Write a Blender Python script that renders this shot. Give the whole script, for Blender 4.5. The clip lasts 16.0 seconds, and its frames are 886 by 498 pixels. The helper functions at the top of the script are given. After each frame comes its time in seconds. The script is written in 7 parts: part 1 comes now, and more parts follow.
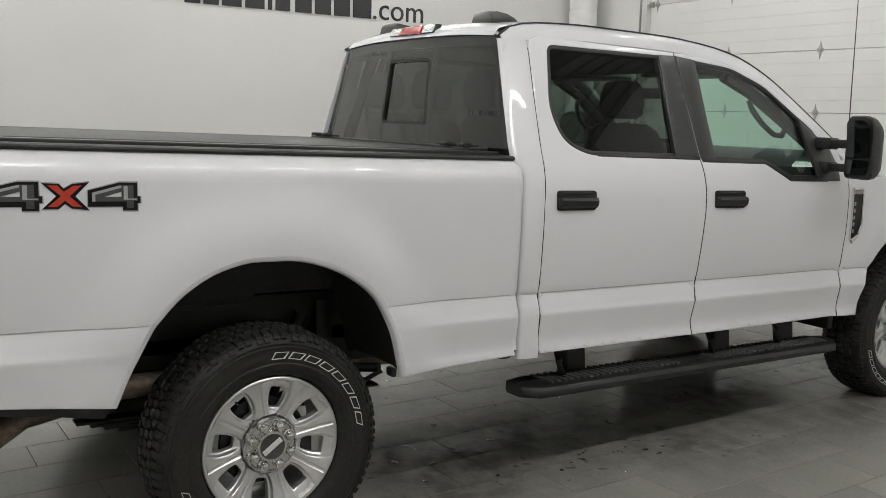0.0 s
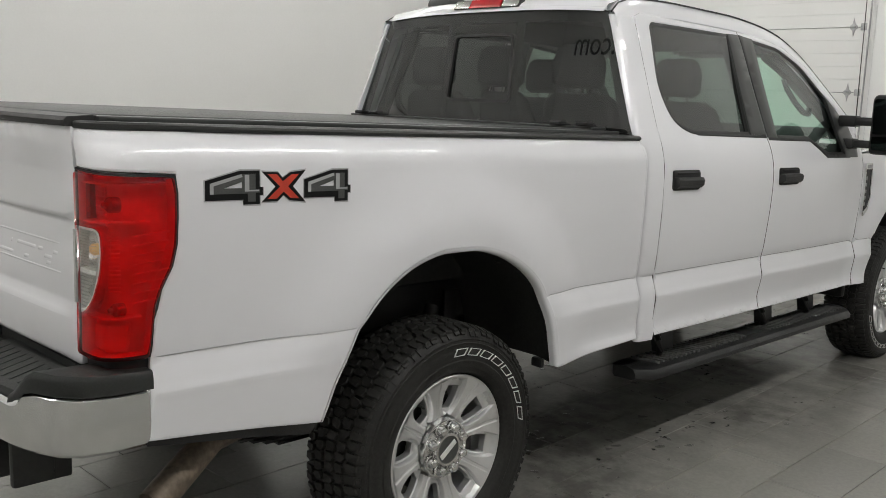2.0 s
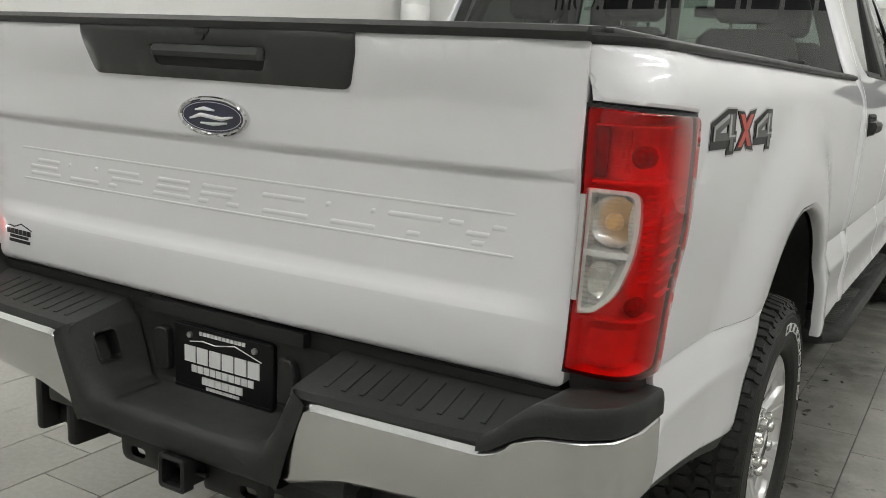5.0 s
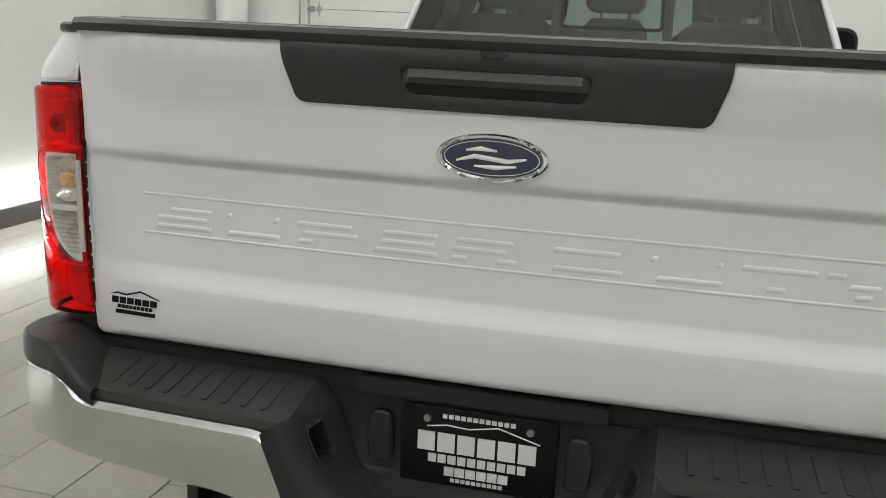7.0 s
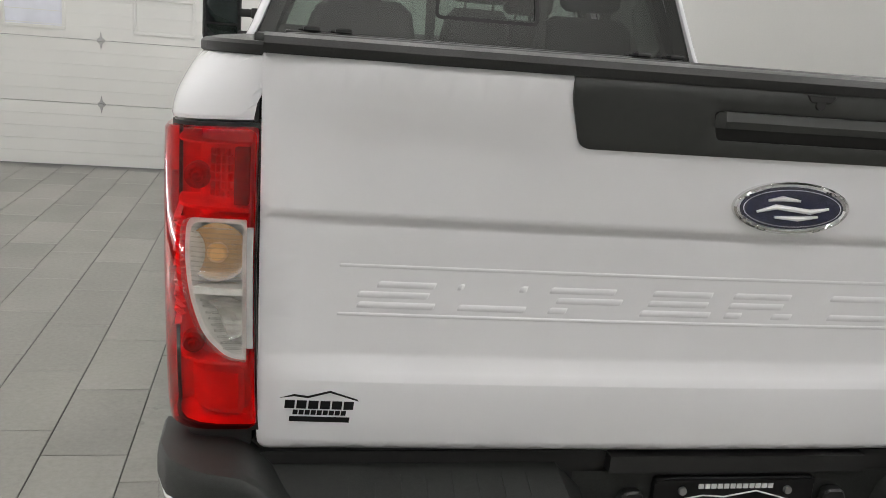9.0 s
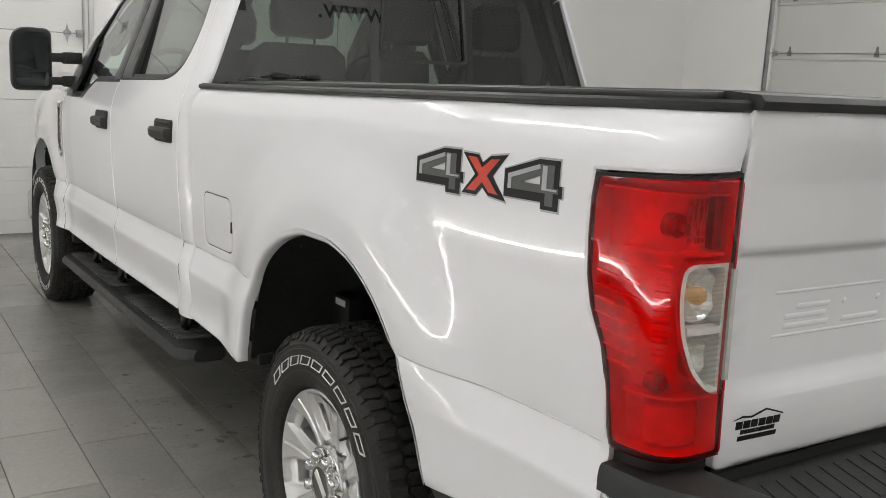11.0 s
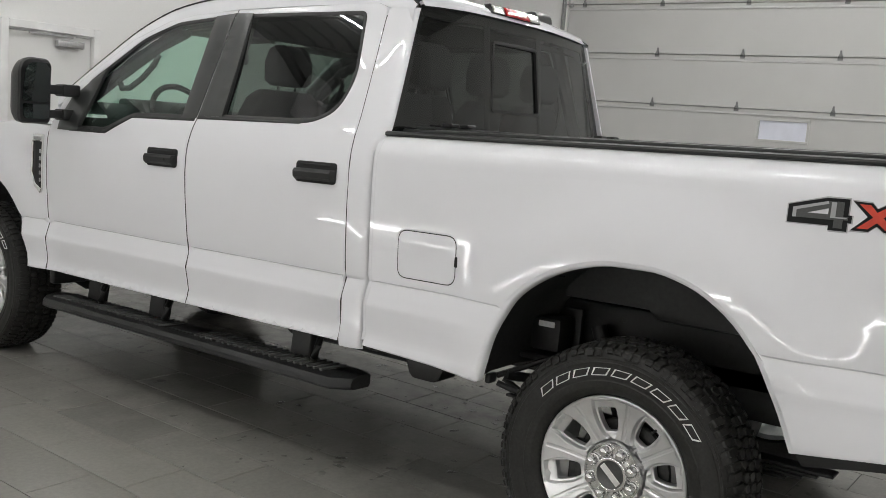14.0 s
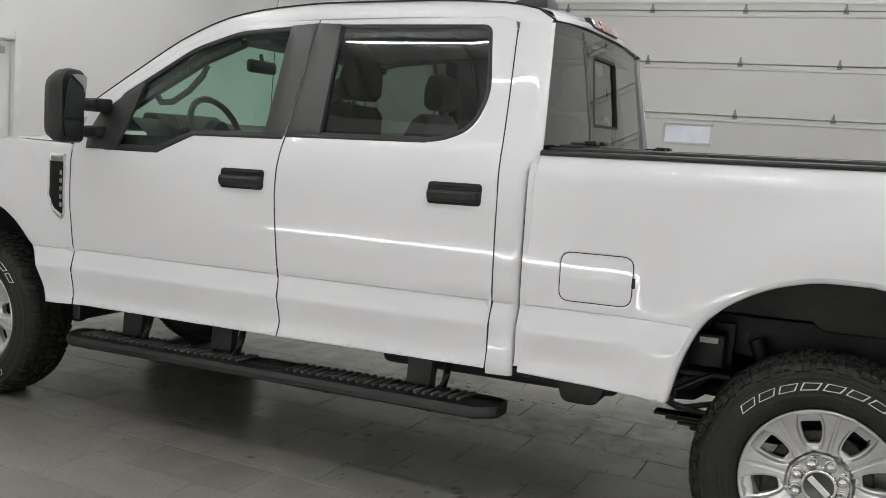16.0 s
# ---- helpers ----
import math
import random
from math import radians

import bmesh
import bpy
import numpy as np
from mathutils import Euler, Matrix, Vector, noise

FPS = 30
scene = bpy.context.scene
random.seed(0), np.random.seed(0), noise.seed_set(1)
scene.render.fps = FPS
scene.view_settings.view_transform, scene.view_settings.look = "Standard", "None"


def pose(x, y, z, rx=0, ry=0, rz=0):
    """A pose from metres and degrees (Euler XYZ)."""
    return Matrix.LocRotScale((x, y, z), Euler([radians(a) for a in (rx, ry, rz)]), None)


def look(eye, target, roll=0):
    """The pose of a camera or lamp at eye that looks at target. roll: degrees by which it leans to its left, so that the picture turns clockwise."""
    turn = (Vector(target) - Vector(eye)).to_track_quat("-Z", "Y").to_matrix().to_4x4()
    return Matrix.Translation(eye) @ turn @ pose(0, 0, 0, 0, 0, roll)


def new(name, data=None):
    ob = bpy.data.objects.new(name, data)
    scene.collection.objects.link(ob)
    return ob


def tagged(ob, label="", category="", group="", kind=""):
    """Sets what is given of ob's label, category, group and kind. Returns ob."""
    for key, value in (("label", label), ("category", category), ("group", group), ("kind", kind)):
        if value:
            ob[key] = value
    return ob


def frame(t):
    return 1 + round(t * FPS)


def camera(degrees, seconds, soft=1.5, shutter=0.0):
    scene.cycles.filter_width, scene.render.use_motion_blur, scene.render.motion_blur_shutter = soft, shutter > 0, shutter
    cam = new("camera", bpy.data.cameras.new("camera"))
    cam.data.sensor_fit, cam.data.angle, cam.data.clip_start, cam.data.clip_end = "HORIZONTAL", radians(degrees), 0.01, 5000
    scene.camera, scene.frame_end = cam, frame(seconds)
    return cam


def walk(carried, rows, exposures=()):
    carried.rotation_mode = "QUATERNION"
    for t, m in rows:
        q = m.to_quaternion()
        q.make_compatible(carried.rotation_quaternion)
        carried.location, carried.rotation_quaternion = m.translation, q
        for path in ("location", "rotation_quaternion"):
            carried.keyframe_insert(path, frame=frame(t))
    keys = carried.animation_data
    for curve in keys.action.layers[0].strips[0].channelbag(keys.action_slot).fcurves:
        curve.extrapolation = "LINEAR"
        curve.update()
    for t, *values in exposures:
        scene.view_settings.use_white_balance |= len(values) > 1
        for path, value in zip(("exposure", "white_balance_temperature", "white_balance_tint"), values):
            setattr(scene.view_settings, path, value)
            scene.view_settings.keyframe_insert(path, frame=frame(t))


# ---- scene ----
from mathutils.geometry import delaunay_2d_cdt as delaunay

cam = camera(51.6, 16.0, 0.7)
PATH = [
    (0, (4.068, -1.312, 1.691), (2.423, -0.213, 1.4), 1.5),
    (0.5, (3.846, -1.556, 1.679), (2.261, -0.373, 1.382), 1.6),
    (1, (3.576, -1.775, 1.66), (2.048, -0.52, 1.363), 1.5),
    (1.5, (3.332, -1.997, 1.648), (1.874, -0.664, 1.338), 1.6),
    (2, (3.102, -2.2, 1.672), (1.715, -0.798, 1.337), 1.8),
    (2.5, (2.797, -2.318, 1.624), (1.47, -0.867, 1.26), 1.8),
    (3, (2.47, -2.39, 1.592), (1.191, -0.9, 1.213), 1.9),
    (3.5, (2.164, -2.466, 1.555), (0.926, -0.944, 1.165), 1.8),
    (4, (1.93, -2.544, 1.54), (0.742, -0.985, 1.143), 1.7),
    (4.2, (1.841, -2.564, 1.525), (0.682, -0.984, 1.126), 1.8),
    (6.3, (0.706, -2.888, 1.562), (0.061, -1.048, 1.117), 2.9),
    (6.5, (0.593, -2.869, 1.569), (0.001, -1.013, 1.12), 2.7),
    (7, (0.309, -2.831, 1.586), (-0.159, -0.941, 1.132), 2.7),
    (7.5, (0.039, -2.777, 1.602), (-0.285, -0.857, 1.145), 3.2),
    (8, (-0.262, -2.691, 1.586), (-0.366, -0.748, 1.12), 3.8),
    (8.5, (-0.499, -2.627, 1.604), (-0.412, -0.69, 1.115), 4.2),
    (9, (-0.816, -2.585, 1.625), (-0.451, -0.678, 1.146), 4.7),
    (9.5, (-1.097, -2.511, 1.617), (-0.507, -0.651, 1.178), 4.8),
    (10, (-1.386, -2.412, 1.627), (-0.623, -0.609, 1.221), 4.2),
    (10.2, (-1.52, -2.376, 1.616), (-0.688, -0.602, 1.214), 3.5),
    (12.3, (-2.786, -1.864, 1.585), (-1.448, -0.409, 1.286), 4.7),
    (12.5, (-2.884, -1.814, 1.581), (-1.519, -0.382, 1.286), 4.7),
    (13, (-3.155, -1.622, 1.55), (-1.693, -0.286, 1.271), 4.7),
    (13.5, (-3.422, -1.427, 1.564), (-1.888, -0.173, 1.293), 4.7),
    (14, (-3.744, -1.259, 1.561), (-2.149, -0.083, 1.294), 4.6),
    (14.5, (-3.988, -1.071, 1.555), (-2.331, 0.018, 1.288), 4.5),
    (15, (-4.139, -0.745, 1.537), (-2.431, 0.262, 1.278), 4.3),
    (15.5, (-4.246, -0.424, 1.518), (-2.49, 0.502, 1.275), 4.1),
    (16, (-4.319, -0.048, 1.541), (-2.516, 0.784, 1.301), 4.0),
]
walk(cam, [(t, look(eye, target, roll)) for t, eye, target, roll in PATH],
     [(0, 0.0, 6500, 9), (2, 0.08, 6500, 9), (3, 0.12, 6500, 10), (3.5, 0.21, 6500, 10), (4, 0.29, 6500, 9), (6.5, 0.22, 6550, 5), (7.5, 0.24, 6550, 7), (9, 0.27, 6500, 10), (9.5, 0.31, 6500, 10),
      (10.2, 0.28, 6500, 10), (12.5, -0.03, 6450, 10), (16, 0.0, 6400, 10)])

# ---------------------------------------------------------------- world and light
world = bpy.data.worlds.new("outside")
scene.world = world
world.use_nodes = True
world.node_tree.nodes["Background"].inputs[0].default_value = (0.5, 0.5, 0.5, 1)
world.node_tree.nodes["Background"].inputs[1].default_value = 0.3
LED_STRENGTH = 108.0
TUBE_STRENGTH = 24.0
CEIL = 4.6  # ceiling height
# ceiling strips: (x0, y0, x1, y1), in rectangles round the bay, plus one added twin
STRIPS = [
    (-3.5, -1.8, -3.5, 4.5), (3.9, -1.8, 3.9, 4.2),
    (-3.5, -1.8, 3.9, -1.8), (-3.5, 4.9, 2.9, 4.9),
    # the 3.95 strip is an added helper: more light, thicker reflection of the 3.9 one
    (3.95, -1.75, 3.95, 4.2), (-3.5, -4.0, 3.9, -4.0),
]
TILE_COLOR = (0.306, 0.297, 0.270)

# ---------------------------------------------------------------- materials


def make_material(name):
    m = bpy.data.materials.new(name)
    m.use_nodes = True
    nt = m.node_tree
    nt.nodes.clear()
    out = nt.nodes.new("ShaderNodeOutputMaterial")
    return m, nt, out


def node(nt, kind, **values):
    n = nt.nodes.new(kind)
    for key, value in values.items():
        n.inputs[key.replace("_", " ")].default_value = value
    return n


def surface(name, color, rough=0.5, metal=0.0, grain=0.0, grain_scale=60.0, stain=0.0, stain_scale=1.5, bump=0.0, bump_scale=150.0,
            coat=0.0, coat_rough=0.03, rough_var=0.0, specular=0.5, vary=0.0):
    """A procedural surface: fine grain, large stains, fine relief, uneven roughness."""
    m, nt, out = make_material(name)
    b = node(nt, "ShaderNodeBsdfPrincipled", Roughness=rough, Metallic=metal)
    b.inputs["Base Color"].default_value = (*color, 1)
    b.inputs["Specular IOR Level"].default_value = specular
    b.inputs["Coat Weight"].default_value = coat
    b.inputs["Coat Roughness"].default_value = coat_rough
    nt.links.new(b.outputs[0], out.inputs[0])
    co = nt.nodes.new("ShaderNodeTexCoord")

    def noise_tex(scale, detail=4.0):
        n = node(nt, "ShaderNodeTexNoise", Scale=scale, Detail=detail)
        nt.links.new(co.outputs["Object"], n.inputs["Vector"])
        return n

    last = None
    if grain or stain or vary:
        terms = []
        for amount, scale in ((grain, grain_scale), (stain, stain_scale)):
            if amount:
                r = node(nt, "ShaderNodeMapRange")
                r.inputs["From Min"].default_value, r.inputs["From Max"].default_value = 0.3, 0.7
                r.inputs["To Min"].default_value, r.inputs["To Max"].default_value = 1 - amount, 1 + amount * 0.6
                nt.links.new(noise_tex(scale).outputs["Fac"], r.inputs["Value"])
                terms.append(r.outputs[0])
        if vary:
            info = nt.nodes.new("ShaderNodeObjectInfo")
            r = node(nt, "ShaderNodeMapRange")
            r.inputs["To Min"].default_value, r.inputs["To Max"].default_value = 1 - vary, 1 + vary
            nt.links.new(info.outputs["Random"], r.inputs["Value"])
            terms.append(r.outputs[0])
        last = terms[0]
        for t in terms[1:]:
            mul = nt.nodes.new("ShaderNodeMath")
            mul.operation = "MULTIPLY"
            nt.links.new(last, mul.inputs[0])
            nt.links.new(t, mul.inputs[1])
            last = mul.outputs[0]
        mix = nt.nodes.new("ShaderNodeVectorMath")
        mix.operation = "SCALE"
        mix.inputs[0].default_value = color
        nt.links.new(last, mix.inputs["Scale"])
        nt.links.new(mix.outputs[0], b.inputs["Base Color"])
    if rough_var:
        r = node(nt, "ShaderNodeMapRange")
        r.inputs["To Min"].default_value, r.inputs["To Max"].default_value = max(0.0, rough - rough_var), rough + rough_var
        nt.links.new(noise_tex(stain_scale * 2.3).outputs["Fac"], r.inputs["Value"])
        nt.links.new(r.outputs[0], b.inputs["Roughness"])
    if bump:
        bp = node(nt, "ShaderNodeBump", Strength=bump, Distance=0.002)
        nt.links.new(noise_tex(bump_scale, 2.0).outputs["Fac"], bp.inputs["Height"])
        nt.links.new(bp.outputs[0], b.inputs["Normal"])
    return m


def glass(name, tint, rough=0.0, gloss=1.0, f0=0.06):
    """A thin tinted pane: tinted see-through, with a Fresnel gloss."""
    m, nt, out = make_material(name)
    tr = nt.nodes.new("ShaderNodeBsdfTransparent")
    tr.inputs[0].default_value = (*tint, 1)
    gl = node(nt, "ShaderNodeBsdfGlossy", Roughness=rough)
    gl.inputs[0].default_value = (gloss, gloss, gloss, 1)
    lw = node(nt, "ShaderNodeLayerWeight", Blend=0.5)
    pw = nt.nodes.new("ShaderNodeMath")
    pw.operation = "POWER"
    pw.inputs[1].default_value = 4.0
    nt.links.new(lw.outputs["Facing"], pw.inputs[0])
    fr = node(nt, "ShaderNodeMapRange")
    fr.inputs["To Min"].default_value, fr.inputs["To Max"].default_value = f0, 1.0
    nt.links.new(pw.outputs[0], fr.inputs["Value"])
    mx = nt.nodes.new("ShaderNodeMixShader")
    nt.links.new(fr.outputs[0], mx.inputs[0])
    nt.links.new(tr.outputs[0], mx.inputs[1])
    nt.links.new(gl.outputs[0], mx.inputs[2])
    nt.links.new(mx.outputs[0], out.inputs[0])
    return m


def glowing(name, color, strength):
    m, nt, out = make_material(name)
    e = node(nt, "ShaderNodeEmission", Strength=strength)
    e.inputs[0].default_value = (*color, 1)
    nt.links.new(e.outputs[0], out.inputs[0])
    return m


def tile_material(name, color, per_island):
    """Grey glazed stone tile: clouded, worn, with damp darker and glossier patches that also hold painted truck shade.
    """
    m, nt, out = make_material(name)
    b = node(nt, "ShaderNodeBsdfPrincipled", Roughness=0.3)
    nt.links.new(b.outputs[0], out.inputs[0])
    geo = nt.nodes.new("ShaderNodeNewGeometry")
    if per_island:
        rnd = geo.outputs["Random Per Island"]
    else:
        rnd = nt.nodes.new("ShaderNodeObjectInfo").outputs["Random"]

    def nz(scale, detail=5.0, rough=0.55):
        n = node(nt, "ShaderNodeTexNoise", Scale=scale, Detail=detail, Roughness=rough)
        nt.links.new(geo.outputs["Position"], n.inputs["Vector"])
        return n.outputs["Fac"]

    def ramp(src, a, b2, c, d):
        r = node(nt, "ShaderNodeMapRange")
        for k, v in zip(("From Min", "From Max", "To Min", "To Max"), (a, b2, c, d)):
            r.inputs[k].default_value = v
        nt.links.new(src, r.inputs["Value"])
        return r.outputs[0]

    def mul(p, q):
        n = nt.nodes.new("ShaderNodeMath")
        n.operation = "MULTIPLY"
        nt.links.new(p, n.inputs[0])
        nt.links.new(q, n.inputs[1])
        return n.outputs[0]

    # wet patches and painted truck shade lie along and under the truck: soft pools, then small drips with sharp edges
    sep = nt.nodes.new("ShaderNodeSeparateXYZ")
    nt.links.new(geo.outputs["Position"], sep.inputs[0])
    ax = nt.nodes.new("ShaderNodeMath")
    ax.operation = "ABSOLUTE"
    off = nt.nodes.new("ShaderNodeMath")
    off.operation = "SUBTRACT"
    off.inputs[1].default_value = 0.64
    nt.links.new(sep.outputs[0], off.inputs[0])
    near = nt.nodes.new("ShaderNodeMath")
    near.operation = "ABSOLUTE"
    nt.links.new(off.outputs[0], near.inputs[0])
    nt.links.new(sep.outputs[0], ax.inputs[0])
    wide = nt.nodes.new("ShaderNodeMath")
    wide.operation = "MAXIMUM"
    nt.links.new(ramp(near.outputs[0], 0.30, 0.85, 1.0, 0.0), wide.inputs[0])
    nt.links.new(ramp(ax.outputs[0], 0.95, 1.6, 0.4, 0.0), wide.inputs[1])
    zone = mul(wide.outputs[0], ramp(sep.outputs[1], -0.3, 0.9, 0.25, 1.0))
    # the pools' darkening also paints in the shade under body and steps
    pool_shade = mul(mul(ramp(nz(0.9, 2.0, 0.4), 0.3, 0.6, 0.2, 0.9), ramp(nz(6.0, 5.0, 0.62), 0.38, 0.6, 0.45, 1.15)), zone)
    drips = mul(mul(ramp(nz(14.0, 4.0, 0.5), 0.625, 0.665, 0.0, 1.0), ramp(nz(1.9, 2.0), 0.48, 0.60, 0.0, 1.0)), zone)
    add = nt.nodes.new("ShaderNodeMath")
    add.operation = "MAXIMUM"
    nt.links.new(pool_shade, add.inputs[0])
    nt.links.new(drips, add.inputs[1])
    damp_shade = add.outputs[0]
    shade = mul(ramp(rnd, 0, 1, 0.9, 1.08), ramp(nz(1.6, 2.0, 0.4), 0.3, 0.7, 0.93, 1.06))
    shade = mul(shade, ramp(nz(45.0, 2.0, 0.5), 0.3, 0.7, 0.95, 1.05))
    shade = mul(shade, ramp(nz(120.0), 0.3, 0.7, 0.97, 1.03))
    shade = mul(mul(shade, ramp(damp_shade, 0, 1, 1.0, 0.42)), ramp(drips, 0, 1, 1.0, 0.38))
    sc = nt.nodes.new("ShaderNodeVectorMath")
    sc.operation = "SCALE"
    sc.inputs[0].default_value = color
    nt.links.new(shade, sc.inputs["Scale"])
    nt.links.new(sc.outputs[0], b.inputs["Base Color"])
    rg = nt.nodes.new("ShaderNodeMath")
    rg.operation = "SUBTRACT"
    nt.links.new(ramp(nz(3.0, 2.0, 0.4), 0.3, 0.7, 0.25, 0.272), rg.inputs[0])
    nt.links.new(ramp(damp_shade, 0, 1, 0.0, 0.17), rg.inputs[1])
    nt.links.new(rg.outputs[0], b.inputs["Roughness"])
    bp = node(nt, "ShaderNodeBump", Strength=0.04, Distance=0.002)
    nt.links.new(nz(60.0, 3.0), bp.inputs["Height"])
    nt.links.new(bp.outputs[0], b.inputs["Normal"])
    return m


PAINT = surface("white_paint", (0.81, 0.81, 0.835), rough=0.3, specular=0.15, coat=1.0, coat_rough=0.008, stain=0.015, stain_scale=0.8)
JAMB = surface("dark_seam", (0.010, 0.010, 0.010), rough=0.7, grain=0.2)
PLASTIC = surface("black_plastic", (0.015, 0.0155, 0.0152), rough=0.48, grain=0.25, grain_scale=300, bump=0.25, bump_scale=900, rough_var=0.1, stain=0.15, stain_scale=6)
STEPPAD = surface("bumper_pad_plastic", (0.0155, 0.0172, 0.0158), rough=0.55, grain=0.3, grain_scale=200, bump=0.3, bump_scale=700, stain=0.3, stain_scale=7, rough_var=0.1)
PILLAR = surface("satin_black_trim", (0.034, 0.036, 0.0345), rough=0.33, stain=0.05, grain=0.05)
RUBBER = surface("tyre_rubber", (0.020, 0.0195, 0.0175), rough=0.6, specular=0.38, grain=0.35, grain_scale=90, stain=0.25, stain_scale=9, bump=0.2, bump_scale=400)
SEAL = surface("rubber_seal", (0.012, 0.012, 0.012), rough=0.5, grain=0.2)
LETTER = surface("raised_white_letter", (0.75, 0.75, 0.73), rough=0.6, grain=0.1)
ALLOY = surface("silver_painted_alloy", (0.74, 0.74, 0.74), rough=0.3, metal=0.72, coat=0.5, coat_rough=0.1, stain=0.05, stain_scale=12)
CHROME = surface("chrome", (0.78, 0.78, 0.78), rough=0.07, metal=1.0, stain=0.06, stain_scale=20, rough_var=0.04)
HUBCHROME = surface("hub_chrome", (0.74, 0.74, 0.73), rough=0.2, metal=1.0, stain=0.1, stain_scale=30)
BUMPERCHROME = surface("bumper_chrome", (0.76, 0.77, 0.77), rough=0.22, metal=1.0, stain=0.05, stain_scale=5, rough_var=0.08)
RUSTY = surface("brown_exhaust_steel", (0.20, 0.16, 0.12), rough=0.55, metal=0.5, grain=0.3, stain=0.45, stain_scale=8)
FRAME = surface("black_chassis", (0.010, 0.010, 0.010), rough=0.5, grain=0.4, stain=0.3, stain_scale=8)
BRAKE = surface("dark_brake_parts", (0.07, 0.07, 0.068), rough=0.5, metal=0.6, grain=0.3, stain=0.4, stain_scale=14)
LINER = surface("wheel_house_liner", (0.025, 0.0255, 0.024), rough=0.6, grain=0.3, stain=0.3, stain_scale=5, bump=0.2)
VINYL = surface("tonneau_vinyl", (0.055, 0.055, 0.055), rough=0.5, grain=0.2, grain_scale=400, bump=0.3, bump_scale=800, stain=0.1, stain_scale=3)
CLOTH = surface("dark_seat_cloth", (0.026, 0.027, 0.028), rough=0.85, grain=0.12, grain_scale=400, bump=0.1)
DASH = surface("dashboard_plastic", (0.045, 0.046, 0.048), rough=0.6, grain=0.2, bump=0.2)
HEADLINER = surface("headliner_cloth", (0.12, 0.12, 0.12), rough=0.9, grain=0.1)
TINTMIRROR = surface("tinted_mirror_glass", (0.3, 0.33, 0.33), rough=0.01, metal=1.0)
TREADPAD = surface("step_tread_rubber", (0.12, 0.121, 0.118), rough=0.6, grain=0.3, grain_scale=200, stain=0.3, stain_scale=9)
PRIVACY = glass("privacy_glass", (0.2, 0.222, 0.21), f0=0.07)
FRONTGLASS = glass("green_tinted_glass", (0.70, 0.90, 0.80))
REARGLASS = glass("rear_privacy_glass", (0.21, 0.23, 0.215), f0=0.08)
WATER = glass("clear_water", (0.72, 0.73, 0.72), rough=0.02, f0=0.05)
REDLENS = glass("red_lens", (0.9, 0.001, 0.006), rough=0.02, f0=0.03)
CLEARLENS = glass("clear_lens", (0.95, 0.95, 0.94), rough=0.02)
REFLECTOR = surface("lamp_reflector", (0.86, 0.85, 0.83), rough=0.3, metal=0.15, grain=0.1, grain_scale=80)
LAMPGREY = surface("lamp_inner_housing", (0.28, 0.275, 0.275), rough=0.4, grain=0.3, grain_scale=60, stain=0.3, stain_scale=20)
LAMPWELL = surface("lamp_well", (0.92, 0.91, 0.90), rough=0.28, metal=0.15, grain=0.06, grain_scale=60, stain=0.16, stain_scale=14, bump=0.4, bump_scale=45)
LENSEND = surface("lens_end_face", (0.5, 0.49, 0.48), rough=0.25, grain=0.1)
BOWL = surface("bright_bowl", (0.92, 0.9, 0.88), rough=0.18, metal=0.85, stain=0.05, stain_scale=40)
FLUTE = glass("lens_flutes", (0.93, 0.93, 0.92), rough=0.15, f0=0.12)
AMBER = surface("amber_bulb", (0.85, 0.5, 0.2), rough=0.3)
BULBDARK = surface("dark_bulb_cap", (0.4, 0.38, 0.36), rough=0.3, metal=0.6, grain=0.3, grain_scale=150)
REDPLASTIC = surface("red_lamp_plastic", (0.42, 0.008, 0.012), rough=0.2, coat=1.0)
DECALBLACK = surface("decal_black", (0.006, 0.006, 0.0065), rough=0.35, specular=0.25, grain=0.1)
DECALGREY = surface("decal_grey", (0.07, 0.073, 0.07), rough=0.3, grain=0.15, grain_scale=200)
DECALSILVER = surface("decal_silver", (0.4, 0.4, 0.41), rough=0.3)
DECALRED = surface("decal_red", (0.55, 0.05, 0.025), rough=0.3, stain=0.15, stain_scale=30)
DECALWHITE = surface("decal_white", (0.8, 0.8, 0.8), rough=0.35)
BADGEBLUE = surface("badge_blue", (0.012, 0.016, 0.06), rough=0.15, coat=1.0)
WALLPAINT = surface("white_wall_paint", (0.74, 0.74, 0.725), rough=0.55, stain=0.03, stain_scale=0.7, grain=0.015, bump=0.06, bump_scale=120)
DOORPAINT = surface("garage_door_paint", (0.72, 0.72, 0.70), rough=0.45, stain=0.03, stain_scale=2, bump=0.05, bump_scale=90)
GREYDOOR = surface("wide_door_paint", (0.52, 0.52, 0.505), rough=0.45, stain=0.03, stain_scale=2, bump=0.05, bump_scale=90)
CEILPAINT = surface("ceiling_paint", (0.42, 0.42, 0.41), rough=0.6, stain=0.04, stain_scale=0.8)
BASEBOARD = surface("dark_rubber_baseboard", (0.09, 0.085, 0.08), rough=0.5, stain=0.1)
BOLLARD = surface("white_enamel", (0.78, 0.78, 0.77), rough=0.4, stain=0.08, stain_scale=6)
SIGNLETTER = surface("charcoal_sign_letter", (0.03, 0.03, 0.032), rough=0.4)
GROUT = surface("grout", (0.085, 0.083, 0.078), rough=0.8, grain=0.2, stain=0.2)
HINGE = surface("dull_hinge_steel", (0.2, 0.2, 0.198), rough=0.5, metal=0.4, grain=0.15, stain=0.2, stain_scale=9)
GALV = surface("galvanised_steel", (0.45, 0.45, 0.45), rough=0.4, metal=0.9, grain=0.15, stain=0.2, stain_scale=6)
TUBE = glowing("tube_light", (1.0, 0.985, 0.965), TUBE_STRENGTH)
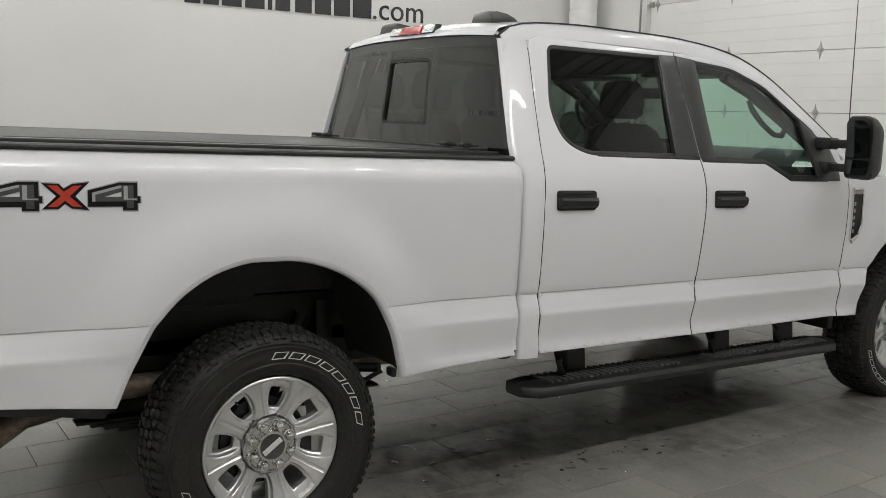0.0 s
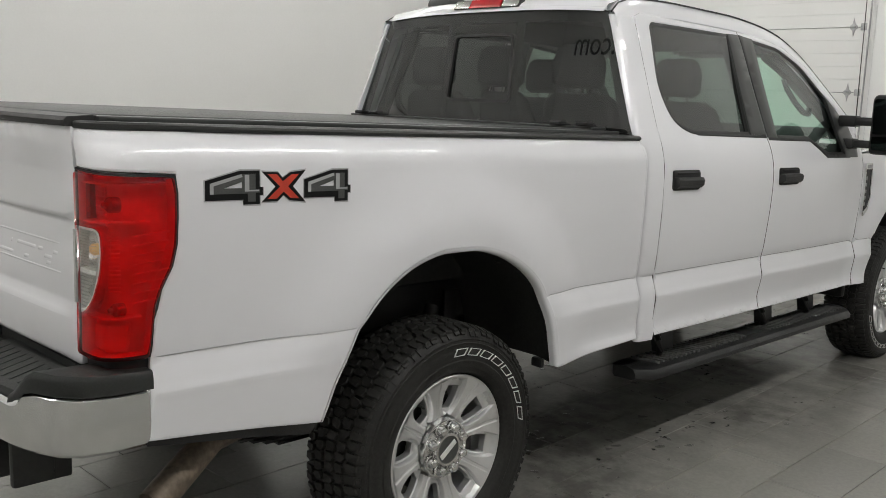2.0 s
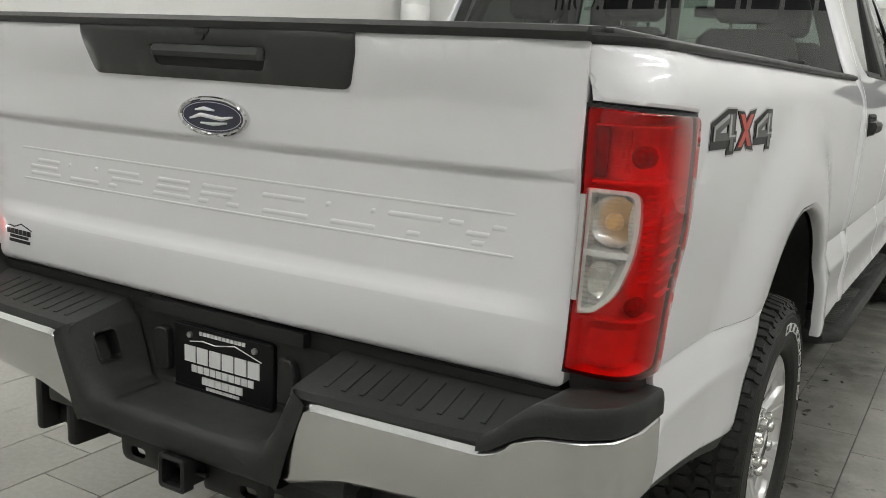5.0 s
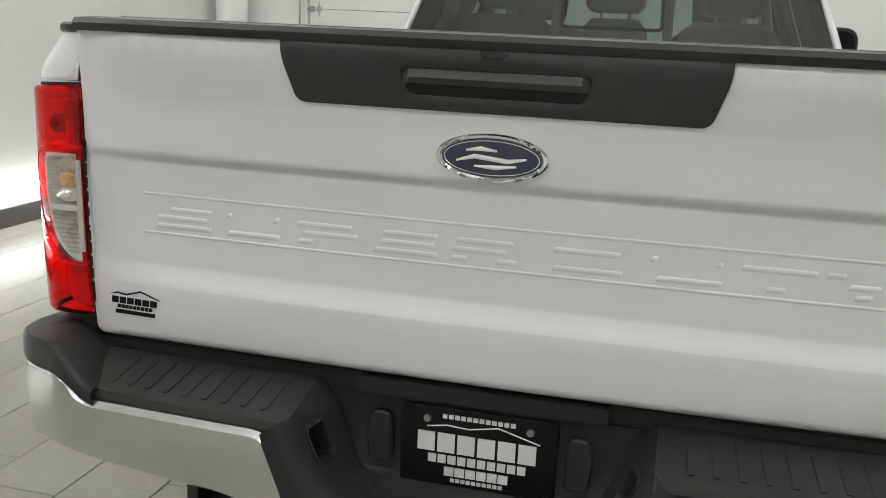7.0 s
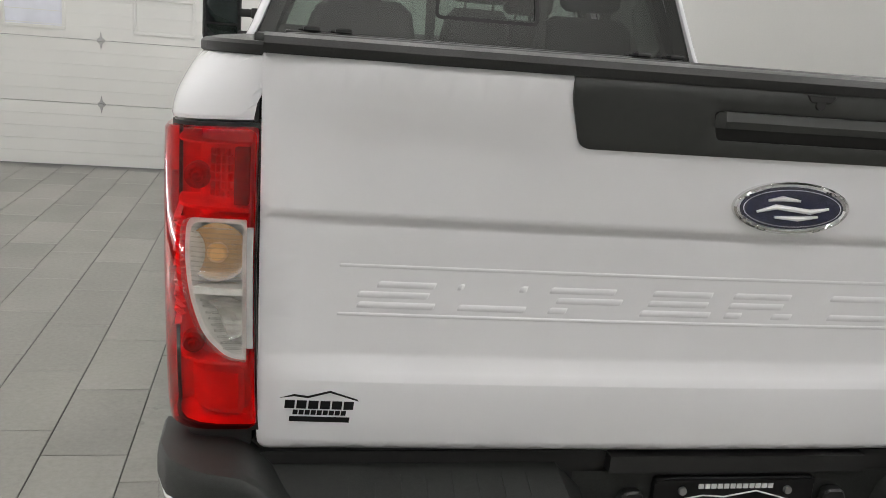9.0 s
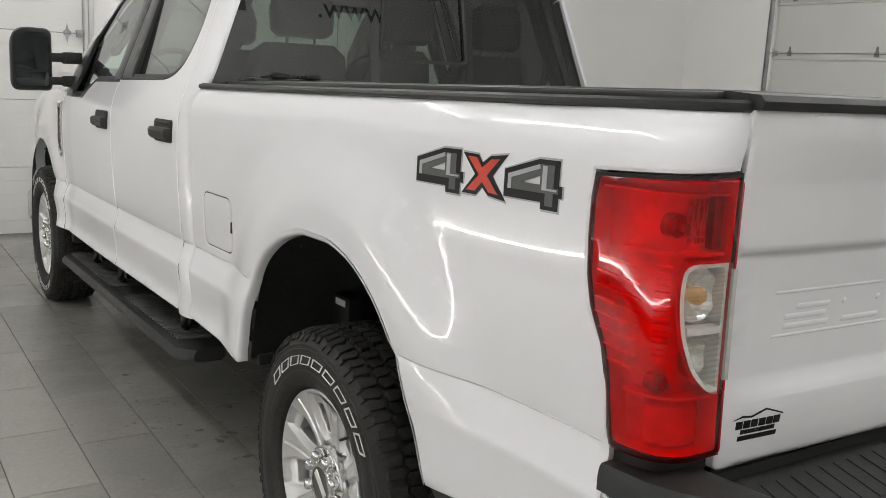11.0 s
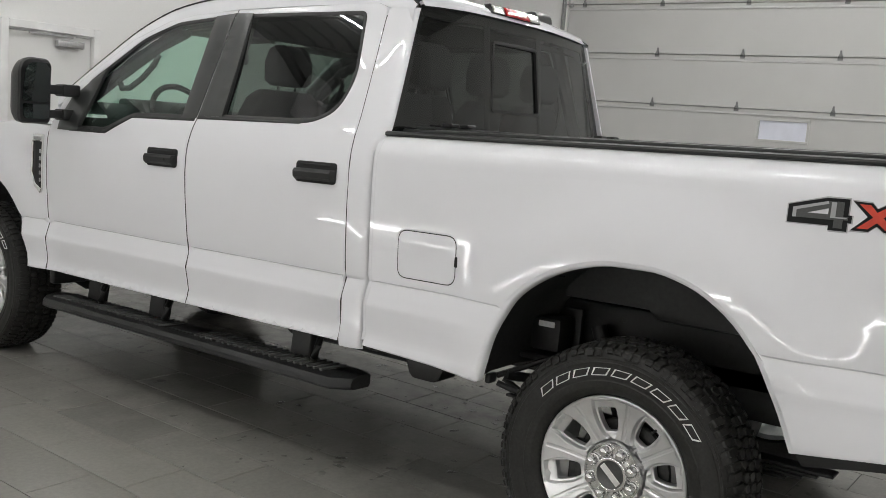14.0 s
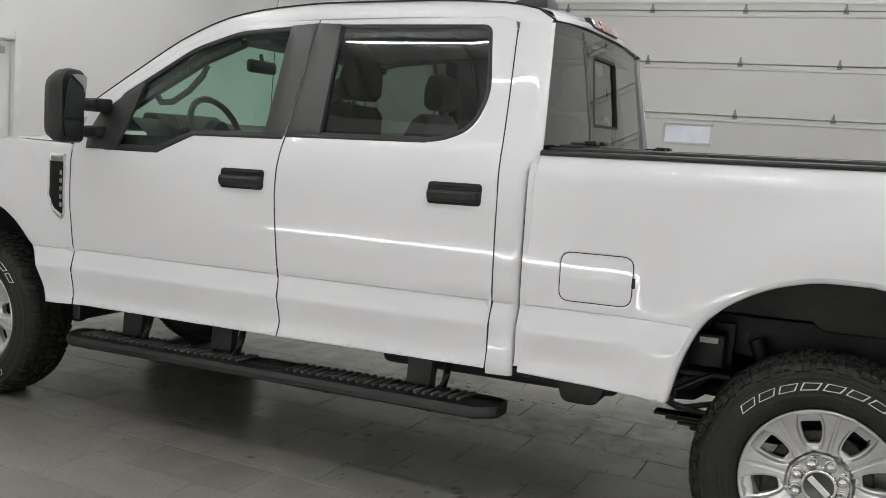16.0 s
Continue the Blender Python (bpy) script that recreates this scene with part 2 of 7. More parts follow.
LED = glowing("led_strip", (1.0, 0.985, 0.965), LED_STRENGTH)
PANEGLOW = surface("frosted_pane", (0.75, 0.77, 0.85), rough=0.3, stain=0.1, stain_scale=4)

# ---------------------------------------------------------------- mesh helpers


def finish(bm, name, mat, smooth=35):
    bmesh.ops.recalc_face_normals(bm, faces=bm.faces)
    me = bpy.data.meshes.new(name)
    bm.to_mesh(me)
    bm.free()
    for p in me.polygons:
        p.use_smooth = smooth > 0
    if smooth > 0:
        me.set_sharp_from_angle(angle=radians(smooth))
    me.materials.append(mat)
    return me


RAKE = 0.024  # the body sits slightly nose-down


def raked(bm):
    for v in bm.verts:
        v.co.z -= RAKE * v.co.y
    return bm


def part(name, bm, mat, parent, label="", smooth=35, rake=True):
    if rake:
        raked(bm)
    ob = new(name, finish(bm, name, mat, smooth))
    ob.parent = parent
    if label:
        ob["label"] = label
    return ob


def thing(name, bm, mat, label, category, group="", kind="", smooth=35):
    return tagged(new(name, finish(bm, name, mat, smooth)), label, category, group, kind)


def empty(name, label, category, group="", kind="", at=(0, 0, 0)):
    ob = new(name)
    ob.location = at
    return tagged(ob, label, category, group, kind)


def join(*bms):
    out = bmesh.new()
    for b in bms:
        me = bpy.data.meshes.new("tmp")
        b.to_mesh(me)
        b.free()
        out.from_mesh(me)
        bpy.data.meshes.remove(me)
    return out


def mirrored(bm, s):
    if s < 0:
        for v in bm.verts:
            v.co.x = -v.co.x
        bmesh.ops.reverse_faces(bm, faces=bm.faces)
    return bm


def box(a, b, bevel=0.0, seg=2):
    bm = bmesh.new()
    bmesh.ops.create_cube(bm, size=1)
    for v in bm.verts:
        v.co = Vector([a[i] if v.co[i] < 0 else b[i] for i in range(3)])
    if bevel:
        bmesh.ops.bevel(bm, geom=bm.edges[:], offset=bevel, segments=seg, affect="EDGES", profile=0.5)
    return bm


def prism(poly, axis, lo, hi, bevel=0.0, seg=2):
    """A flat outline pushed out along an axis; poly gives the two other coordinates in order."""
    bm = bmesh.new()

    def at(p, d):
        c = list(p)
        c.insert("xyz".index(axis), d)
        return c

    low = [bm.verts.new(at(p, lo)) for p in poly]
    high = [bm.verts.new(at(p, hi)) for p in poly]
    n = len(poly)
    bm.faces.new(low[::-1])
    bm.faces.new(high)
    for i in range(n):
        bm.faces.new((low[i], low[(i + 1) % n], high[(i + 1) % n], high[i]))
    bmesh.ops.recalc_face_normals(bm, faces=bm.faces)
    if bevel:
        bmesh.ops.bevel(bm, geom=bm.edges[:], offset=bevel, segments=seg, affect="EDGES", profile=0.5)
    return bm


def lattice(rows, close_u=False, close_v=False, caps=False):
    """A surface through rows of points."""
    bm = bmesh.new()
    vs = [[bm.verts.new(p) for p in row] for row in rows]
    nu, nv = len(vs), len(vs[0])
    for i in range(nu if close_u else nu - 1):
        for j in range(nv if close_v else nv - 1):
            q = (vs[i][j], vs[(i + 1) % nu][j], vs[(i + 1) % nu][(j + 1) % nv], vs[i][(j + 1) % nv])
            bm.faces.new(q)
    if caps and close_v:
        bm.faces.new(vs[0][::-1])
        bm.faces.new(vs[-1])
    return bm


def tube(path, r, seg=10, caps=True, squash=1.0):
    """A round bar along a path; r may be a list."""
    path = [Vector(p) for p in path]
    rows = []
    for i, p in enumerate(path):
        d = (path[min(i + 1, len(path) - 1)] - path[max(i - 1, 0)]).normalized()
        up = Vector((0, 0, 1)) if abs(d.z) < 0.9 else Vector((1, 0, 0))
        a = d.cross(up).normalized()
        b = a.cross(d)
        rr = r[i] if isinstance(r, (list, tuple)) else r
        rows.append([p + a * rr * math.cos(t) + b * rr * squash * math.sin(t) for t in [2 * math.pi * k / seg for k in range(seg)]])
    return lattice(rows, close_v=True, caps=caps)


def lathe(profile, seg=48, center=(0, 0, 0), axis="x", closed=False):
    """profile: (along the axis, radius)."""
    rows = []
    for k in range(seg):
        t = 2 * math.pi * k / seg
        row = []
        for a, r in profile:
            p = {"x": (a, r * math.cos(t), r * math.sin(t)), "y": (r * math.cos(t), a, r * math.sin(t)), "z": (r * math.cos(t), r * math.sin(t), a)}[axis]
            row.append(Vector(p) + Vector(center))
        rows.append(row)
    return lattice(rows, close_u=True, close_v=closed)


def round_poly(poly, radius, seg=5):
    """Rounds the corners of an outline; radius may be one number or one for each corner."""
    out = []
    n = len(poly)
    for i in range(n):
        p0, p1, p2 = (Vector(poly[k % n]) for k in (i - 1, i, i + 1))
        r = radius[i] if isinstance(radius, (list, tuple)) else radius
        a, b = p0 - p1, p2 - p1
        r = min(r, a.length * 0.45, b.length * 0.45)
        if r < 1e-5:
            out.append(tuple(p1))
            continue
        s, e = p1 + a.normalized() * r, p1 + b.normalized() * r
        for k in range(seg + 1):
            t = k / seg
            out.append(tuple(s * (1 - t) ** 2 + p1 * 2 * t * (1 - t) + e * t * t))
    return out


def inside(p, poly):
    x, y = p
    hit = False
    for (x1, y1), (x2, y2) in zip(poly, poly[1:] + poly[:1]):
        if (y1 > y) != (y2 > y) and x < (x2 - x1) * (y - y1) / (y2 - y1) + x1:
            hit = not hit
    return hit


def edge_distance(pts, polys):
    """How far points lie from the outlines."""
    pts = np.asarray(pts, float)
    best = np.full(len(pts), 1e9)
    for poly in polys:
        a = np.asarray(poly, float)
        b = np.roll(a, -1, axis=0)
        for p, q in zip(a, b):
            d = q - p
            t = np.clip(((pts - p) @ d) / max(d @ d, 1e-12), 0, 1)
            best = np.minimum(best, np.linalg.norm(pts - p - t[:, None] * d, axis=1))
    return best


def densify(poly, step):
    out = []
    for p, q in zip(poly, poly[1:] + poly[:1]):
        n = max(1, math.ceil(math.dist(p, q) / step))
        out += [(p[0] + (q[0] - p[0]) * k / n, p[1] + (q[1] - p[1]) * k / n) for k in range(n)]
    return out


def panel(outer, surf, holes=(), step=0.05, rows=(), thick=0.018, lip=0.0025, edge=0.006, cols=()):
    """A sheet-metal panel: an outline with holes, laid on a surface surf(u, v, depth), with rounded, turned-in edges."""
    loops = [densify(list(o), step * 0.6) for o in (outer, *holes)]
    us = [p[0] for p in loops[0]]
    vs = [p[1] for p in loops[0]]
    ulist = sorted([*np.arange(min(us) + step * 0.37, max(us), step), *cols])
    vlist = sorted([*np.arange(min(vs) + step * 0.37, max(vs), step), *rows])
    cand = [(u, v) for v in vlist for u in ulist]
    dist = edge_distance(cand, loops) if cand else []
    grid = [c for c, d in zip(cand, dist) if d > edge * 1.8 and inside(c, loops[0]) and not any(inside(c, h) for h in loops[1:])]
    ring = []
    for li, lp in enumerate(loops):
        n = len(lp)
        area = sum(a[0] * b[1] - b[0] * a[1] for a, b in zip(lp, lp[1:] + lp[:1]))
        sgn = (1 if area > 0 else -1) * (1 if li == 0 else -1)
        for i in range(n):
            a, b, c = lp[i - 1], lp[i], lp[(i + 1) % n]
            d = Vector((c[0] - a[0], c[1] - a[1]))
            if d.length < 1e-9:
                continue
            d.normalize()
            ring.append((b[0] - d.y * edge * sgn, b[1] + d.x * edge * sgn))
    rd = edge_distance(ring, loops)
    ring = [p for p, d in zip(ring, rd) if d > edge * 0.8]
    verts = [p for lp in loops for p in lp]
    edges, start = [], 0
    for lp in loops:
        n = len(lp)
        edges += [(start + i, start + (i + 1) % n) for i in range(n)]
        start += n
    nb = start
    from_cdt = delaunay([Vector(p) for p in verts + ring + grid], edges, [], 0, 1e-6)
    pts, tris, origin = from_cdt[0], from_cdt[2], from_cdt[3]
    onedge = [any(o < nb for o in orig) for orig in origin]
    bm = bmesh.new()
    bv = [bm.verts.new(surf(p.x, p.y, lip if e else 0.0)) for p, e in zip(pts, onedge)]
    for t in tris:
        cx, cy = sum(pts[i].x for i in t) / 3, sum(pts[i].y for i in t) / 3
        if inside((cx, cy), loops[0]) and not any(inside((cx, cy), h) for h in loops[1:]):
            try:
                bm.faces.new([bv[i] for i in t])
            except ValueError:
                pass
    rim = [e for e in bm.edges if len(e.link_faces) == 1]
    back = {}
    for i, v in enumerate(bv):
        if any(len(e.link_faces) == 1 for e in v.link_edges):
            back[v] = bm.verts.new(surf(pts[i].x, pts[i].y, thick))
    for e in rim:
        a, b = e.verts
        bm.faces.new((a, b, back[b], back[a]))
    for v in [v for v in bm.verts if not v.link_faces]:
        bm.verts.remove(v)
    return bm


def slab(outer, surf, thick, holes=(), step=0.05, lip=0.0):
    """A thin closed plate on a surface (decals, glass, badges)."""
    return panel(outer, surf, holes, step=step, thick=thick, lip=lip, edge=min(0.006, step * 0.15))


def lerp_table(table, t):
    xs = [p[0] for p in table]
    return float(np.interp(t, xs, [p[1] for p in table]))


def smooth_table(table):
    """A monotone cubic through a table, sampled finely."""
    x, y = (np.array([p[k] for p in table], float) for k in (0, 1))
    h, d = np.diff(x), np.diff(y) / np.diff(x)
    m = np.zeros(len(x))
    for i in range(1, len(x) - 1):
        if d[i - 1] * d[i] > 0:
            w1, w2 = 2 * h[i] + h[i - 1], h[i] + 2 * h[i - 1]
            m[i] = (w1 + w2) / (w1 / d[i - 1] + w2 / d[i])
    m[0], m[-1] = d[0], d[-1]
    out = []
    for i in range(len(h)):
        for t in np.linspace(0, 1, 12, endpoint=False):
            out.append((x[i] + t * h[i], (2 * t**3 - 3 * t**2 + 1) * y[i] + (t**3 - 2 * t**2 + t) * h[i] * m[i] + (-2 * t**3 + 3 * t**2) * y[i + 1] + (t**3 - t**2) * h[i] * m[i + 1]))
    return out + [(x[-1], y[-1])]

# ---------------------------------------------------------------- the room
X0, X1, Y0, Y1 = -4.58, 7.35, -6.2, 6.53
T = 0.15


def wall(name, a, b, label):
    return thing(name, box(a, b), WALLPAINT, label, "wall", kind="structure", smooth=0)


wall("wall_west", (X0 - T, Y0 - T, 0), (X0, Y1 + T, CEIL), "white painted showroom wall with dark sign letters")
wall("wall_south", (X0, Y0 - T, 0), (X1, Y0, CEIL), "white painted showroom wall with dark sign letters")

# front wall: openings for the garage door and the side door
GD_L, GD_R, GD_T = -3.62, -0.22, 3.25
SD_L, SD_R, SD_T = 0.36, 1.16, 2.10
front = join(
    box((X0, Y1, 0), (GD_L, Y1 + T, CEIL)), box((GD_R, Y1, 0), (SD_L - 0.067, Y1 + T, CEIL)), box((SD_R + 0.067, Y1, 0), (X1, Y1 + T, CEIL)),
    box((GD_L, Y1, GD_T), (GD_R, Y1 + T, CEIL)), box((SD_L - 0.067, Y1, SD_T + 0.067), (SD_R + 0.067, Y1 + T, CEIL)))
thing("wall_north", front, WALLPAINT, "white painted wall round a garage door and a side door", "wall", kind="structure", smooth=0)
# right wall with the wide garage door
RD_A, RD_B, RD_T = -1.3, 5.15, 3.4
east = join(box((X1, Y0 - T, 0), (X1 + T, RD_A, CEIL)), box((X1, RD_B, 0), (X1 + T, Y1 + T, CEIL)), box((X1, RD_A, RD_T), (X1 + T, RD_B, CEIL)))
thing("wall_east", east, WALLPAINT, "white painted wall round a wide garage door", "wall", kind="structure", smooth=0)

# ribbed ceiling
pts = []
y = Y0 - T
while y < Y1 + T:
    pts += [(y, CEIL), (y + 0.19, CEIL), (y + 0.20, CEIL + 0.03), (y + 0.24, CEIL + 0.03)]
    y += 0.25
rows = [[(x, p[0], p[1]) for p in pts] for x in (X0 - T, X1 + T)]
roof = lattice(rows)
thing("ceiling", join(roof, box((X0 - T, Y0 - T, CEIL + 0.05), (X1 + T, Y1 + T, CEIL + 0.12))), CEILPAINT, "ribbed light metal ceiling", "ceiling", kind="structure", smooth=0)

# linear lamps under the ceiling
for x0, y0, x1, y1 in STRIPS:
    w = 0.014
    lamp = empty("strip_light", "long thin white ceiling light, switched on", "ceiling light", "ceiling strip lights", at=((x0 + x1) / 2, (y0 + y1) / 2, CEIL - 0.02))
    o = Vector(lamp.location)
    if x0 == x1:
        a, b = (x0 - w, y0, CEIL - 0.06), (x1 + w, y1, CEIL)
    else:
        a, b = (x0 + w, y0 - w, CEIL - 0.06), (x1 - w, y0 + w, CEIL)
    body = box(Vector(a) - o, Vector(b) - o, 0.006, 1)
    part("housing", body, GALV, lamp, rake=False)
    part("diffuser", box(Vector((a[0] + 0.008, a[1] + 0.008, a[2] - 0.02)) - o, Vector((b[0] - 0.008, b[1] - 0.008, a[2] - 0.003)) - o), LED, lamp, "glowing diffuser", rake=False, smooth=0)

# tube light along the foot of the left wall
tube_light = empty("wall_tube_light", "long white tube light low on the wall, switched on", "wall light", at=(X0 + 0.05, 1.5, 0.30))
part("tube", tube([(0, -4.0, 0), (0, 3.42, 0)], 0.015, 12), TUBE, tube_light, "glowing white tube", rake=False)
for yy in (-3.9, -2.0, 0.0, 2.0, 3.3):
    part("clip", box((-0.05, yy - 0.02, -0.012), (-0.012, yy + 0.02, 0.012), 0.003, 1), GALV, tube_light, rake=False)

# baseboard along the left wall and the corner
thing("baseboard", box((X0, Y0, 0), (X0 + 0.012, Y1, 0.15), 0.003, 1), BASEBOARD, "dark rubber baseboard along a white wall", "baseboard", kind="structure")
thing("baseboard", box((X0 + 0.02, Y1 - 0.012, 0), (GD_L - 0.16, Y1, 0.15), 0.003, 1), BASEBOARD, "dark rubber baseboard along a white wall", "baseboard", kind="structure")


def sectional_door(name, horiz, lo, hi, plane, top, pitch, label, ridged, windows, hinge_at, base=0.02):
    """A sectional garage door seen from inside. horiz: the axis along which it is wide; plane: its inner face."""
    door = empty(name, label, "garage door", at=(0, 0, 0))

    def put(u, d, z):  # along, into the room, up
        return (u, plane - d, z) if horiz == "x" else (plane - d, u, z)

    def slab_of(u0, u1, d0, d1, z0, z1, bevel=0.0):
        p, q = put(u0, d0, z0), put(u1, d1, z1)
        return box([min(a, b) for a, b in zip(p, q)], [max(a, b) for a, b in zip(p, q)], bevel, 1)

    z, k = base, 0
    while z < top:
        zt = min(z + pitch, top + 0.05)
        win = [w for w in windows if z < w[2] < zt]
        if not win:
            bm = slab_of(lo, hi, -0.045, 0, z + 0.002, zt - 0.003, 0.003)
        else:
            u0, u1, w0, w1 = win[0]
            bm = join(slab_of(lo, u0, -0.045, 0, z + 0.002, zt - 0.003), slab_of(u1, hi, -0.045, 0, z + 0.002, zt - 0.003),
                      slab_of(u0, u1, -0.045, 0, z + 0.002, w0), slab_of(u0, u1, -0.045, 0, w1, zt - 0.003))
        if ridged:
            bm = join(bm, slab_of(lo, hi, 0, 0.018, zt - 0.075, zt - 0.05, 0.005), slab_of(lo, hi, 0, 0.03, z + 0.004, z + 0.018, 0.004))
        else:
            bm = join(bm, *[slab_of(lo, hi, 0, 0.003, z + pitch * f, z + pitch * f + 0.006, 0.002) for f in (0.2, 0.4, 0.6, 0.8)])
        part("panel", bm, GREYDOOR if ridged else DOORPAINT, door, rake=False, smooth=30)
        for w in win:
            u0, u1, w0, w1 = w
            part("window_frame", join(slab_of(u0 - 0.03, u1 + 0.03, 0, 0.012, w1, w1 + 0.03, 0.003), slab_of(u0 - 0.03, u1 + 0.03, 0, 0.012, w0 - 0.03, w0, 0.003),
                                      slab_of(u0 - 0.03, u0, 0, 0.012, w0, w1, 0.003), slab_of(u1, u1 + 0.03, 0, 0.012, w0, w1, 0.003)), GREYDOOR if ridged else DOORPAINT, door, rake=False)
            part("pane", slab_of(u0, u1, -0.03, -0.02, w0, w1), PANEGLOW, door, "pale frosted pane", rake=False)
        if zt < top:
            for u in hinge_at:
                if ridged:
                    prof = [(-0.03, -0.035), (0.03, -0.035), (0.026, 0.012), (0.014, 0.034), (0.009, 0.078), (-0.009, 0.078), (-0.014, 0.034), (-0.026, 0.012)]
                else:
                    prof = [(0, -0.085), (0.012, -0.03), (0.035, -0.01), (0.035, 0.01), (0.012, 0.03), (0, 0.085), (-0.012, 0.03), (-0.035, 0.01), (-0.035, -0.01), (-0.012, -0.03)]
                pr = [(u + a, zt + b) for a, b in prof]
                d = 0.02 if ridged else 0.0
                hb = prism(pr, "y", plane - d - 0.012, plane - d - 0.002, 0.002, 1) if horiz == "x" else prism(pr, "x", plane - d - 0.012, plane - d - 0.002, 0.002, 1)
                kn = tube([put(u - 0.022, d + 0.018, zt), put(u + 0.022, d + 0.018, zt)], 0.011, 8)
                part("hinge", join(hb, kn), HINGE if ridged else GALV, door, "small galvanised hinge", rake=False)
        z, k = zt, k + 1
    # tracks up both sides
    for u in (lo - 0.06, hi + 0.06):
        part("track", join(slab_of(u - 0.02, u + 0.02, 0.03, 0.035, 0, top + 0.2), slab_of(u - 0.025, u - 0.02, 0.0, 0.09, 0, top + 0.2), slab_of(u + 0.02, u + 0.025, 0.0, 0.06, 0, top + 0.2)),
             GALV, door, "galvanised door track", rake=False, smooth=0)
    for j in range(1, int(top / pitch) + 1):
        for u, s in ((lo, 1), (hi, -1)):
            zz = base + pitch * j
            if zz < top:
                part("roller", join(tube([put(u - s * 0.06, 0.05, zz), put(u + s * 0.05, 0.05, zz)], 0.007, 6), slab_of(u, u + s * 0.06, 0.0, 0.03, zz - 0.03, zz + 0.03, 0.004)), GALV, door, rake=False)
    return door


sectional_door("garage_door", "x", GD_L + 0.01, GD_R - 0.01, Y1 + 0.06, GD_T, 0.592, "closed white sectional garage door with diamond hinges", False,
               [(-3.30, -2.80, 1.31, 1.60), (-2.14, -1.64, 1.31, 1.60)], [-3.5, -2.46, -1.38, -0.36])
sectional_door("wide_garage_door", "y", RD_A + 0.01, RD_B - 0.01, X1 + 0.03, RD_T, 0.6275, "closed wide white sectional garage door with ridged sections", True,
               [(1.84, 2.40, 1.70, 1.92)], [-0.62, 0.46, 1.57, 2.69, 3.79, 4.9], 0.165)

# side door in the front wall
door = empty("door_1", "closed white steel side door with an overhead closer", "door", kind="structure")
part("door_frame", join(box((SD_L - 0.07, Y1 - 0.02, 0), (SD_L, Y1 + 0.1, SD_T + 0.07), 0.004, 1), box((SD_R, Y1 - 0.02, 0), (SD_R + 0.07, Y1 + 0.1, SD_T + 0.07), 0.004, 1),
                        box((SD_L, Y1 - 0.02, SD_T), (SD_R, Y1 + 0.1, SD_T + 0.07), 0.004, 1), box((SD_L, Y1 + 0.03, SD_T - 0.015), (SD_R, Y1 + 0.06, SD_T))), BOLLARD, door, rake=False)
part("door_leaf", box((SD_L + 0.004, Y1 + 0.035, 0.01), (SD_R - 0.004, Y1 + 0.08, SD_T - 0.018), 0.003, 1), DOORPAINT, door, rake=False)
part("door_closer", join(box((SD_R - 0.36, Y1 - 0.03, SD_T - 0.12), (SD_R - 0.1, Y1 + 0.03, SD_T - 0.06), 0.008, 2), box((SD_R - 0.62, Y1 - 0.012, SD_T - 0.035), (SD_R - 0.2, Y1 - 0.004, SD_T - 0.015), 0.002, 1)), GALV, door, "grey door closer", rake=False)
part("door_handle", join(box((SD_L + 0.05, Y1 + 0.01, 1.0), (SD_L + 0.09, Y1 + 0.035, 1.14), 0.005, 1), tube([(SD_L + 0.07, Y1 - 0.02, 1.07), (SD_L + 0.19, Y1 - 0.02, 1.07)], 0.009, 8), tube([(SD_L + 0.07, Y1 - 0.02, 1.07), (SD_L + 0.07, Y1 + 0.02, 1.07)], 0.009, 8)), GALV, door, rake=False)

# bollard beside the garage door
thing("bollard", lathe([(0, 0.0), (0, 0.085), (1.0, 0.085), (1.03, 0.08), (1.05, 0.06), (1.055, 0.0)], 24, (-3.78, 6.22, 0.0), "z"), BOLLARD, "white painted steel guard post beside the garage door", "bollard")
# wrapped pipe hanging in the corner
prof = [(0.43, 0.0), (0.43, 0.15), (0.45, 0.165), (0.52, 0.168), (0.53, 0.16)]
zz = 0.53
while zz < CEIL - 0.2:
    prof += [(zz + 0.02, 0.162), (zz + 0.2, 0.165), (zz + 0.21, 0.159)]
    zz += 0.22
prof += [(CEIL, 0.16)]
thing("wrapped_pipe", lathe(prof, 28, (-4.32, 6.2, 0.0), "z"), BOLLARD, "thick white wrapped vertical pipe hanging in the corner", "pipe")

# sign letters: solid blocks for the trading name, and the ending of its address
def sign(name, at, along, up, size, blocks, label):
    """Blocks along a wall. along: the way the writing runs; at: its lower start."""
    ob = empty(name, label, "sign", at=at)
    away = along.cross(up)
    for u0, u1, z0, z1 in blocks:
        bm = box((u0, z0, 0.0), (u1, z1, 0.012), 0.004, 1)
        for v in bm.verts:
            v.co = along * v.co.x * size + up * v.co.y * size + away * v.co.z
        part("letter_bar", bm, SIGNLETTER, ob, rake=False, smooth=0)
    return ob


def lettering(text, size, place, parent, mat, name="lettering", depth=0.004):
    """Built-in font writing as a mesh. place: a matrix; the writing lies in its xy plane."""
    cu = bpy.data.curves.new("txt", "FONT")
    cu.body, cu.size, cu.extrude, cu.resolution_u = text, size, depth, 3
    tmp = bpy.data.objects.new("txt", cu)
    scene.collection.objects.link(tmp)
    dg = bpy.context.evaluated_depsgraph_get()
    me = bpy.data.meshes.new_from_object(tmp.evaluated_get(dg))
    bpy.data.objects.remove(tmp)
    bpy.data.curves.remove(cu)
    me.transform(place)
    me.materials.clear()
    me.materials.append(mat)
    ob = new(name, me)
    ob.parent = parent
    return ob


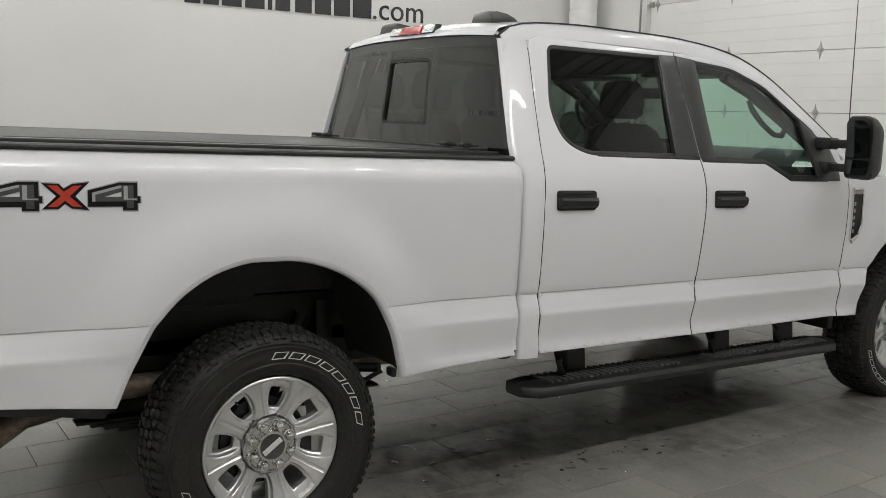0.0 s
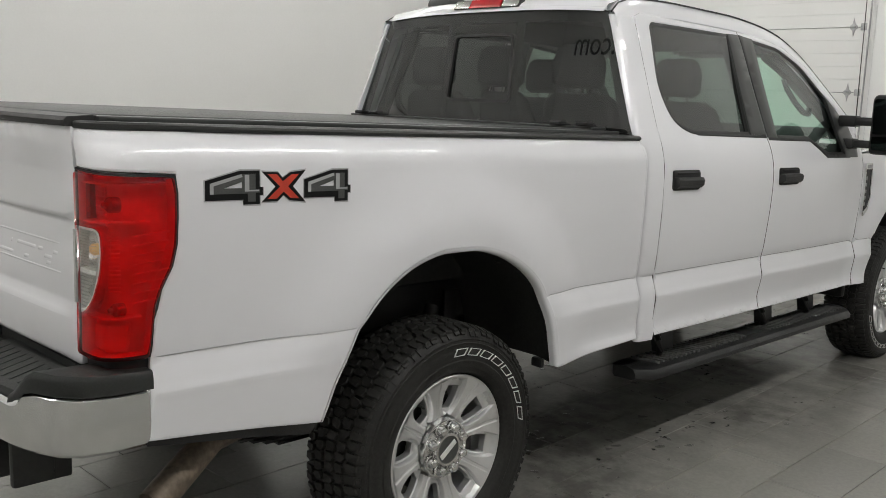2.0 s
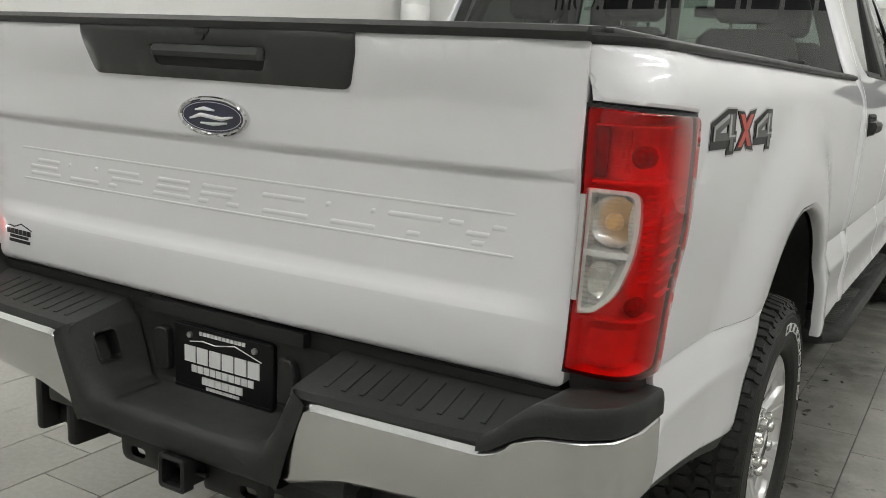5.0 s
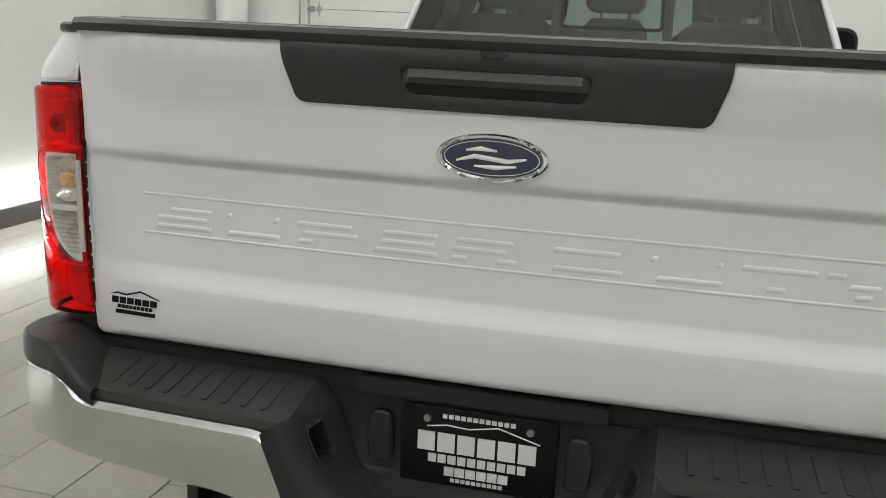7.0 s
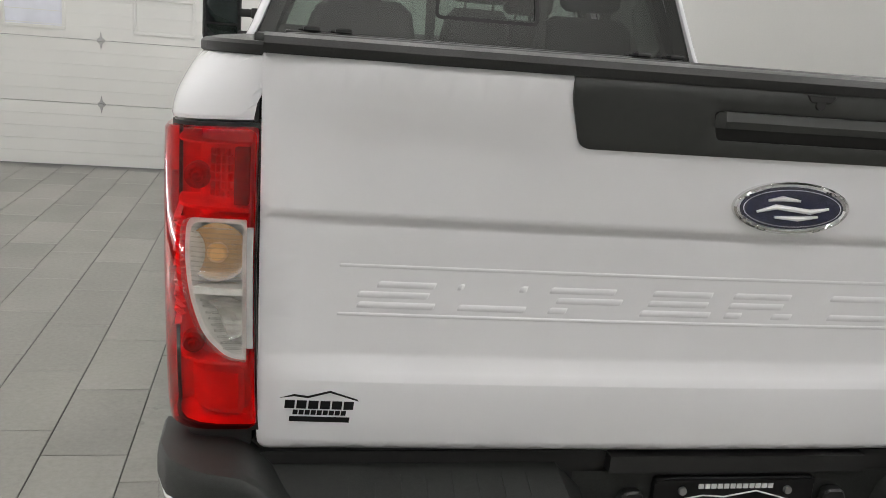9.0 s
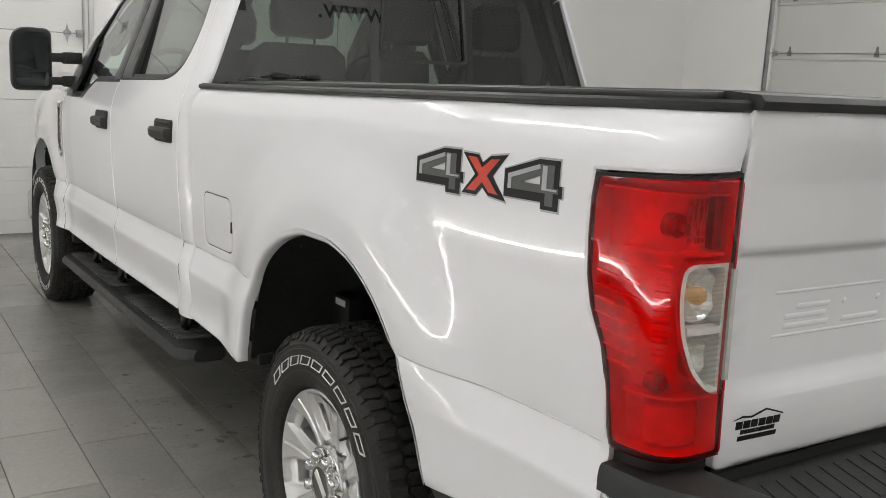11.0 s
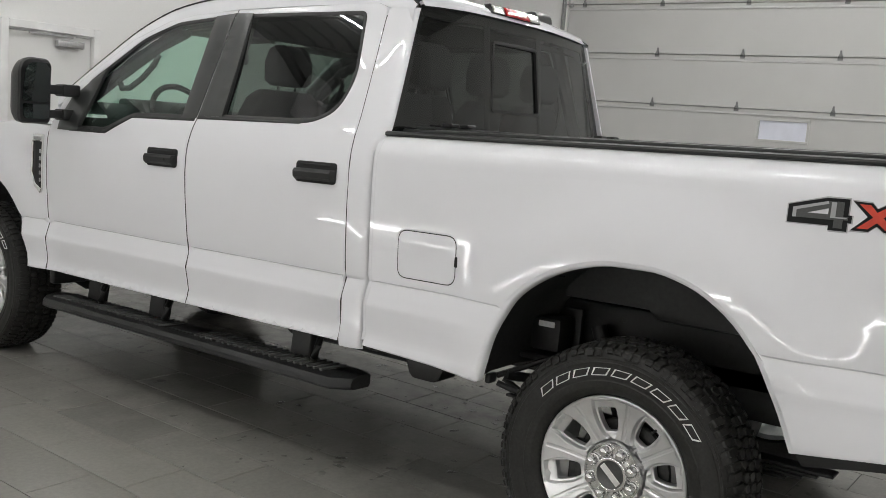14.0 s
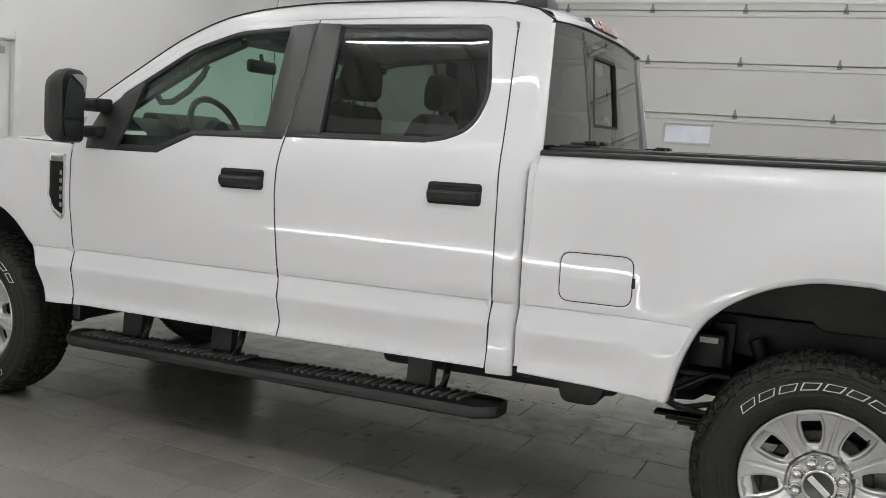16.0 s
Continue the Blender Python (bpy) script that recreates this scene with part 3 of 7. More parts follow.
UPZ = Vector((0, 0, 1))
LB = [(0, 0.42), (0.5, 0.92), (1.0, 1.55), (1.65, 2.2), (2.3, 2.42), (2.52, 2.95), (3.1, 3.6), (3.7, 4.2), (4.3, 4.8), (4.9, 5.5)]
west_sign = sign("wall_sign", (X0 + 0.002, 1.50, 2.66), Vector((0, 1, 0)), UPZ, 0.36, [(a, b, 0, 1) for a, b in LB], "dark sign letters of a web address on the white wall")
lettering(".com", 0.33, Matrix.Translation((0.002, 1.99, 0.0)) @ Matrix(((0, 0, 1, 0), (1, 0, 0, 0), (0, 1, 0, 0), (0, 0, 0, 1))), west_sign, SIGNLETTER)
sb = sign("wall_sign", (1.15, Y0 + 0.002, 3.93), Vector((-1, 0, 0)), UPZ, 0.8, [(a, b, 0, 0.44) for a, b in LB], "dark sign letters of a web address on the white wall")
ACROSS = Matrix(((-1, 0, 0, 0), (0, 0, 1, 0), (0, 1, 0, 0), (0, 0, 0, 1)))
lettering(".com", 0.5, Matrix.Translation((-4.45, 0.002, 0)) @ ACROSS, sb, SIGNLETTER)
lettering("www.", 0.46, Matrix.Translation((2.62, 0.002, 0)) @ ACROSS @ Matrix.Diagonal((1.25, 0.85, 1, 1)), sb, SIGNLETTER)

# ---------------------------------------------------------------- the truck: surfaces
HUB_Z = 0.437
BASE = 4.215
ARCH = [(-0.575, 0.670), (-0.545, 0.745), (-0.495, 0.85), (-0.447, 0.935), (-0.333, 1.06), (-0.195, 1.136), (-0.07, 1.162), (0.05, 1.162),
        (0.17, 1.138), (0.315, 1.064), (0.41, 0.967), (0.47, 0.83), (0.512, 0.66)]


def spline(pts, n):
    """A smooth curve through points, by distance along them."""
    p = np.array(pts)
    d = np.concatenate([[0], np.cumsum(np.linalg.norm(np.diff(p, axis=0), axis=1))])
    tabs = [smooth_table(list(zip(d, p[:, k]))) for k in (0, 1)]
    return [(lerp_table(tabs[0], t), lerp_table(tabs[1], t)) for t in np.linspace(0, d[-1], n)]


ARCH = spline([(y + 0.045 * min(1.0, max(0.0, (y - 0.05) / 0.38)), z) for y, z in ARCH], 44)
# below the crease: a short bevel, a face that leans in, and a toe that turns out again along the doors
BEVEL = [(0.850, 1.0025), (0.857, 1.0012), (0.866, 0.9975), (0.90, 0.9870), (0.93, 0.977), (0.944, 0.972)]
LOWER = [(0.60, 0.95), (0.64, 0.980), (0.656, 0.995), (0.668, 1.002), (0.678, 1.0035), (0.692, 1.000), (0.712, 0.9935), (0.735, 0.9912), (0.76, 0.9922), (0.80, 0.997), (0.838, 1.0015)] + BEVEL
REAR_LOWER = smooth_table([(0.60, 0.965), (0.66, 0.990), (0.69, 0.9955), (0.72, 0.9975), (0.78, 0.999), (0.838, 1.0015)] + BEVEL)
ARCH_LOWER = smooth_table([(0.60, 0.965), (0.65, 0.984), (0.70, 0.991), (0.80, 0.992), (0.90, 0.985), (0.93, 0.979), (0.944, 0.975)])
SIDE = smooth_table(LOWER) + smooth_table([(0.949, 0.981), (0.975, 0.986), (1.05, 0.992), (1.25, 1.0), (1.38, 0.998), (1.46, 0.985), (1.52, 0.965), (1.56, 0.945), (1.66, 0.905), (1.86, 0.828),
        (2.02, 0.768), (2.08, 0.742), (2.12, 0.718), (2.16, 0.685)])
BEDSIDE = smooth_table(LOWER) + smooth_table([(0.949, 0.979), (0.975, 0.982), (1.05, 0.9858), (1.15, 0.989), (1.25, 0.9912), (1.36, 0.9914), (1.43, 0.9905), (1.45, 0.9888), (1.465, 0.9853), (1.475, 0.9816), (1.485, 0.9771), (1.495, 0.9721), (1.505, 0.9666), (1.515, 0.9604), (1.53, 0.9491)])
CREASES = (0.694, 0.704, 0.715, 0.735, 0.76, 0.838, 0.850, 0.857, 0.866, 0.885, 0.915, 0.9, 0.93, 0.9438, 0.9492, 0.956, 0.975)


def flare(y, z, cy, amount):
    """The swelling round a wheel arch."""
    r = math.hypot((y - cy) / 1.0, (z - 0.62) / 1.02)
    t = min(1.0, max(0.0, (0.83 - r) / 0.24))
    return amount * t * t * (3 - 2 * t)


def cab_half(y, z):
    w = lerp_table(SIDE, z)
    taper = max(0.0, y - 2.6) * 0.012 + max(0.0, y - 3.3) * 0.03
    return w - taper + (flare(y, z, BASE, 0.034) if y > 3.0 else 0)


def cab_side(y, z, d=0.0):
    return Vector((cab_half(y, z) - d, y, z))


CORNER_Y, CORNER_A, CORNER_B, CORNER_L = -1.08, 0.129, 0.15, 0.24


def corner_table(power):
    """Turn of a squarish corner against the share of its length."""
    ts = np.linspace(0, math.pi / 2, 181)
    x, y = CORNER_A * np.cos(ts) ** (2 / power), CORNER_B * np.sin(ts) ** (2 / power)
    run = np.concatenate([[0], np.cumsum(np.hypot(np.diff(x), np.diff(y)))])
    return run / run[-1], ts


CORNERS = {p: corner_table(p / 200) for p in range(520, 801)}


def bed_side(u, z, d=0.0):
    """The bed's side; behind CORNER_Y it turns the corner towards the tailgate, tightly at the lamp and rounder above it."""
    w = lerp_table(BEDSIDE, z)
    if z < 0.945:
        k = min(1.0, max(0.0, (0.82 - math.hypot(u + 0.01, (z - 0.62) / 1.02)) / 0.20))
        w = lerp_table(REAR_LOWER, z) if u < 0 else w
        w += (lerp_table(ARCH_LOWER, z) - w) * 0.8 * k * k * (3 - 2 * k)
    w += flare(u, z, -0.01, 0.036) * (1 - (0.6 * min(1.0, max(0.0, (0.944 - z) / 0.15)) if u < 0 else 0.0)) + 0.014 * min(1.0, max(0.0, u + 0.2)) * max(0.0, min(z, 1.4) - 1.0)
    back = min(1.0, max(0.0, (-0.45 - u) / 0.6))
    w -= 0.016 * back * back * (3 - 2 * back)
    if u >= CORNER_Y:
        return Vector((w - d, u, z))
    s = (CORNER_Y - u) / CORNER_L
    if s <= 1:
        step = round(float(np.interp(z, [1.43, 1.50], [800, 520])))
        power = step / 200
        t = float(np.interp(s, *CORNERS[step]))
        return Vector((w - CORNER_A + (CORNER_A - d) * max(0.0, math.cos(t)) ** (2 / power), CORNER_Y - (CORNER_B - d) * math.sin(t) ** (2 / power), z))
    return Vector((w - CORNER_A - (s - 1) * CORNER_L, CORNER_Y - CORNER_B + d, z))


def sheet_normals(ob, surf, side):
    """Shading normals of a body panel taken from its own curve, so that reflections run clean across it."""
    me = ob.data
    known = {}
    for v in me.vertices:
        x, y, z = v.co.x * side, v.co.y, v.co.z + RAKE * v.co.y
        if 0.848 < z < 0.866 or 0.9425 < z < 0.9495 or z < 0.685:
            continue
        if y < CORNER_Y:  # round the corner
            step = round(float(np.interp(z, [1.43, 1.50], [800, 520])))
            q = min(1.0, (CORNER_Y - y) / CORNER_B) ** (step / 400)
            run, ts = CORNERS[step]
            u = CORNER_Y - CORNER_L * float(np.interp(math.asin(q), ts, run))
            if q < 0.9999 and (surf(u, z) - Vector((x, y, z))).length < 0.0015:
                n = (surf(u + 0.004, z) - surf(u - 0.004, z)).cross(surf(u, z + 0.006) - surf(u, z - 0.006))
                n = n if n.x > 0 else -n
                known[v.index] = Vector((n.x * side, n.y + RAKE * n.z, n.z)).normalized()
            continue
        if abs(x - surf(y, z).x) > 0.001:
            continue
        h = 0.006
        y0, z0, z1 = max(y - h, CORNER_Y), z - h, z + h
        for low, high in ((0.848, 0.866), (0.9430, 0.9496)):  # don't look across a fold
            if z <= low:
                z1 = min(z1, low + 0.0002)
            elif z >= high - 0.001:
                z0 = max(z0, high - 0.0012)
        wy = (surf(y + h, z).x - surf(y0, z).x) / (y + h - y0)
        wz = (surf(y, z1).x - surf(y, z0).x) / (z1 - z0)
        known[v.index] = Vector((side, -wy - RAKE * wz, -wz)).normalized()
    loops = [(0.0, 0.0, 0.0)] * len(me.loops)
    for f in me.polygons:
        for k in f.loop_indices:
            n = known.get(me.loops[k].vertex_index)
            if n is not None and n.dot(f.normal) > 0.97:
                loops[k] = tuple(n)
    me.normals_split_custom_set(loops)


truck = empty("pickup_truck", "clean white crew-cab pickup truck parked on a tiled floor", "pickup truck")

# bed sides, with the lamp's cut-out
LAMP_OUT = [(-1.025, 1.420), (-1.019, 1.375), (-1.019, 1.31), (-1.023, 1.24), (-1.036, 1.185), (-1.068, 1.125), (-1.086, 1.05), (-1.094, 0.98), (-1.098, 0.948)]
bed_outline = round_poly([(-1.318, 1.53), (1.118, 1.53), (1.128, 1.44), (1.13, 0.681), (0.64, 0.660), (0.557, 0.652)], [0.002, 0.006, 0.01, 0.004, 0.004, 0.01], 3) + ARCH[::-1][1:] \
    + [(-0.75, 0.690), (-0.97, 0.714), (-1.126, 0.730), (-1.112, 0.85)] + LAMP_OUT[::-1] + [(-1.024, 1.424), (-1.318, 1.437)]
FUEL = round_poly([(0.711, 1.172), (0.995, 1.172), (0.995, 0.98), (0.711, 0.98)], 0.045, 5)


def grown_box(y0, y1, z0, z1):
    return round_poly([(y0, z1), (y1, z1), (y1, z0), (y0, z0)], 0.046, 5)


for s in (1, -1):
    holes = [FUEL] if s < 0 else []
    side = part("bed_side", mirrored(panel(bed_outline, bed_side, holes, 0.04, CREASES + (1.45, 1.46, 1.466, 1.471, 1.476, 1.481, 1.4855, 1.49, 1.494, 1.498, 1.502, 1.506, 1.511, 1.516, 1.522), thick=0.03, cols=[-1.095 - 0.008 * k for k in range(27)]), s), PAINT, truck, smooth=24)
    sheet_normals(side, bed_side, s)
    # wheel lip return
    lip = [[bed_side(y, z, d) + Vector((0, -y * k, (0.6 - z) * k)) for y, z in ARCH] for d, k in ((-0.0006, -0.002), (0.001, 0.012), (0.006, 0.022), (0.016, 0.027), (0.034, 0.028))]
    part("arch_lip", mirrored(lattice(lip), s), PAINT, side)
    # black strip under the rear of the bed side
    strip = [(-0.575, 0.674), (-0.75, 0.692), (-0.97, 0.716), (-1.12, 0.732), (-1.12, 0.711), (-0.97, 0.689), (-0.75, 0.658), (-0.6, 0.632)]
    part("lower_trim", mirrored(slab(strip, lambda u, z, d: bed_side(u, z, d + 0.012), 0.05), s), PLASTIC, side, "black plastic strip")
    part("mud_clip", mirrored(box((0.90, 0.535, 0.635), (0.955, 0.56, 0.675), 0.01), s), PLASTIC, side)
    if s < 0:
        small = round_poly([(0.715, 1.168), (0.991, 1.168), (0.991, 0.984), (0.715, 0.984)], 0.042, 5)
        fd = part("fuel_door", mirrored(panel(small, lambda u, z, d: bed_side(u, z, d + 0.001), (), 0.04, thick=0.012, lip=0.001), s), PAINT, truck, "white fuel flap")
        part("flap_seal", mirrored(slab(grown_box(0.709, 0.997, 0.978, 1.174), lambda u, z, d: bed_side(u, z, d + 0.0038), 0.004), s), JAMB, fd)
        part("flap_notch", mirrored(box((0.975, 0.702, 1.055), (0.991, 0.716, 1.095), 0.004), s), JAMB, fd)
    part("bed_seam_backing", mirrored(join(lattice([[(0.93, 0.66, z), (0.93, 1.35, z)] for z in (0.7, 1.5)]), box((0.80, 1.10, 0.70), (0.93, 1.2, 1.5))), s), JAMB, truck)


# tailgate: a vertical profile bent into ledges
GATE = [(0.915, -1.236), (0.93, -1.245), (1.02, -1.249), (1.035, -1.248), (1.072, -1.234), (1.08, -1.2335), (1.2, -1.234), (1.284, -1.235), (1.290, -1.236),
        (1.304, -1.251), (1.312, -1.252), (1.36, -1.254), (1.412, -1.257), (1.424, -1.26), (1.47, -1.272), (1.52, -1.284), (1.535, -1.283), (1.545, -1.275)]


def gate(x, z, d=0.0):
    y = lerp_table(GATE, z)
    edge = min(1.0, max(0.0, (abs(x) - 0.70) / 0.12))
    flat = -1.243 if z < 1.3 else -1.25
    y = y * (1 - edge * 0.75) + flat * edge * 0.75
    return Vector((x, y + d + 0.02 * (x / 0.83) ** 2, z))


gate_outline = round_poly([(-0.831, 0.915), (0.831, 0.915), (0.840, 1.535), (-0.840, 1.535)], [0.022, 0.022, 0.006, 0.006], 4)
tailgate = part("tailgate", panel(gate_outline, gate, (), 0.05, (0.93, 1.02, 1.035, 1.05, 1.072, 1.08, 1.284, 1.29, 1.297, 1.304, 1.312, 1.412, 1.424, 1.47, 1.52), thick=0.05), PAINT, truck, "white tailgate with pressed ledges", smooth=60)
for s in (1, -1):
    part("gate_gap", mirrored(box((0.8425, -1.224, 1.434), (0.849, -1.17, 1.515)), s), JAMB, truck)
part("gate_inner", box((-0.82, -1.21, 0.90), (0.82, -1.16, 1.53)), JAMB, tailgate)
# pressed lines and raised bars of the stamped name


def emboss(x0, x1, z0, half, lift, lean=0.0):
    """A softly raised stroke on the tailgate."""
    n = max(2, math.ceil((x1 - x0) / 0.03))
    rows = []
    for k in range(n + 1):
        x = x0 + (x1 - x0) * k / n
        end = 0.0 if k in (0, n) else 1.0
        rows.append([gate(x + lean * f, z0 + half * f, -h * lift * end + 0.0004 * (h == 0)) for f, h in ((-1.0, 0.0), (-0.55, 1.0), (0.55, 1.0), (1.0, 0.0))])
    rows.insert(1, [gate(x0 + 0.004 + lean * f, z0 + half * f, -h * lift + 0.0004 * (h == 0)) for f, h in ((-1.0, 0.0), (-0.55, 1.0), (0.55, 1.0), (1.0, 0.0))])
    rows.insert(-1, [gate(x1 - 0.004 + lean * f, z0 + half * f, -h * lift + 0.0004 * (h == 0)) for f, h in ((-1.0, 0.0), (-0.55, 1.0), (0.55, 1.0), (1.0, 0.0))])
    return lattice(rows)


for z in (1.222, 1.143):
    part("pressed_line", emboss(-0.715, 0.715, z, 0.0035, 0.0013), PAINT, tailgate, smooth=50)
# each place in the row: its start, its width and its strokes (height, from, to along the width)
TOP, MID, LOW = 1.193, 1.176, 1.159
STROKES = [(-0.684, [(TOP, 0.25, 1.0), (MID, 0.0, 0.92), (LOW, 0.0, 1.0)]), (-0.536, [(TOP, 0.08, 0.16), (LOW, 0.1, 1.0), (TOP, 0.9, 1.0)]), (-0.376, [(TOP, 0.0, 0.9), (MID, 0.1, 1.0), (LOW, 0.0, 0.25)]),
           (-0.22, [(TOP, 0.15, 1.0), (MID, 0.1, 0.95), (LOW, 0.0, 1.0)]), (-0.072, [(TOP, 0.1, 0.95), (MID, 0.05, 0.85), (LOW, 0.0, 0.25), (LOW, 0.7, 1.0)]), (0.118, [(TOP, 0.0, 0.95), (LOW, 0.0, 1.0)]),
           (0.287, [(TOP, 0.0, 0.1), (LOW, 0.1, 1.0), (TOP, 0.92, 1.0)]), (0.44, [(TOP, 0.0, 1.0), (LOW, 0.35, 0.6)]), (0.577, [(TOP, 0.0, 0.25), (TOP, 0.75, 1.0), (MID, 0.3, 0.7), (LOW, 0.4, 0.62)])]
for x, strokes in STROKES:
    for z0, f0, f1 in strokes:
        part("raised_bar", emboss(x + 0.122 * f0, x + 0.122 * f1, z0, 0.006, 0.0017, 0.002), PAINT, tailgate, smooth=50)
# black centre panel, handle, lock
cp = round_poly([(-0.392, 1.537), (-0.390, 1.50), (-0.366, 1.426), (0.362, 1.426), (0.386, 1.50), (0.388, 1.537)], [0.002, 0.02, 0.018, 0.018, 0.02, 0.002], 5)
hole = round_poly([(-0.153, 1.452), (0.153, 1.452), (0.168, 1.497), (-0.168, 1.497)], 0.01, 3)
centre = part("handle_panel", panel(cp, lambda u, z, d: gate(u, z, d - 0.007), [hole], 0.04, (1.47,), thick=0.02), PILLAR, tailgate, "satin black centre panel")
part("handle_well", slab(round_poly([(-0.16, 1.448), (0.16, 1.448), (0.174, 1.502), (-0.174, 1.502)], 0.01, 3), lambda u, v, d: gate(u, v, d - 0.002), 0.006), JAMB, tailgate)
hp = [(-1.262, 1.474), (-1.287, 1.472), (-1.291, 1.483), (-1.286, 1.497), (-1.265, 1.5)]
hr = [[(x, p[0] + (0.01 if abs(x) > 0.15 else 0), p[1]) for p in hp] for x in (-0.162, -0.150, -0.05, 0.05, 0.150, 0.162)]
part("gate_handle", lattice(hr, close_v=True, caps=True), PILLAR, tailgate, "black pull handle")
part("lock", join(lathe([(-1.292, 0.0), (-1.292, 0.008), (-1.285, 0.010), (-1.275, 0.010)], 14, (0, 0, 1.517), "y"), prism(round_poly([(-0.026, 1.532), (0.026, 1.532), (0.018, 1.519), (-0.018, 1.519)], 0.003, 2), "y", -1.2925, -1.28, 0.002, 1)), PLASTIC, tailgate)
# top cap of the gate
caprow = [(-1.262, 1.533), (-1.291, 1.534), (-1.294, 1.548), (-1.285, 1.558), (-1.20, 1.563), (-1.17, 1.56), (-1.17, 1.535)]
part("gate_cap", lattice([[(x, p[0] + 0.02 * (x / 0.83) ** 2 + (0.022 * min(1.0, max(0.0, (abs(x) - 0.70) / 0.12)) if p[0] < -1.25 else 0.0), p[1]) for p in caprow] for x in [-0.839 + 1.678 * k / 16 for k in range(17)]], close_v=True, caps=True), PLASTIC, tailgate, "black plastic cap")
# oval badge: chrome rim, dark blue field, a pale flourish
def oval(a, b, n=36, cx=0.0, cz=1.35):
    return [(cx + a * math.cos(2 * math.pi * k / n), cz + b * math.sin(2 * math.pi * k / n)) for k in range(n)]


badge = part("oval_badge", slab(oval(0.101, 0.043), lambda u, v, d: gate(u, v, d - 0.012), 0.014, [oval(0.090, 0.034)], step=0.02, lip=0.003), CHROME, truck, "chrome-rimmed dark blue oval badge")
part("badge_field", slab(oval(0.0905, 0.0345), lambda u, v, d: gate(u, v, d - 0.009), 0.01, step=0.03), BADGEBLUE, badge)
part("badge_line", slab(oval(0.086, 0.031), lambda u, v, d: gate(u, v, d - 0.0098), 0.003, [oval(0.084, 0.0295)], step=0.02), CHROME, badge)
for pth in ([(-0.062, 1.343), (-0.03, 1.352), (0.0, 1.349), (0.03, 1.346), (0.062, 1.352)], [(-0.045, 1.362), (-0.02, 1.366), (0.01, 1.363)], [(-0.03, 1.335), (0.01, 1.334), (0.045, 1.338)]):
    part("flourish", tube([gate(u, v, -0.0115) for u, v in pth], [0.002] + [0.0045] * (len(pth) - 2) + [0.002], 6), DECALWHITE, badge)
# dealer sticker: a roofline and plain bars
sx, sz = -0.792, 0.976


def sticker_piece(pts):
    return slab([(sx + 0.86 * a, sz + 0.86 * b) for a, b in pts], lambda u, v, d: gate(u, v, d - 0.0012), 0.002, step=0.1)


ROOFLINE = [(-0.005, 0.033), (0.02, 0.041), (0.045, 0.038), (0.085, 0.05), (0.135, 0.034), (0.138, 0.03), (0.085, 0.046), (0.045, 0.034), (0.02, 0.037)]
STICKER_BARS = [(0.003 + 0.0215 * k, 0.021 + 0.0215 * k, 0.013, 0.029) for k in range(6)] + [(0.018 + 0.011 * k, 0.027 + 0.011 * k, 0.001, 0.010) for k in range(9)] + [(0.012, 0.122, -0.013, -0.003)]
part("sticker", join(sticker_piece(ROOFLINE), *[sticker_piece([(a, c), (b, c), (b + 0.001, e), (a + 0.001, e)]) for a, b, c, e in STICKER_BARS]), DECALBLACK, tailgate, "small black dealer sticker")

# bed rail caps and tonneau cover
for s in (1, -1):
    rows = []
    for u in [1.118 - 0.2 * k for k in range(11)] + [-1.0] + [CORNER_Y - CORNER_L * k / 10 for k in range(10)]:
        f = 1.0 if u > -0.9 else 0.25
        rows.append([bed_side(u, 1.53, d * (f if d < 0 else 1.0)) + Vector((0, 0, dz if dz > 0 else dz * f)) for d, dz in ((-0.002, -0.002), (-0.010, 0.002), (-0.012, 0.008), (-0.009, 0.014), (0.004, 0.019), (0.085, 0.019), (0.095, 0.0))])
    cap = part("rail_cap", mirrored(lattice(rows, close_v=True, caps=True), s), PLASTIC, truck, "black plastic bed rail cap")
    part("cover_rail", mirrored(box((0.80, -1.17, 1.545), (0.855, 1.12, 1.562), 0.005), s), PILLAR, cap, "black rail of the bed cover")
cover = part("bed_cover", box((-0.80, -1.17, 1.54), (0.80, 1.09, 1.566), 0.012, 3), VINYL, truck, "dark grey vinyl roll-up bed cover")
part("cover_header", box((-0.80, 1.0, 1.563), (0.80, 1.1, 1.576), 0.006, 2), PILLAR, cover)
for x in (-0.72, -0.60, 0.60, 0.74):
    part("cover_latch", join(box((x - 0.03, 1.01, 1.574), (x + 0.03, 1.07, 1.586), 0.004, 1), box((x - 0.012, 0.97, 1.576), (x + 0.05, 1.02, 1.594), 0.005, 1)), PLASTIC, cover, "small black latch")
part("bed_floor", box((-0.5, -1.15, 0.955), (0.5, 1.1, 0.99)), JAMB, truck)

# tail lamps
LAMP = LAMP_OUT + [(-1.326, 0.950), (-1.327, 1.0), (-1.327, 1.3), (-1.326, 1.433)]
CLEAR = round_poly([(-1.222, 1.290), (-1.218, 1.235), (-1.224, 1.17), (-1.247, 1.105), (-1.283, 1.07), (-1.315, 1.066), (-1.315, 1.290)], [0.022, 0.02, 0.03, 0.04, 0.016, 0.004, 0.004], 4)
CLEARIN = round_poly([(-1.2295, 1.282), (-1.226, 1.235), (-1.232, 1.172), (-1.254, 1.11), (-1.286, 1.078), (-1.306, 1.075), (-1.306, 1.282)], [0.018, 0.018, 0.026, 0.035, 0.012, 0.004, 0.004], 4)
LENS = [(u - 0.0085, z - (0.004 if k == 0 else 0)) for k, (u, z) in enumerate(LAMP_OUT)] + [(-1.322, 0.955), (-1.323, 1.0), (-1.323, 1.3), (-1.322, 1.424)]


def at_depth(depth):
    return lambda u, z, d: bed_side(u, z, d + depth)


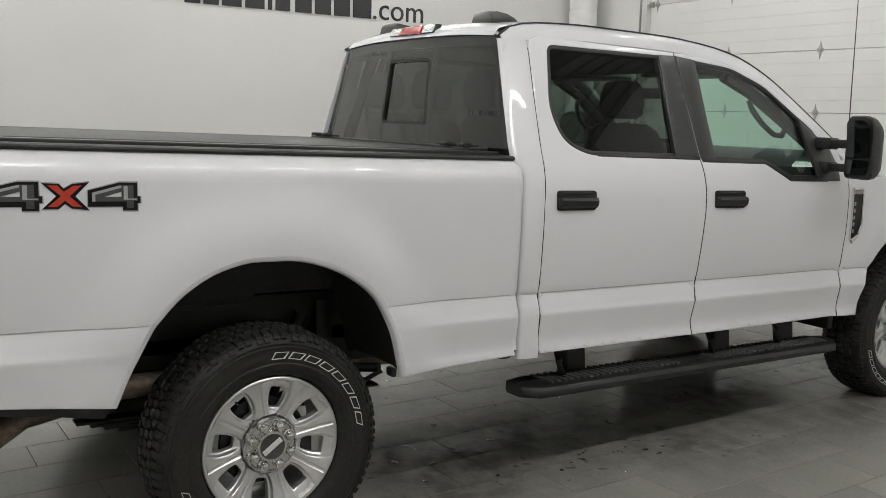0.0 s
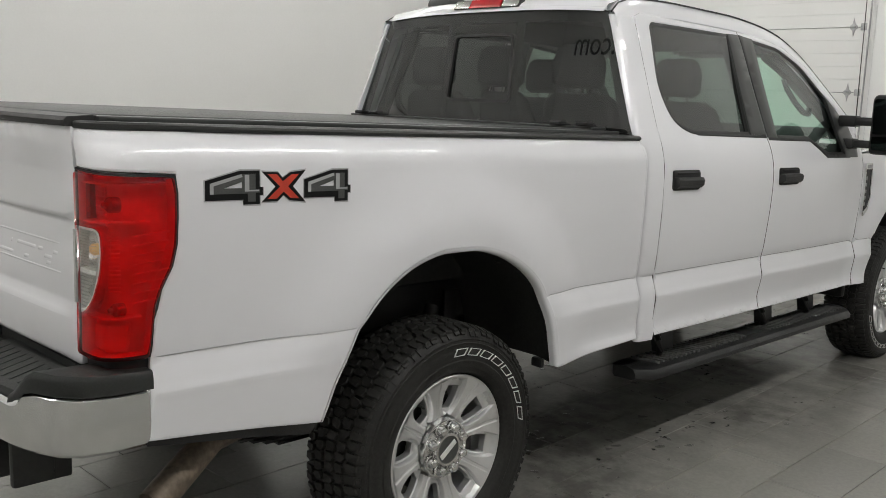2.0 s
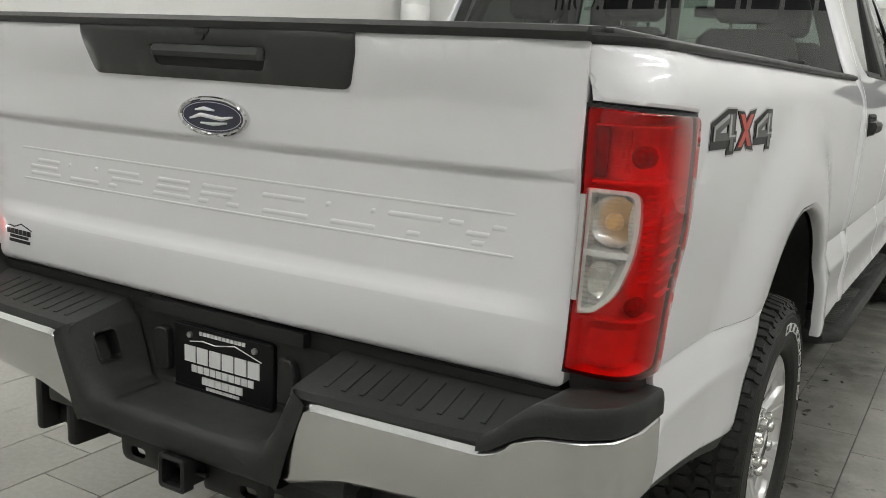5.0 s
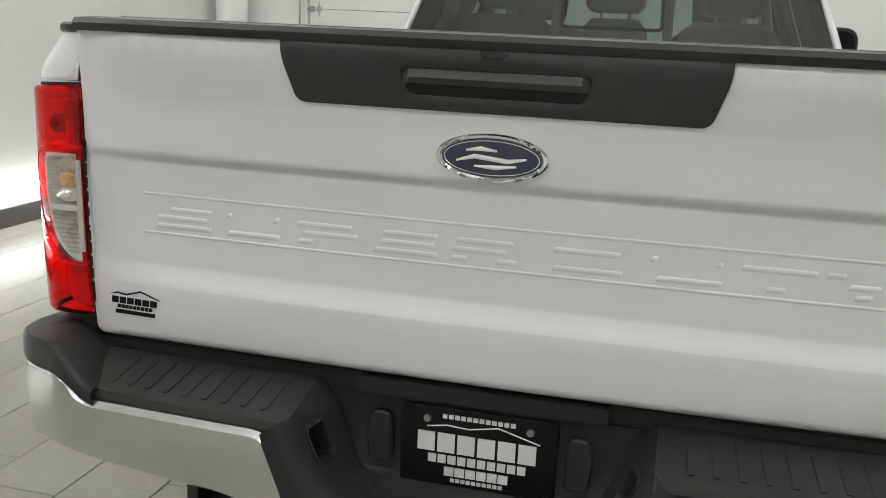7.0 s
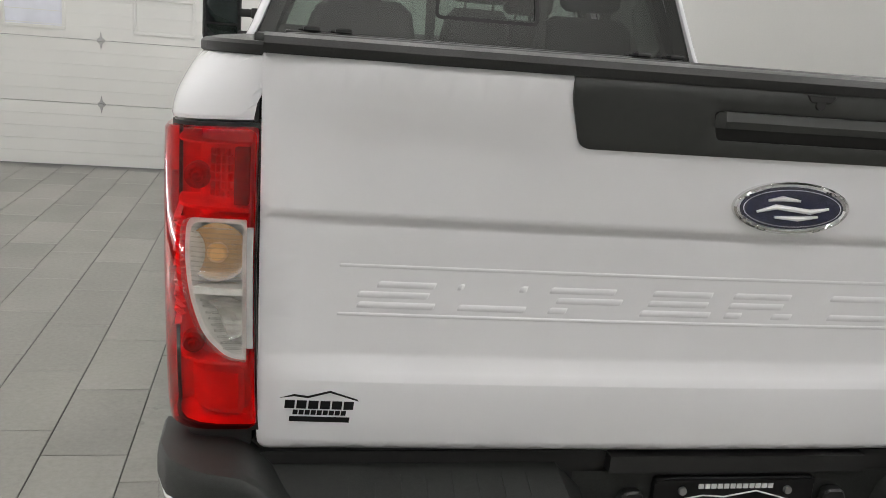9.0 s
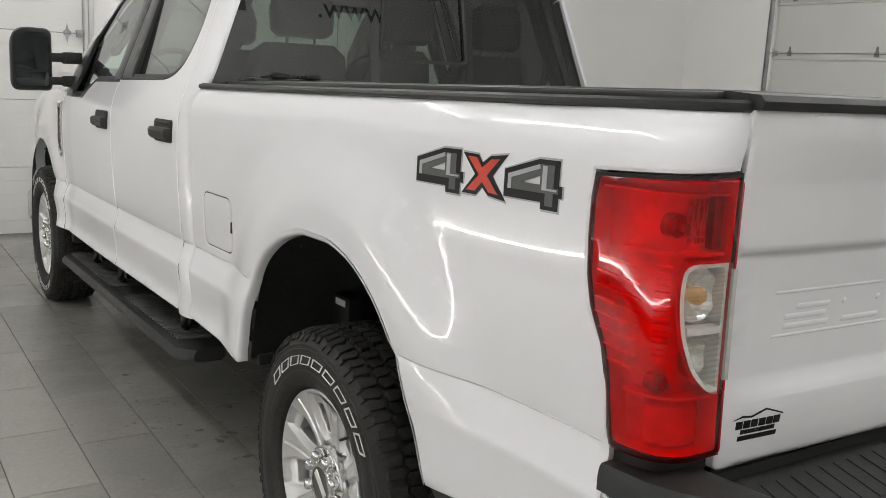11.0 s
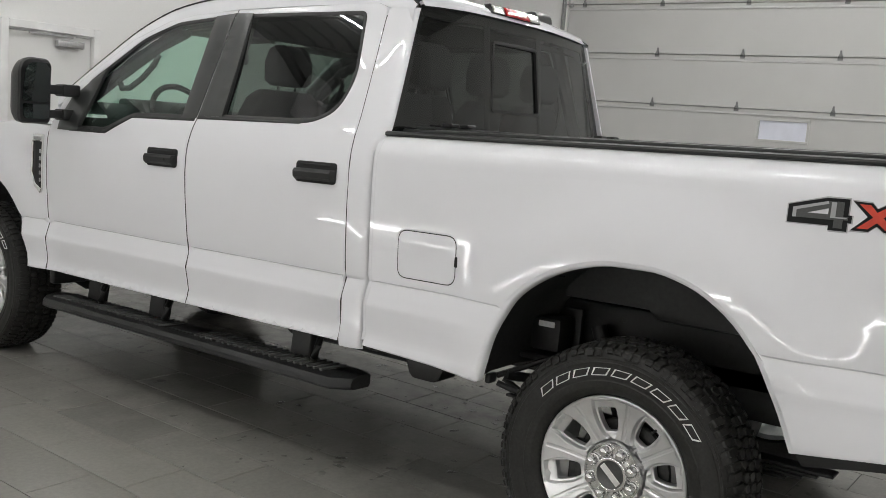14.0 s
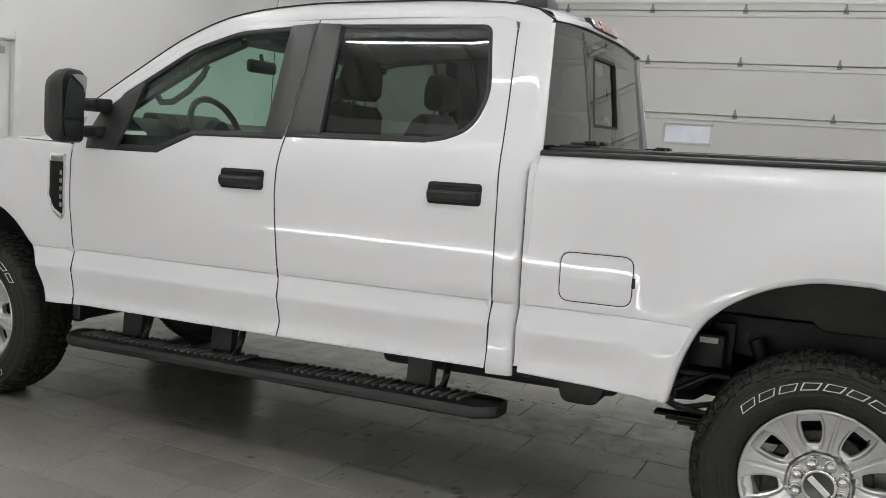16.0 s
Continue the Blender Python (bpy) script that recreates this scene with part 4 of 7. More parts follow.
def lamp_strip(u0, u1, z0, z1, depth, thick, slant=0.0):
    """A narrow bar inside the lamp, following its corner."""
    return panel([(u0, z0), (u1, z0 + slant), (u1, z1 + slant), (u0, z1)], at_depth(depth), (), 0.05, thick=thick, lip=0)


def reflector_bowl(c, r, focal):
    """A bright bowl that opens rearwards."""
    return lathe([(c[1] - (r * k / 6) ** 2 / (4 * focal), r * k / 6) for k in range(7)], 24, (c[0], 0, c[2]), "y")


for s in (1, -1):
    lamp = part("tail_lamp", mirrored(panel(LAMP, at_depth(0.044), (), 0.03, thick=0.02, lip=-0.040, edge=0.010), s), LAMPWELL, truck, "red and clear tail lamp")
    part("red_lens", mirrored(panel(round_poly(LENS, 0.012, 3), at_depth(-0.009), [CLEAR], 0.025, thick=0.012, lip=0.004), s), REDLENS, lamp, "red lens")
    part("clear_lens", mirrored(panel(CLEAR, at_depth(-0.010), (), 0.025, thick=0.01, lip=0.002), s), CLEARLENS, lamp, "clear lens")
    part("lamp_surround", mirrored(panel(LAMP, at_depth(0.002), [round_poly([(-1.034, 1.414)] + [(u - 0.0068, z) for u, z in LAMP_OUT[1:-1]] + [(-1.106, 0.956), (-1.324, 0.957), (-1.324, 1.3), (-1.324, 1.427)], 0.006, 2)], 0.05, thick=0.006, lip=0), s), JAMB, lamp)
    part("lens_bezel", mirrored(panel(CLEAR, at_depth(-0.001), [CLEARIN], 0.025, thick=0.055), s), REFLECTOR, lamp, "pale frame round the clear lens")
    part("lens_end", mirrored(lamp_strip(-1.3215, -1.3155, 1.09, 1.278, -0.0108, 0.012), s), LENSEND, lamp, "grey end face of the clear lens")
    # compartments behind the red lens
    for z0, z1, u1 in ((1.298, 1.303, -1.09), (1.054, 1.059, -1.12), (1.396, 1.399, -1.04)):
        part("lamp_shelf", mirrored(lamp_strip(-1.312, u1, z0, z1, 0.012, 0.032), s), LAMPWELL, lamp)
    part("inner_housing", mirrored(panel(round_poly([(-1.30, 0.962), (-1.16, 0.962), (-1.15, 1.045), (-1.30, 1.045)], 0.02, 3), at_depth(0.030), (), 0.04, thick=0.012, lip=0.008, edge=0.010), s), LAMPWELL, lamp)
    part("inner_housing", mirrored(panel(round_poly([(-1.312, 1.306), (-1.285, 1.306), (-1.285, 1.394), (-1.312, 1.394)], 0.004, 2), at_depth(0.02), (), 0.04, thick=0.02), s), LAMPGREY, lamp, "grey reflector seen through the red lens")
    for k in range(5):
        part("lens_facet", mirrored(lamp_strip(-1.278 + 0.012 * k, -1.2768 + 0.012 * k, 1.315, 1.388, 0.036, 0.008), s), LAMPWELL, lamp)
        part("lens_facet", mirrored(lamp_strip(-1.281, -1.225, 1.325 + 0.013 * k, 1.3262 + 0.013 * k, 0.036, 0.008), s), LAMPWELL, lamp)
    for c, r in (((0.931, -1.192, 1.345), 0.020), ((0.934, -1.186, 1.078), 0.017)):
        part("bulb", mirrored(join(lathe([(c[1], 0.0), (c[1], r * 0.7), (c[1] + 0.006, r), (c[1] + 0.03, r)], 18, (c[0], 0, c[2]), "y"),
                                   lathe([(c[1] - 0.012, 0.0), (c[1] - 0.01, r * 0.35), (c[1], r * 0.45)], 12, (c[0], 0, c[2]), "y")), s), BULBDARK, lamp, "dark bulb holder")
    for k in range(8):
        part("lens_rib", mirrored(lamp_strip(-1.145, -1.045, 1.095 + 0.0245 * k, 1.0975 + 0.0245 * k, 0.004, 0.010, 0.010), s), LAMPWELL, lamp)
    for k in range(15):
        part("lens_rib", mirrored(lamp_strip(-1.205, -1.178, 1.128 + 0.0108 * k, 1.1305 + 0.0108 * k, 0.004, 0.008), s), LAMPWELL, lamp)
    # two bowls with their bulbs behind the clear lens
    for zc, r, mat, label in ((1.232, 0.046, AMBER, "amber bulb"), (1.124, 0.036, CLEARLENS, "clear bulb")):
        xc = 0.898 if zc > 1.2 else 0.885
        part("reflector_bowl", mirrored(reflector_bowl((xc, -1.186, zc), r, 0.024), s), BOWL, lamp, "bright reflector bowl")
        part("bulb", mirrored(lathe([(-1.222, 0.0), (-1.22, 0.010), (-1.213, 0.0155), (-1.203, 0.016), (-1.188, 0.010)], 14, (xc, 0, zc), "y"), s), mat, lamp, label)
    part("lens_divider", mirrored(lamp_strip(-1.306, -1.235, 1.171, 1.182, -0.002, 0.05), s), REFLECTOR, lamp)
    for k in range(12):
        part("lens_flute", mirrored(lamp_strip(-1.305, -1.232, 1.190 + 0.0075 * k, 1.1915 + 0.0075 * k, -0.001, 0.003), s), FLUTE, lamp)
    for k in range(9):
        part("lens_flute", mirrored(lamp_strip(-1.305, -1.278 + 0.0042 * k, 1.084 + 0.0095 * k, 1.0872 + 0.0095 * k, -0.001, 0.004), s), FLUTE, lamp)
    part("lamp_base", mirrored(panel([(-1.10, 0.87), (-1.10, 0.949), (-1.318, 0.949), (-1.318, 0.87)], at_depth(0.016), (), 0.05, thick=0.03), s), JAMB, lamp, "black lamp foot")
    part("lamp_foot", mirrored(lathe([(0.90, 0.0), (0.905, 0.045), (0.93, 0.05)], 18, (0.88, -1.15, 0.0), "z"), s), JAMB, lamp)

# 4x4 decals
FOUR = [(0, 0.30), (0.62, 0.02), (0.98, 0.02), (0.98, 0.50), (1.04, 0.50), (1.04, 0.74), (0.98, 0.74), (0.98, 1.0), (0.68, 1.0), (0.68, 0.86), (0, 0.86)]
FOURIN = [(0.08, 0.38), (0.64, 0.12), (0.90, 0.12), (0.90, 0.56), (0.98, 0.56), (0.98, 0.66), (0.90, 0.66), (0.90, 0.92), (0.76, 0.92), (0.76, 0.68), (0.08, 0.68)]
FOURHOLE = [(0.32, 0.52), (0.66, 0.34), (0.66, 0.52)]
XOUT = [(0, 0.06), (0.36, 0.08), (0.46, 0.24), (0.64, 0.08), (1.0, 0.02), (0.70, 0.5), (1.0, 0.98), (0.62, 0.92), (0.48, 0.76), (0.34, 0.94), (0, 0.94), (0.30, 0.5)]
XIN = [(0.12, 0.13), (0.33, 0.14), (0.46, 0.35), (0.66, 0.15), (0.84, 0.13), (0.58, 0.5), (0.84, 0.87), (0.64, 0.85), (0.48, 0.65), (0.32, 0.86), (0.12, 0.86), (0.40, 0.5)]
for s in (1, -1):
    holder = None
    y_a, length, z_t, h = -0.945, 0.475, 1.432, 0.094

    def lay(poly, u0, w):
        # u runs to the right as one reads it, from either side of the truck
        return [((y_a + (u0 + p[0] * w) * length) if s > 0 else (y_a + length - (u0 + p[0] * w) * length), z_t - p[1] * h) for p in poly]

    for u0, w, kind in ((0.0, 0.355, 4), (0.365, 0.30, 0), (0.655, 0.335, 4)):
        o, i = (FOUR, FOURIN) if kind == 4 else (XOUT, XIN)
        rim = [(0.5 + (p[0] - 0.5) * 1.04, 0.5 + (p[1] - 0.5) * 1.09) for p in o]
        ob = part("decal_halo", mirrored(slab(lay(rim, u0, w), lambda u, v, d: bed_side(u, v, d - 0.0012), 0.001, [lay(FOURHOLE, u0, w)] if kind == 4 else [], step=0.08), s), DECALSILVER, truck if holder is None else holder, "black, grey and red 4x4 decal")
        if holder is None:
            holder = ob
        part("decal_outline", mirrored(slab(lay(o, u0, w), lambda u, v, d: bed_side(u, v, d - 0.0022), 0.002, [lay(FOURHOLE, u0, w)] if kind == 4 else [], step=0.08), s), DECALBLACK, holder)
        part("decal_fill", mirrored(slab(lay(i, u0, w), lambda u, v, d: bed_side(u, v, d - 0.0032), 0.002, [lay(FOURHOLE, u0, w)] if kind == 4 else [], step=0.08), s), DECALRED if kind == 0 else DECALGREY, holder)
        if kind == 4:
            edge1 = [(0.08, 0.38), (0.64, 0.12), (0.66, 0.2), (0.14, 0.45), (0.14, 0.68), (0.08, 0.68)]
            edge2 = [(0.70, 0.14), (0.78, 0.14), (0.78, 0.58), (0.96, 0.58), (0.96, 0.62), (0.70, 0.62)]
            part("decal_edge", mirrored(join(slab(lay(edge1, u0, w), lambda u, v, d: bed_side(u, v, d - 0.0042), 0.002, step=0.08), slab(lay(edge2, u0, w), lambda u, v, d: bed_side(u, v, d - 0.0042), 0.002, step=0.08)), s), DECALSILVER, holder)

# ---------------------------------------------------------------- the truck: cab
REARWIN = round_poly([(1.452, 2.042), (2.172, 2.052), (2.147, 1.572), (1.56, 1.572), (1.435, 1.625), (1.392, 1.76)], [0.03, 0.004, 0.004, 0.06, 0.07, 0.08], 5)
FRONTWIN = round_poly([(2.43, 2.045), (2.72, 2.025), (2.96, 1.948), (3.325, 1.715), (3.335, 1.475), (3.02, 1.475), (2.82, 1.56), (2.412, 1.562)], [0.004, 0.05, 0.06, 0.02, 0.01, 0.04, 0.04, 0.004], 4)
GAP_R = [(1.268, 0.676), (1.265, 0.95), (1.268, 1.35), (1.278, 1.5), (1.30, 1.75), (1.326, 2.03)]
GAP_M = [(2.268, 0.674), (2.262, 0.74), (2.29, 0.948), (2.316, 1.30), (2.314, 1.43), (2.308, 1.55), (2.302, 1.8), (2.292, 2.085)]
GAP_F = [(3.50, 0.674), (3.53, 0.93), (3.555, 1.15), (3.555, 1.44)]
G = 0.0034


def shift(pts, dy):
    return [(y + dy, z) for y, z in pts]


def grown(poly, d):
    """An outline pushed outwards by d (or inwards, if negative)."""
    n = len(poly)
    area = sum(a[0] * b[1] - b[0] * a[1] for a, b in zip(poly, poly[1:] + poly[:1]))
    sg = -1 if area > 0 else 1
    out = []
    for i in range(n):
        a, b, c = Vector(poly[i - 1]), Vector(poly[i]), Vector(poly[(i + 1) % n])
        t = (c - a)
        if t.length < 1e-9:
            t = (b - a)
        t.normalize()
        out.append((b.x - t.y * d * sg, b.y + t.x * d * sg))
    return out


rear_outline = shift(GAP_R, G) + [(1.345, 2.068), (1.40, 2.088)] + shift(GAP_M, -G)[::-1]
front_outline = shift(GAP_M, G) + [(2.60, 2.075), (2.80, 2.045), (3.05, 1.955), (3.40, 1.735), (3.52, 1.62), (3.552, 1.5)] + shift(GAP_F, -G)[::-1]
CAB_ROWS = CREASES + (1.545, 1.56, 1.52)
for s in (1, -1):
    rear = part("rear_door", mirrored(panel(rear_outline, cab_side, [grown(REARWIN, 0.012)], 0.06, CAB_ROWS, thick=0.022), s), PAINT, truck, "white rear door", smooth=16)
    frontd = part("front_door", mirrored(panel(front_outline, cab_side, [grown(FRONTWIN, 0.012)], 0.06, CAB_ROWS, thick=0.022), s), PAINT, truck, "white front door", smooth=16)
    sheet_normals(rear, cab_side, s)
    sheet_normals(frontd, cab_side, s)
    for door_ob, win, mat in ((rear, REARWIN, PRIVACY), (frontd, FRONTWIN, FRONTGLASS)):
        part("window_seal", mirrored(panel(grown(win, 0.013), lambda u, v, d: cab_side(u, v, d + 0.003), [grown(win, -0.008)], 0.06, thick=0.03), s), SEAL, door_ob, "black rubber window seal")
        part("window_glass", mirrored(panel(win, lambda u, v, d: cab_side(u, v, d + 0.016 + (1.8 - v) * 0.048), (), 0.08, thick=0.004, lip=0), s), mat, door_ob, "tinted window glass").visible_shadow = False
    # black applique on both sides of the middle pillar
    part("pillar_trim", mirrored(panel([(2.172, 2.066), (2.2885, 2.07), (2.2982, 1.8), (2.3048, 1.568), (2.136, 1.568)], lambda u, v, d: cab_side(u, v, d - 0.004), (), 0.06, thick=0.012), s), PILLAR, rear, "satin black pillar trim")
    part("pillar_trim", mirrored(panel([(2.2962, 2.07), (2.435, 2.06), (2.425, 1.556), (2.3128, 1.556), (2.3062, 1.8)], lambda u, v, d: cab_side(u, v, d - 0.004), (), 0.06, thick=0.012), s), PILLAR, frontd, "satin black pillar trim")
    part("belt_trim", mirrored(panel([(1.60, 1.566), (2.304, 1.568), (2.305, 1.552), (1.62, 1.556)], lambda u, v, d: cab_side(u, v, d - 0.003), (), 0.06, thick=0.01), s), SEAL, rear)
    part("belt_trim", mirrored(panel([(2.318, 1.56), (2.82, 1.558), (3.01, 1.474), (3.34, 1.474), (3.34, 1.452), (3.0, 1.452), (2.81, 1.54), (2.318, 1.542)], lambda u, v, d: cab_side(u, v, d - 0.003), (), 0.06, thick=0.01), s), SEAL, frontd)
    # mirror sail
    part("mirror_sail", mirrored(panel([(3.20, 1.79), (3.335, 1.705), (3.44, 1.63), (3.47, 1.55), (3.46, 1.455), (3.26, 1.455)], lambda u, v, d: cab_side(u, v, d - 0.006), (), 0.05, thick=0.02), s), PILLAR, frontd, "black mirror sail")
    # handles: a recessed cup under a broad grip
    for door_ob, ya in ((rear, 1.335), (frontd, 2.375)):
        yb = ya + 0.235
        cup = round_poly([(ya, 1.315), (yb, 1.315), (yb, 1.404), (ya, 1.404)], 0.018, 4)
        handle = part("door_handle", mirrored(panel(cup, lambda u, v, d: cab_side(u, v, d - 0.006), (), 0.03, thick=0.012, lip=0.004), s), JAMB, truck, "black door handle")
        grip = [[cab_side(y, z) + Vector((o, 0, 0)) for z, o in ((1.328, 0.004), (1.326, 0.017), (1.338, 0.030), (1.360, 0.033), (1.372, 0.026), (1.374, 0.004))]
                for y in (ya + 0.004, ya + 0.012, ya + 0.07, ya + 0.15, ya + 0.223, ya + 0.231)]
        for r in (grip[0], grip[-1]):
            for v in r:
                v.x -= 0.012
        part("grip", mirrored(lattice(grip, close_v=True, caps=True), s), PLASTIC, handle)
        part("grip_shadow_slot", mirrored(box((cab_half(ya, 1.39) + 0.001, ya + 0.03, 1.385), (cab_half(ya, 1.39) + 0.0085, yb - 0.03, 1.396), 0.003, 1), s), JAMB, handle)
        if s < 0 and door_ob is frontd:
            part("lock_barrel", mirrored(lathe([(0.0, 0.0), (0.0, 0.006), (-0.004, 0.007)], 10, (cab_half(ya, 1.36) + 0.034, ya + 0.06, 1.352), "x"), s), JAMB, handle)
    # dark strips just under the surface put the door joints' shade into colour
    def ribbon(line, w=0.0045):
        ys = [p[0] for p in line]
        zs = [p[1] for p in line]
        zz = [zs[0] + (zs[-1] - zs[0]) * k / 40 for k in range(41)]
        yy = [float(np.interp(z, zs, ys)) for z in zz]
        return lattice([[cab_side(y - w, z, 0.0028), cab_side(y + w, z, 0.0028)] for y, z in zip(yy, zz)])

    for line in (GAP_R, GAP_M, GAP_F):
        part("joint_rubber", mirrored(ribbon(line), s), SEAL, truck)
    # body-coloured strip added to fill the gap between cab and bed
    part("joint_rubber", mirrored(lattice([[Vector((bed_side(1.13, z).x - 0.012, 1.126, z)), Vector((bed_side(1.13, z).x - 0.012, 1.152, z))] for z in [0.70 + 0.02 * k for k in range(42)]]), s), PAINT, truck)
    # cab corner and pillar behind the rear door, turning on to the back of the cab
    prof = [(z, cab_half(1.2, z)) for z in (0.655, 0.69, 0.75, 0.865, 0.90, 0.94, 0.948, 0.956, 1.05, 1.25, 1.38, 1.46, 1.52, 1.6, 1.7, 1.8, 1.9, 2.0, 2.06)]
    rows = []
    for z, w in prof:
        lean = 0.0 if z < 1.5 else (z - 1.5) * 0.115
        yd = lerp_table([(p[1], p[0]) for p in GAP_R], z) - G
        back = 1.15 + lean - 0.042 * min(1.0, max(0.0, (z - 1.46) / 0.06))
        rows.append([(w - 0.03, yd, z), (w, yd, z), (w + 0.0005, yd - 0.012, z), (w - 0.001, (yd + back) / 2 + 0.02, z), (w - 0.004, back + 0.05, z), (w - 0.011, back + 0.024, z),
                     (w - 0.021, back + 0.012, z), (w - 0.029, back + 0.009, z), (w - 0.036, back + 0.012, z), (w - 0.04, back + 0.04, z)])
    part("cab_corner", mirrored(lattice(rows), s), PAINT, truck, "white cab corner pillar", smooth=50)
    part("sill", mirrored(join(box((0.60, 1.16, 0.668), (0.92, 3.52, 0.702), 0.012)), s), JAMB, truck)
    part("door_seam_backing", mirrored(lattice([[(cab_half(y, z) - 0.036, y, z) for z in (0.70, 0.95, 1.2, 1.4, 1.53)] for y in (1.2, 1.7, 2.2, 2.35, 2.9, 3.45, 3.62)]), s), JAMB, truck)
    # pillars behind the door frames
    for pth in ([(1.275, 1.5), (1.31, 1.8), (1.345, 2.06)], [(2.30, 1.5), (2.30, 1.8), (2.29, 2.07)], [(3.5, 1.53), (3.30, 1.78), (3.0, 1.96), (2.75, 2.04), (2.3, 2.07), (1.4, 2.075)]):
        part("inner_pillar", mirrored(tube([cab_side(y, z, 0.075) for y, z in pth], 0.035, 8), s), DASH, truck, "dark inner pillar")

# roof
rows = []
for k in range(13):
    u = -1 + 2 * k / 12
    row = []
    for y, zc, w, drop in ((1.165, 2.094, 0.69, 0.02), (1.192, 2.13, 0.695, 0.022), (1.25, 2.158, 0.70, 0.03), (1.42, 2.188, 0.70, 0.045), (1.8, 2.208, 0.70, 0.052), (2.2, 2.21, 0.70, 0.052), (2.55, 2.19, 0.695, 0.05), (2.75, 2.164, 0.69, 0.048), (2.88, 2.13, 0.685, 0.05)):
        row.append((u * w, y + (0.018 * (u * u) if y < 1.3 else -0.1 * u * u * (y > 2.5)), zc - drop * abs(u) ** 3.2))
    rows.append(row)
part("roof", lattice(rows), PAINT, truck, "white roof panel", smooth=60)
for s in (1, -1):
    # roof side rail with its dark ditch moulding
    rail = []
    for y, z in spline([(1.188, 2.064), (1.218, 2.088), (1.28, 2.114), (1.42, 2.136), (1.8, 2.154), (2.25, 2.154), (2.55, 2.136), (2.78, 2.10), (3.02, 2.008), (3.3, 1.83), (3.58, 1.64)], 30):
        w = cab_half(y, z - 0.03)
        ax = 0.0 if y < 2.7 else (y - 2.7)
        rail.append([(w - 0.05, y, z - 0.10), (w + 0.003, y - 0.004, z - 0.06), (w - 0.005, y, z - 0.02), (w - 0.02, y, z + 0.004), (w - 0.04, y + 0.004, z + 0.016), (w - 0.06, y + 0.008, z + 0.014), (w - 0.075, y + 0.01, z - 0.03)])
    part("roof_rail", mirrored(lattice(rail), s), PAINT, truck, "white roof rail and windscreen pillar", smooth=60)
    ditch = [Vector((cab_half(y, z - 0.03) - 0.033, y, z + 0.0165)) for y, z in spline([(1.18, 2.055), (1.205, 2.074), (1.29, 2.114), (1.42, 2.136), (1.8, 2.154), (2.25, 2.154), (2.55, 2.136), (2.78, 2.10), (3.02, 2.008), (3.3, 1.83), (3.56, 1.652)], 30)]
    part("roof_moulding", mirrored(tube(ditch, 0.004, 6), s), SEAL, truck, "dark roof moulding")
    fin = []
    for k, x in enumerate((0.366, 0.372, 0.40, 0.445, 0.49, 0.518, 0.524)):
        f = (0.55, 0.9, 1.0, 1.02, 1.0, 0.9, 0.55)[k]
        fin.append([(x, y, 2.155 + (z - 2.155) * f) for y, z in ((1.293, 2.155), (1.297, 2.19), (1.305, 2.206), (1.33, 2.214), (1.39, 2.207), (1.44, 2.188), (1.47, 2.155))])
    part("roof_fin", mirrored(lattice(fin, close_v=True, caps=True), s), PILLAR, truck, "low black roof fin", smooth=50)
# back of the cab: rear glass with a sliding middle pane
def back_glass(x, z, d=0.0):
    return Vector((x, 1.112 + (z - 1.5) * 0.115 + 0.025 * (x / 0.8) ** 2 + d, z))


GLASS = round_poly([(-0.90, 1.50), (0.90, 1.50), (0.90, 1.56), (0.738, 2.035), (0.695, 2.085), (0.3, 2.10), (-0.3, 2.10), (-0.695, 2.085), (-0.738, 2.035), (-0.90, 1.56)], [0.03, 0.03, 0.02, 0.04, 0.03, 0.05, 0.05, 0.03, 0.04, 0.02], 3)
SLIDER = round_poly([(-0.208, 1.672), (0.208, 1.672), (0.188, 1.985), (-0.188, 1.985)], 0.025, 4)
rg = part("rear_glass", panel(GLASS, back_glass, [SLIDER], 0.06, thick=0.006, lip=0), REARGLASS, truck, "dark tinted rear window with a sliding pane")
rg.visible_shadow = False
part("slider_frame", panel(grown(SLIDER, 0.008), lambda u, v, d: back_glass(u, v, d - 0.001), [grown(SLIDER, -0.006)], 0.05, thick=0.02, lip=0), SEAL, rg, "black frame of the sliding pane")
sp = part("slider_pane", panel(grown(SLIDER, -0.002), lambda u, v, d: back_glass(u, v, d + 0.012), (), 0.08, thick=0.005, lip=0), REARGLASS, rg)
sp.visible_shadow = False
part("glass_band", join(panel([(-0.215, 1.47), (-0.25, 1.47), (-0.25, 2.07), (-0.2, 2.07)], lambda u, v, d: back_glass(u, v, d + 0.008), (), 0.08, thick=0.004), panel([(0.215, 1.47), (0.25, 1.47), (0.25, 2.07), (0.2, 2.07)], lambda u, v, d: back_glass(u, v, d + 0.008), (), 0.08, thick=0.004)), SEAL, rg)
part("glass_frit", panel(grown(GLASS, -0.001), lambda u, v, d: back_glass(u, v, d + 0.0075), [grown(GLASS, -0.055)], 0.06, thick=0.003, lip=0), SEAL, rg, "black painted border of the glass")
part("cab_back", join(panel([(-0.9, 0.70), (0.9, 0.70), (0.9, 1.49), (-0.9, 1.49)], lambda u, v, d: Vector((u, 1.165 + d, v)), (), 0.2, thick=0.03),
                      panel([(-0.68, 2.078), (-0.3, 2.098), (0.3, 2.098), (0.68, 2.078), (0.68, 2.095), (0.3, 2.122), (-0.3, 2.122), (-0.68, 2.095)], lambda u, v, d: back_glass(u, v, d - 0.004), (), 0.1, thick=0.03)), PAINT, truck)
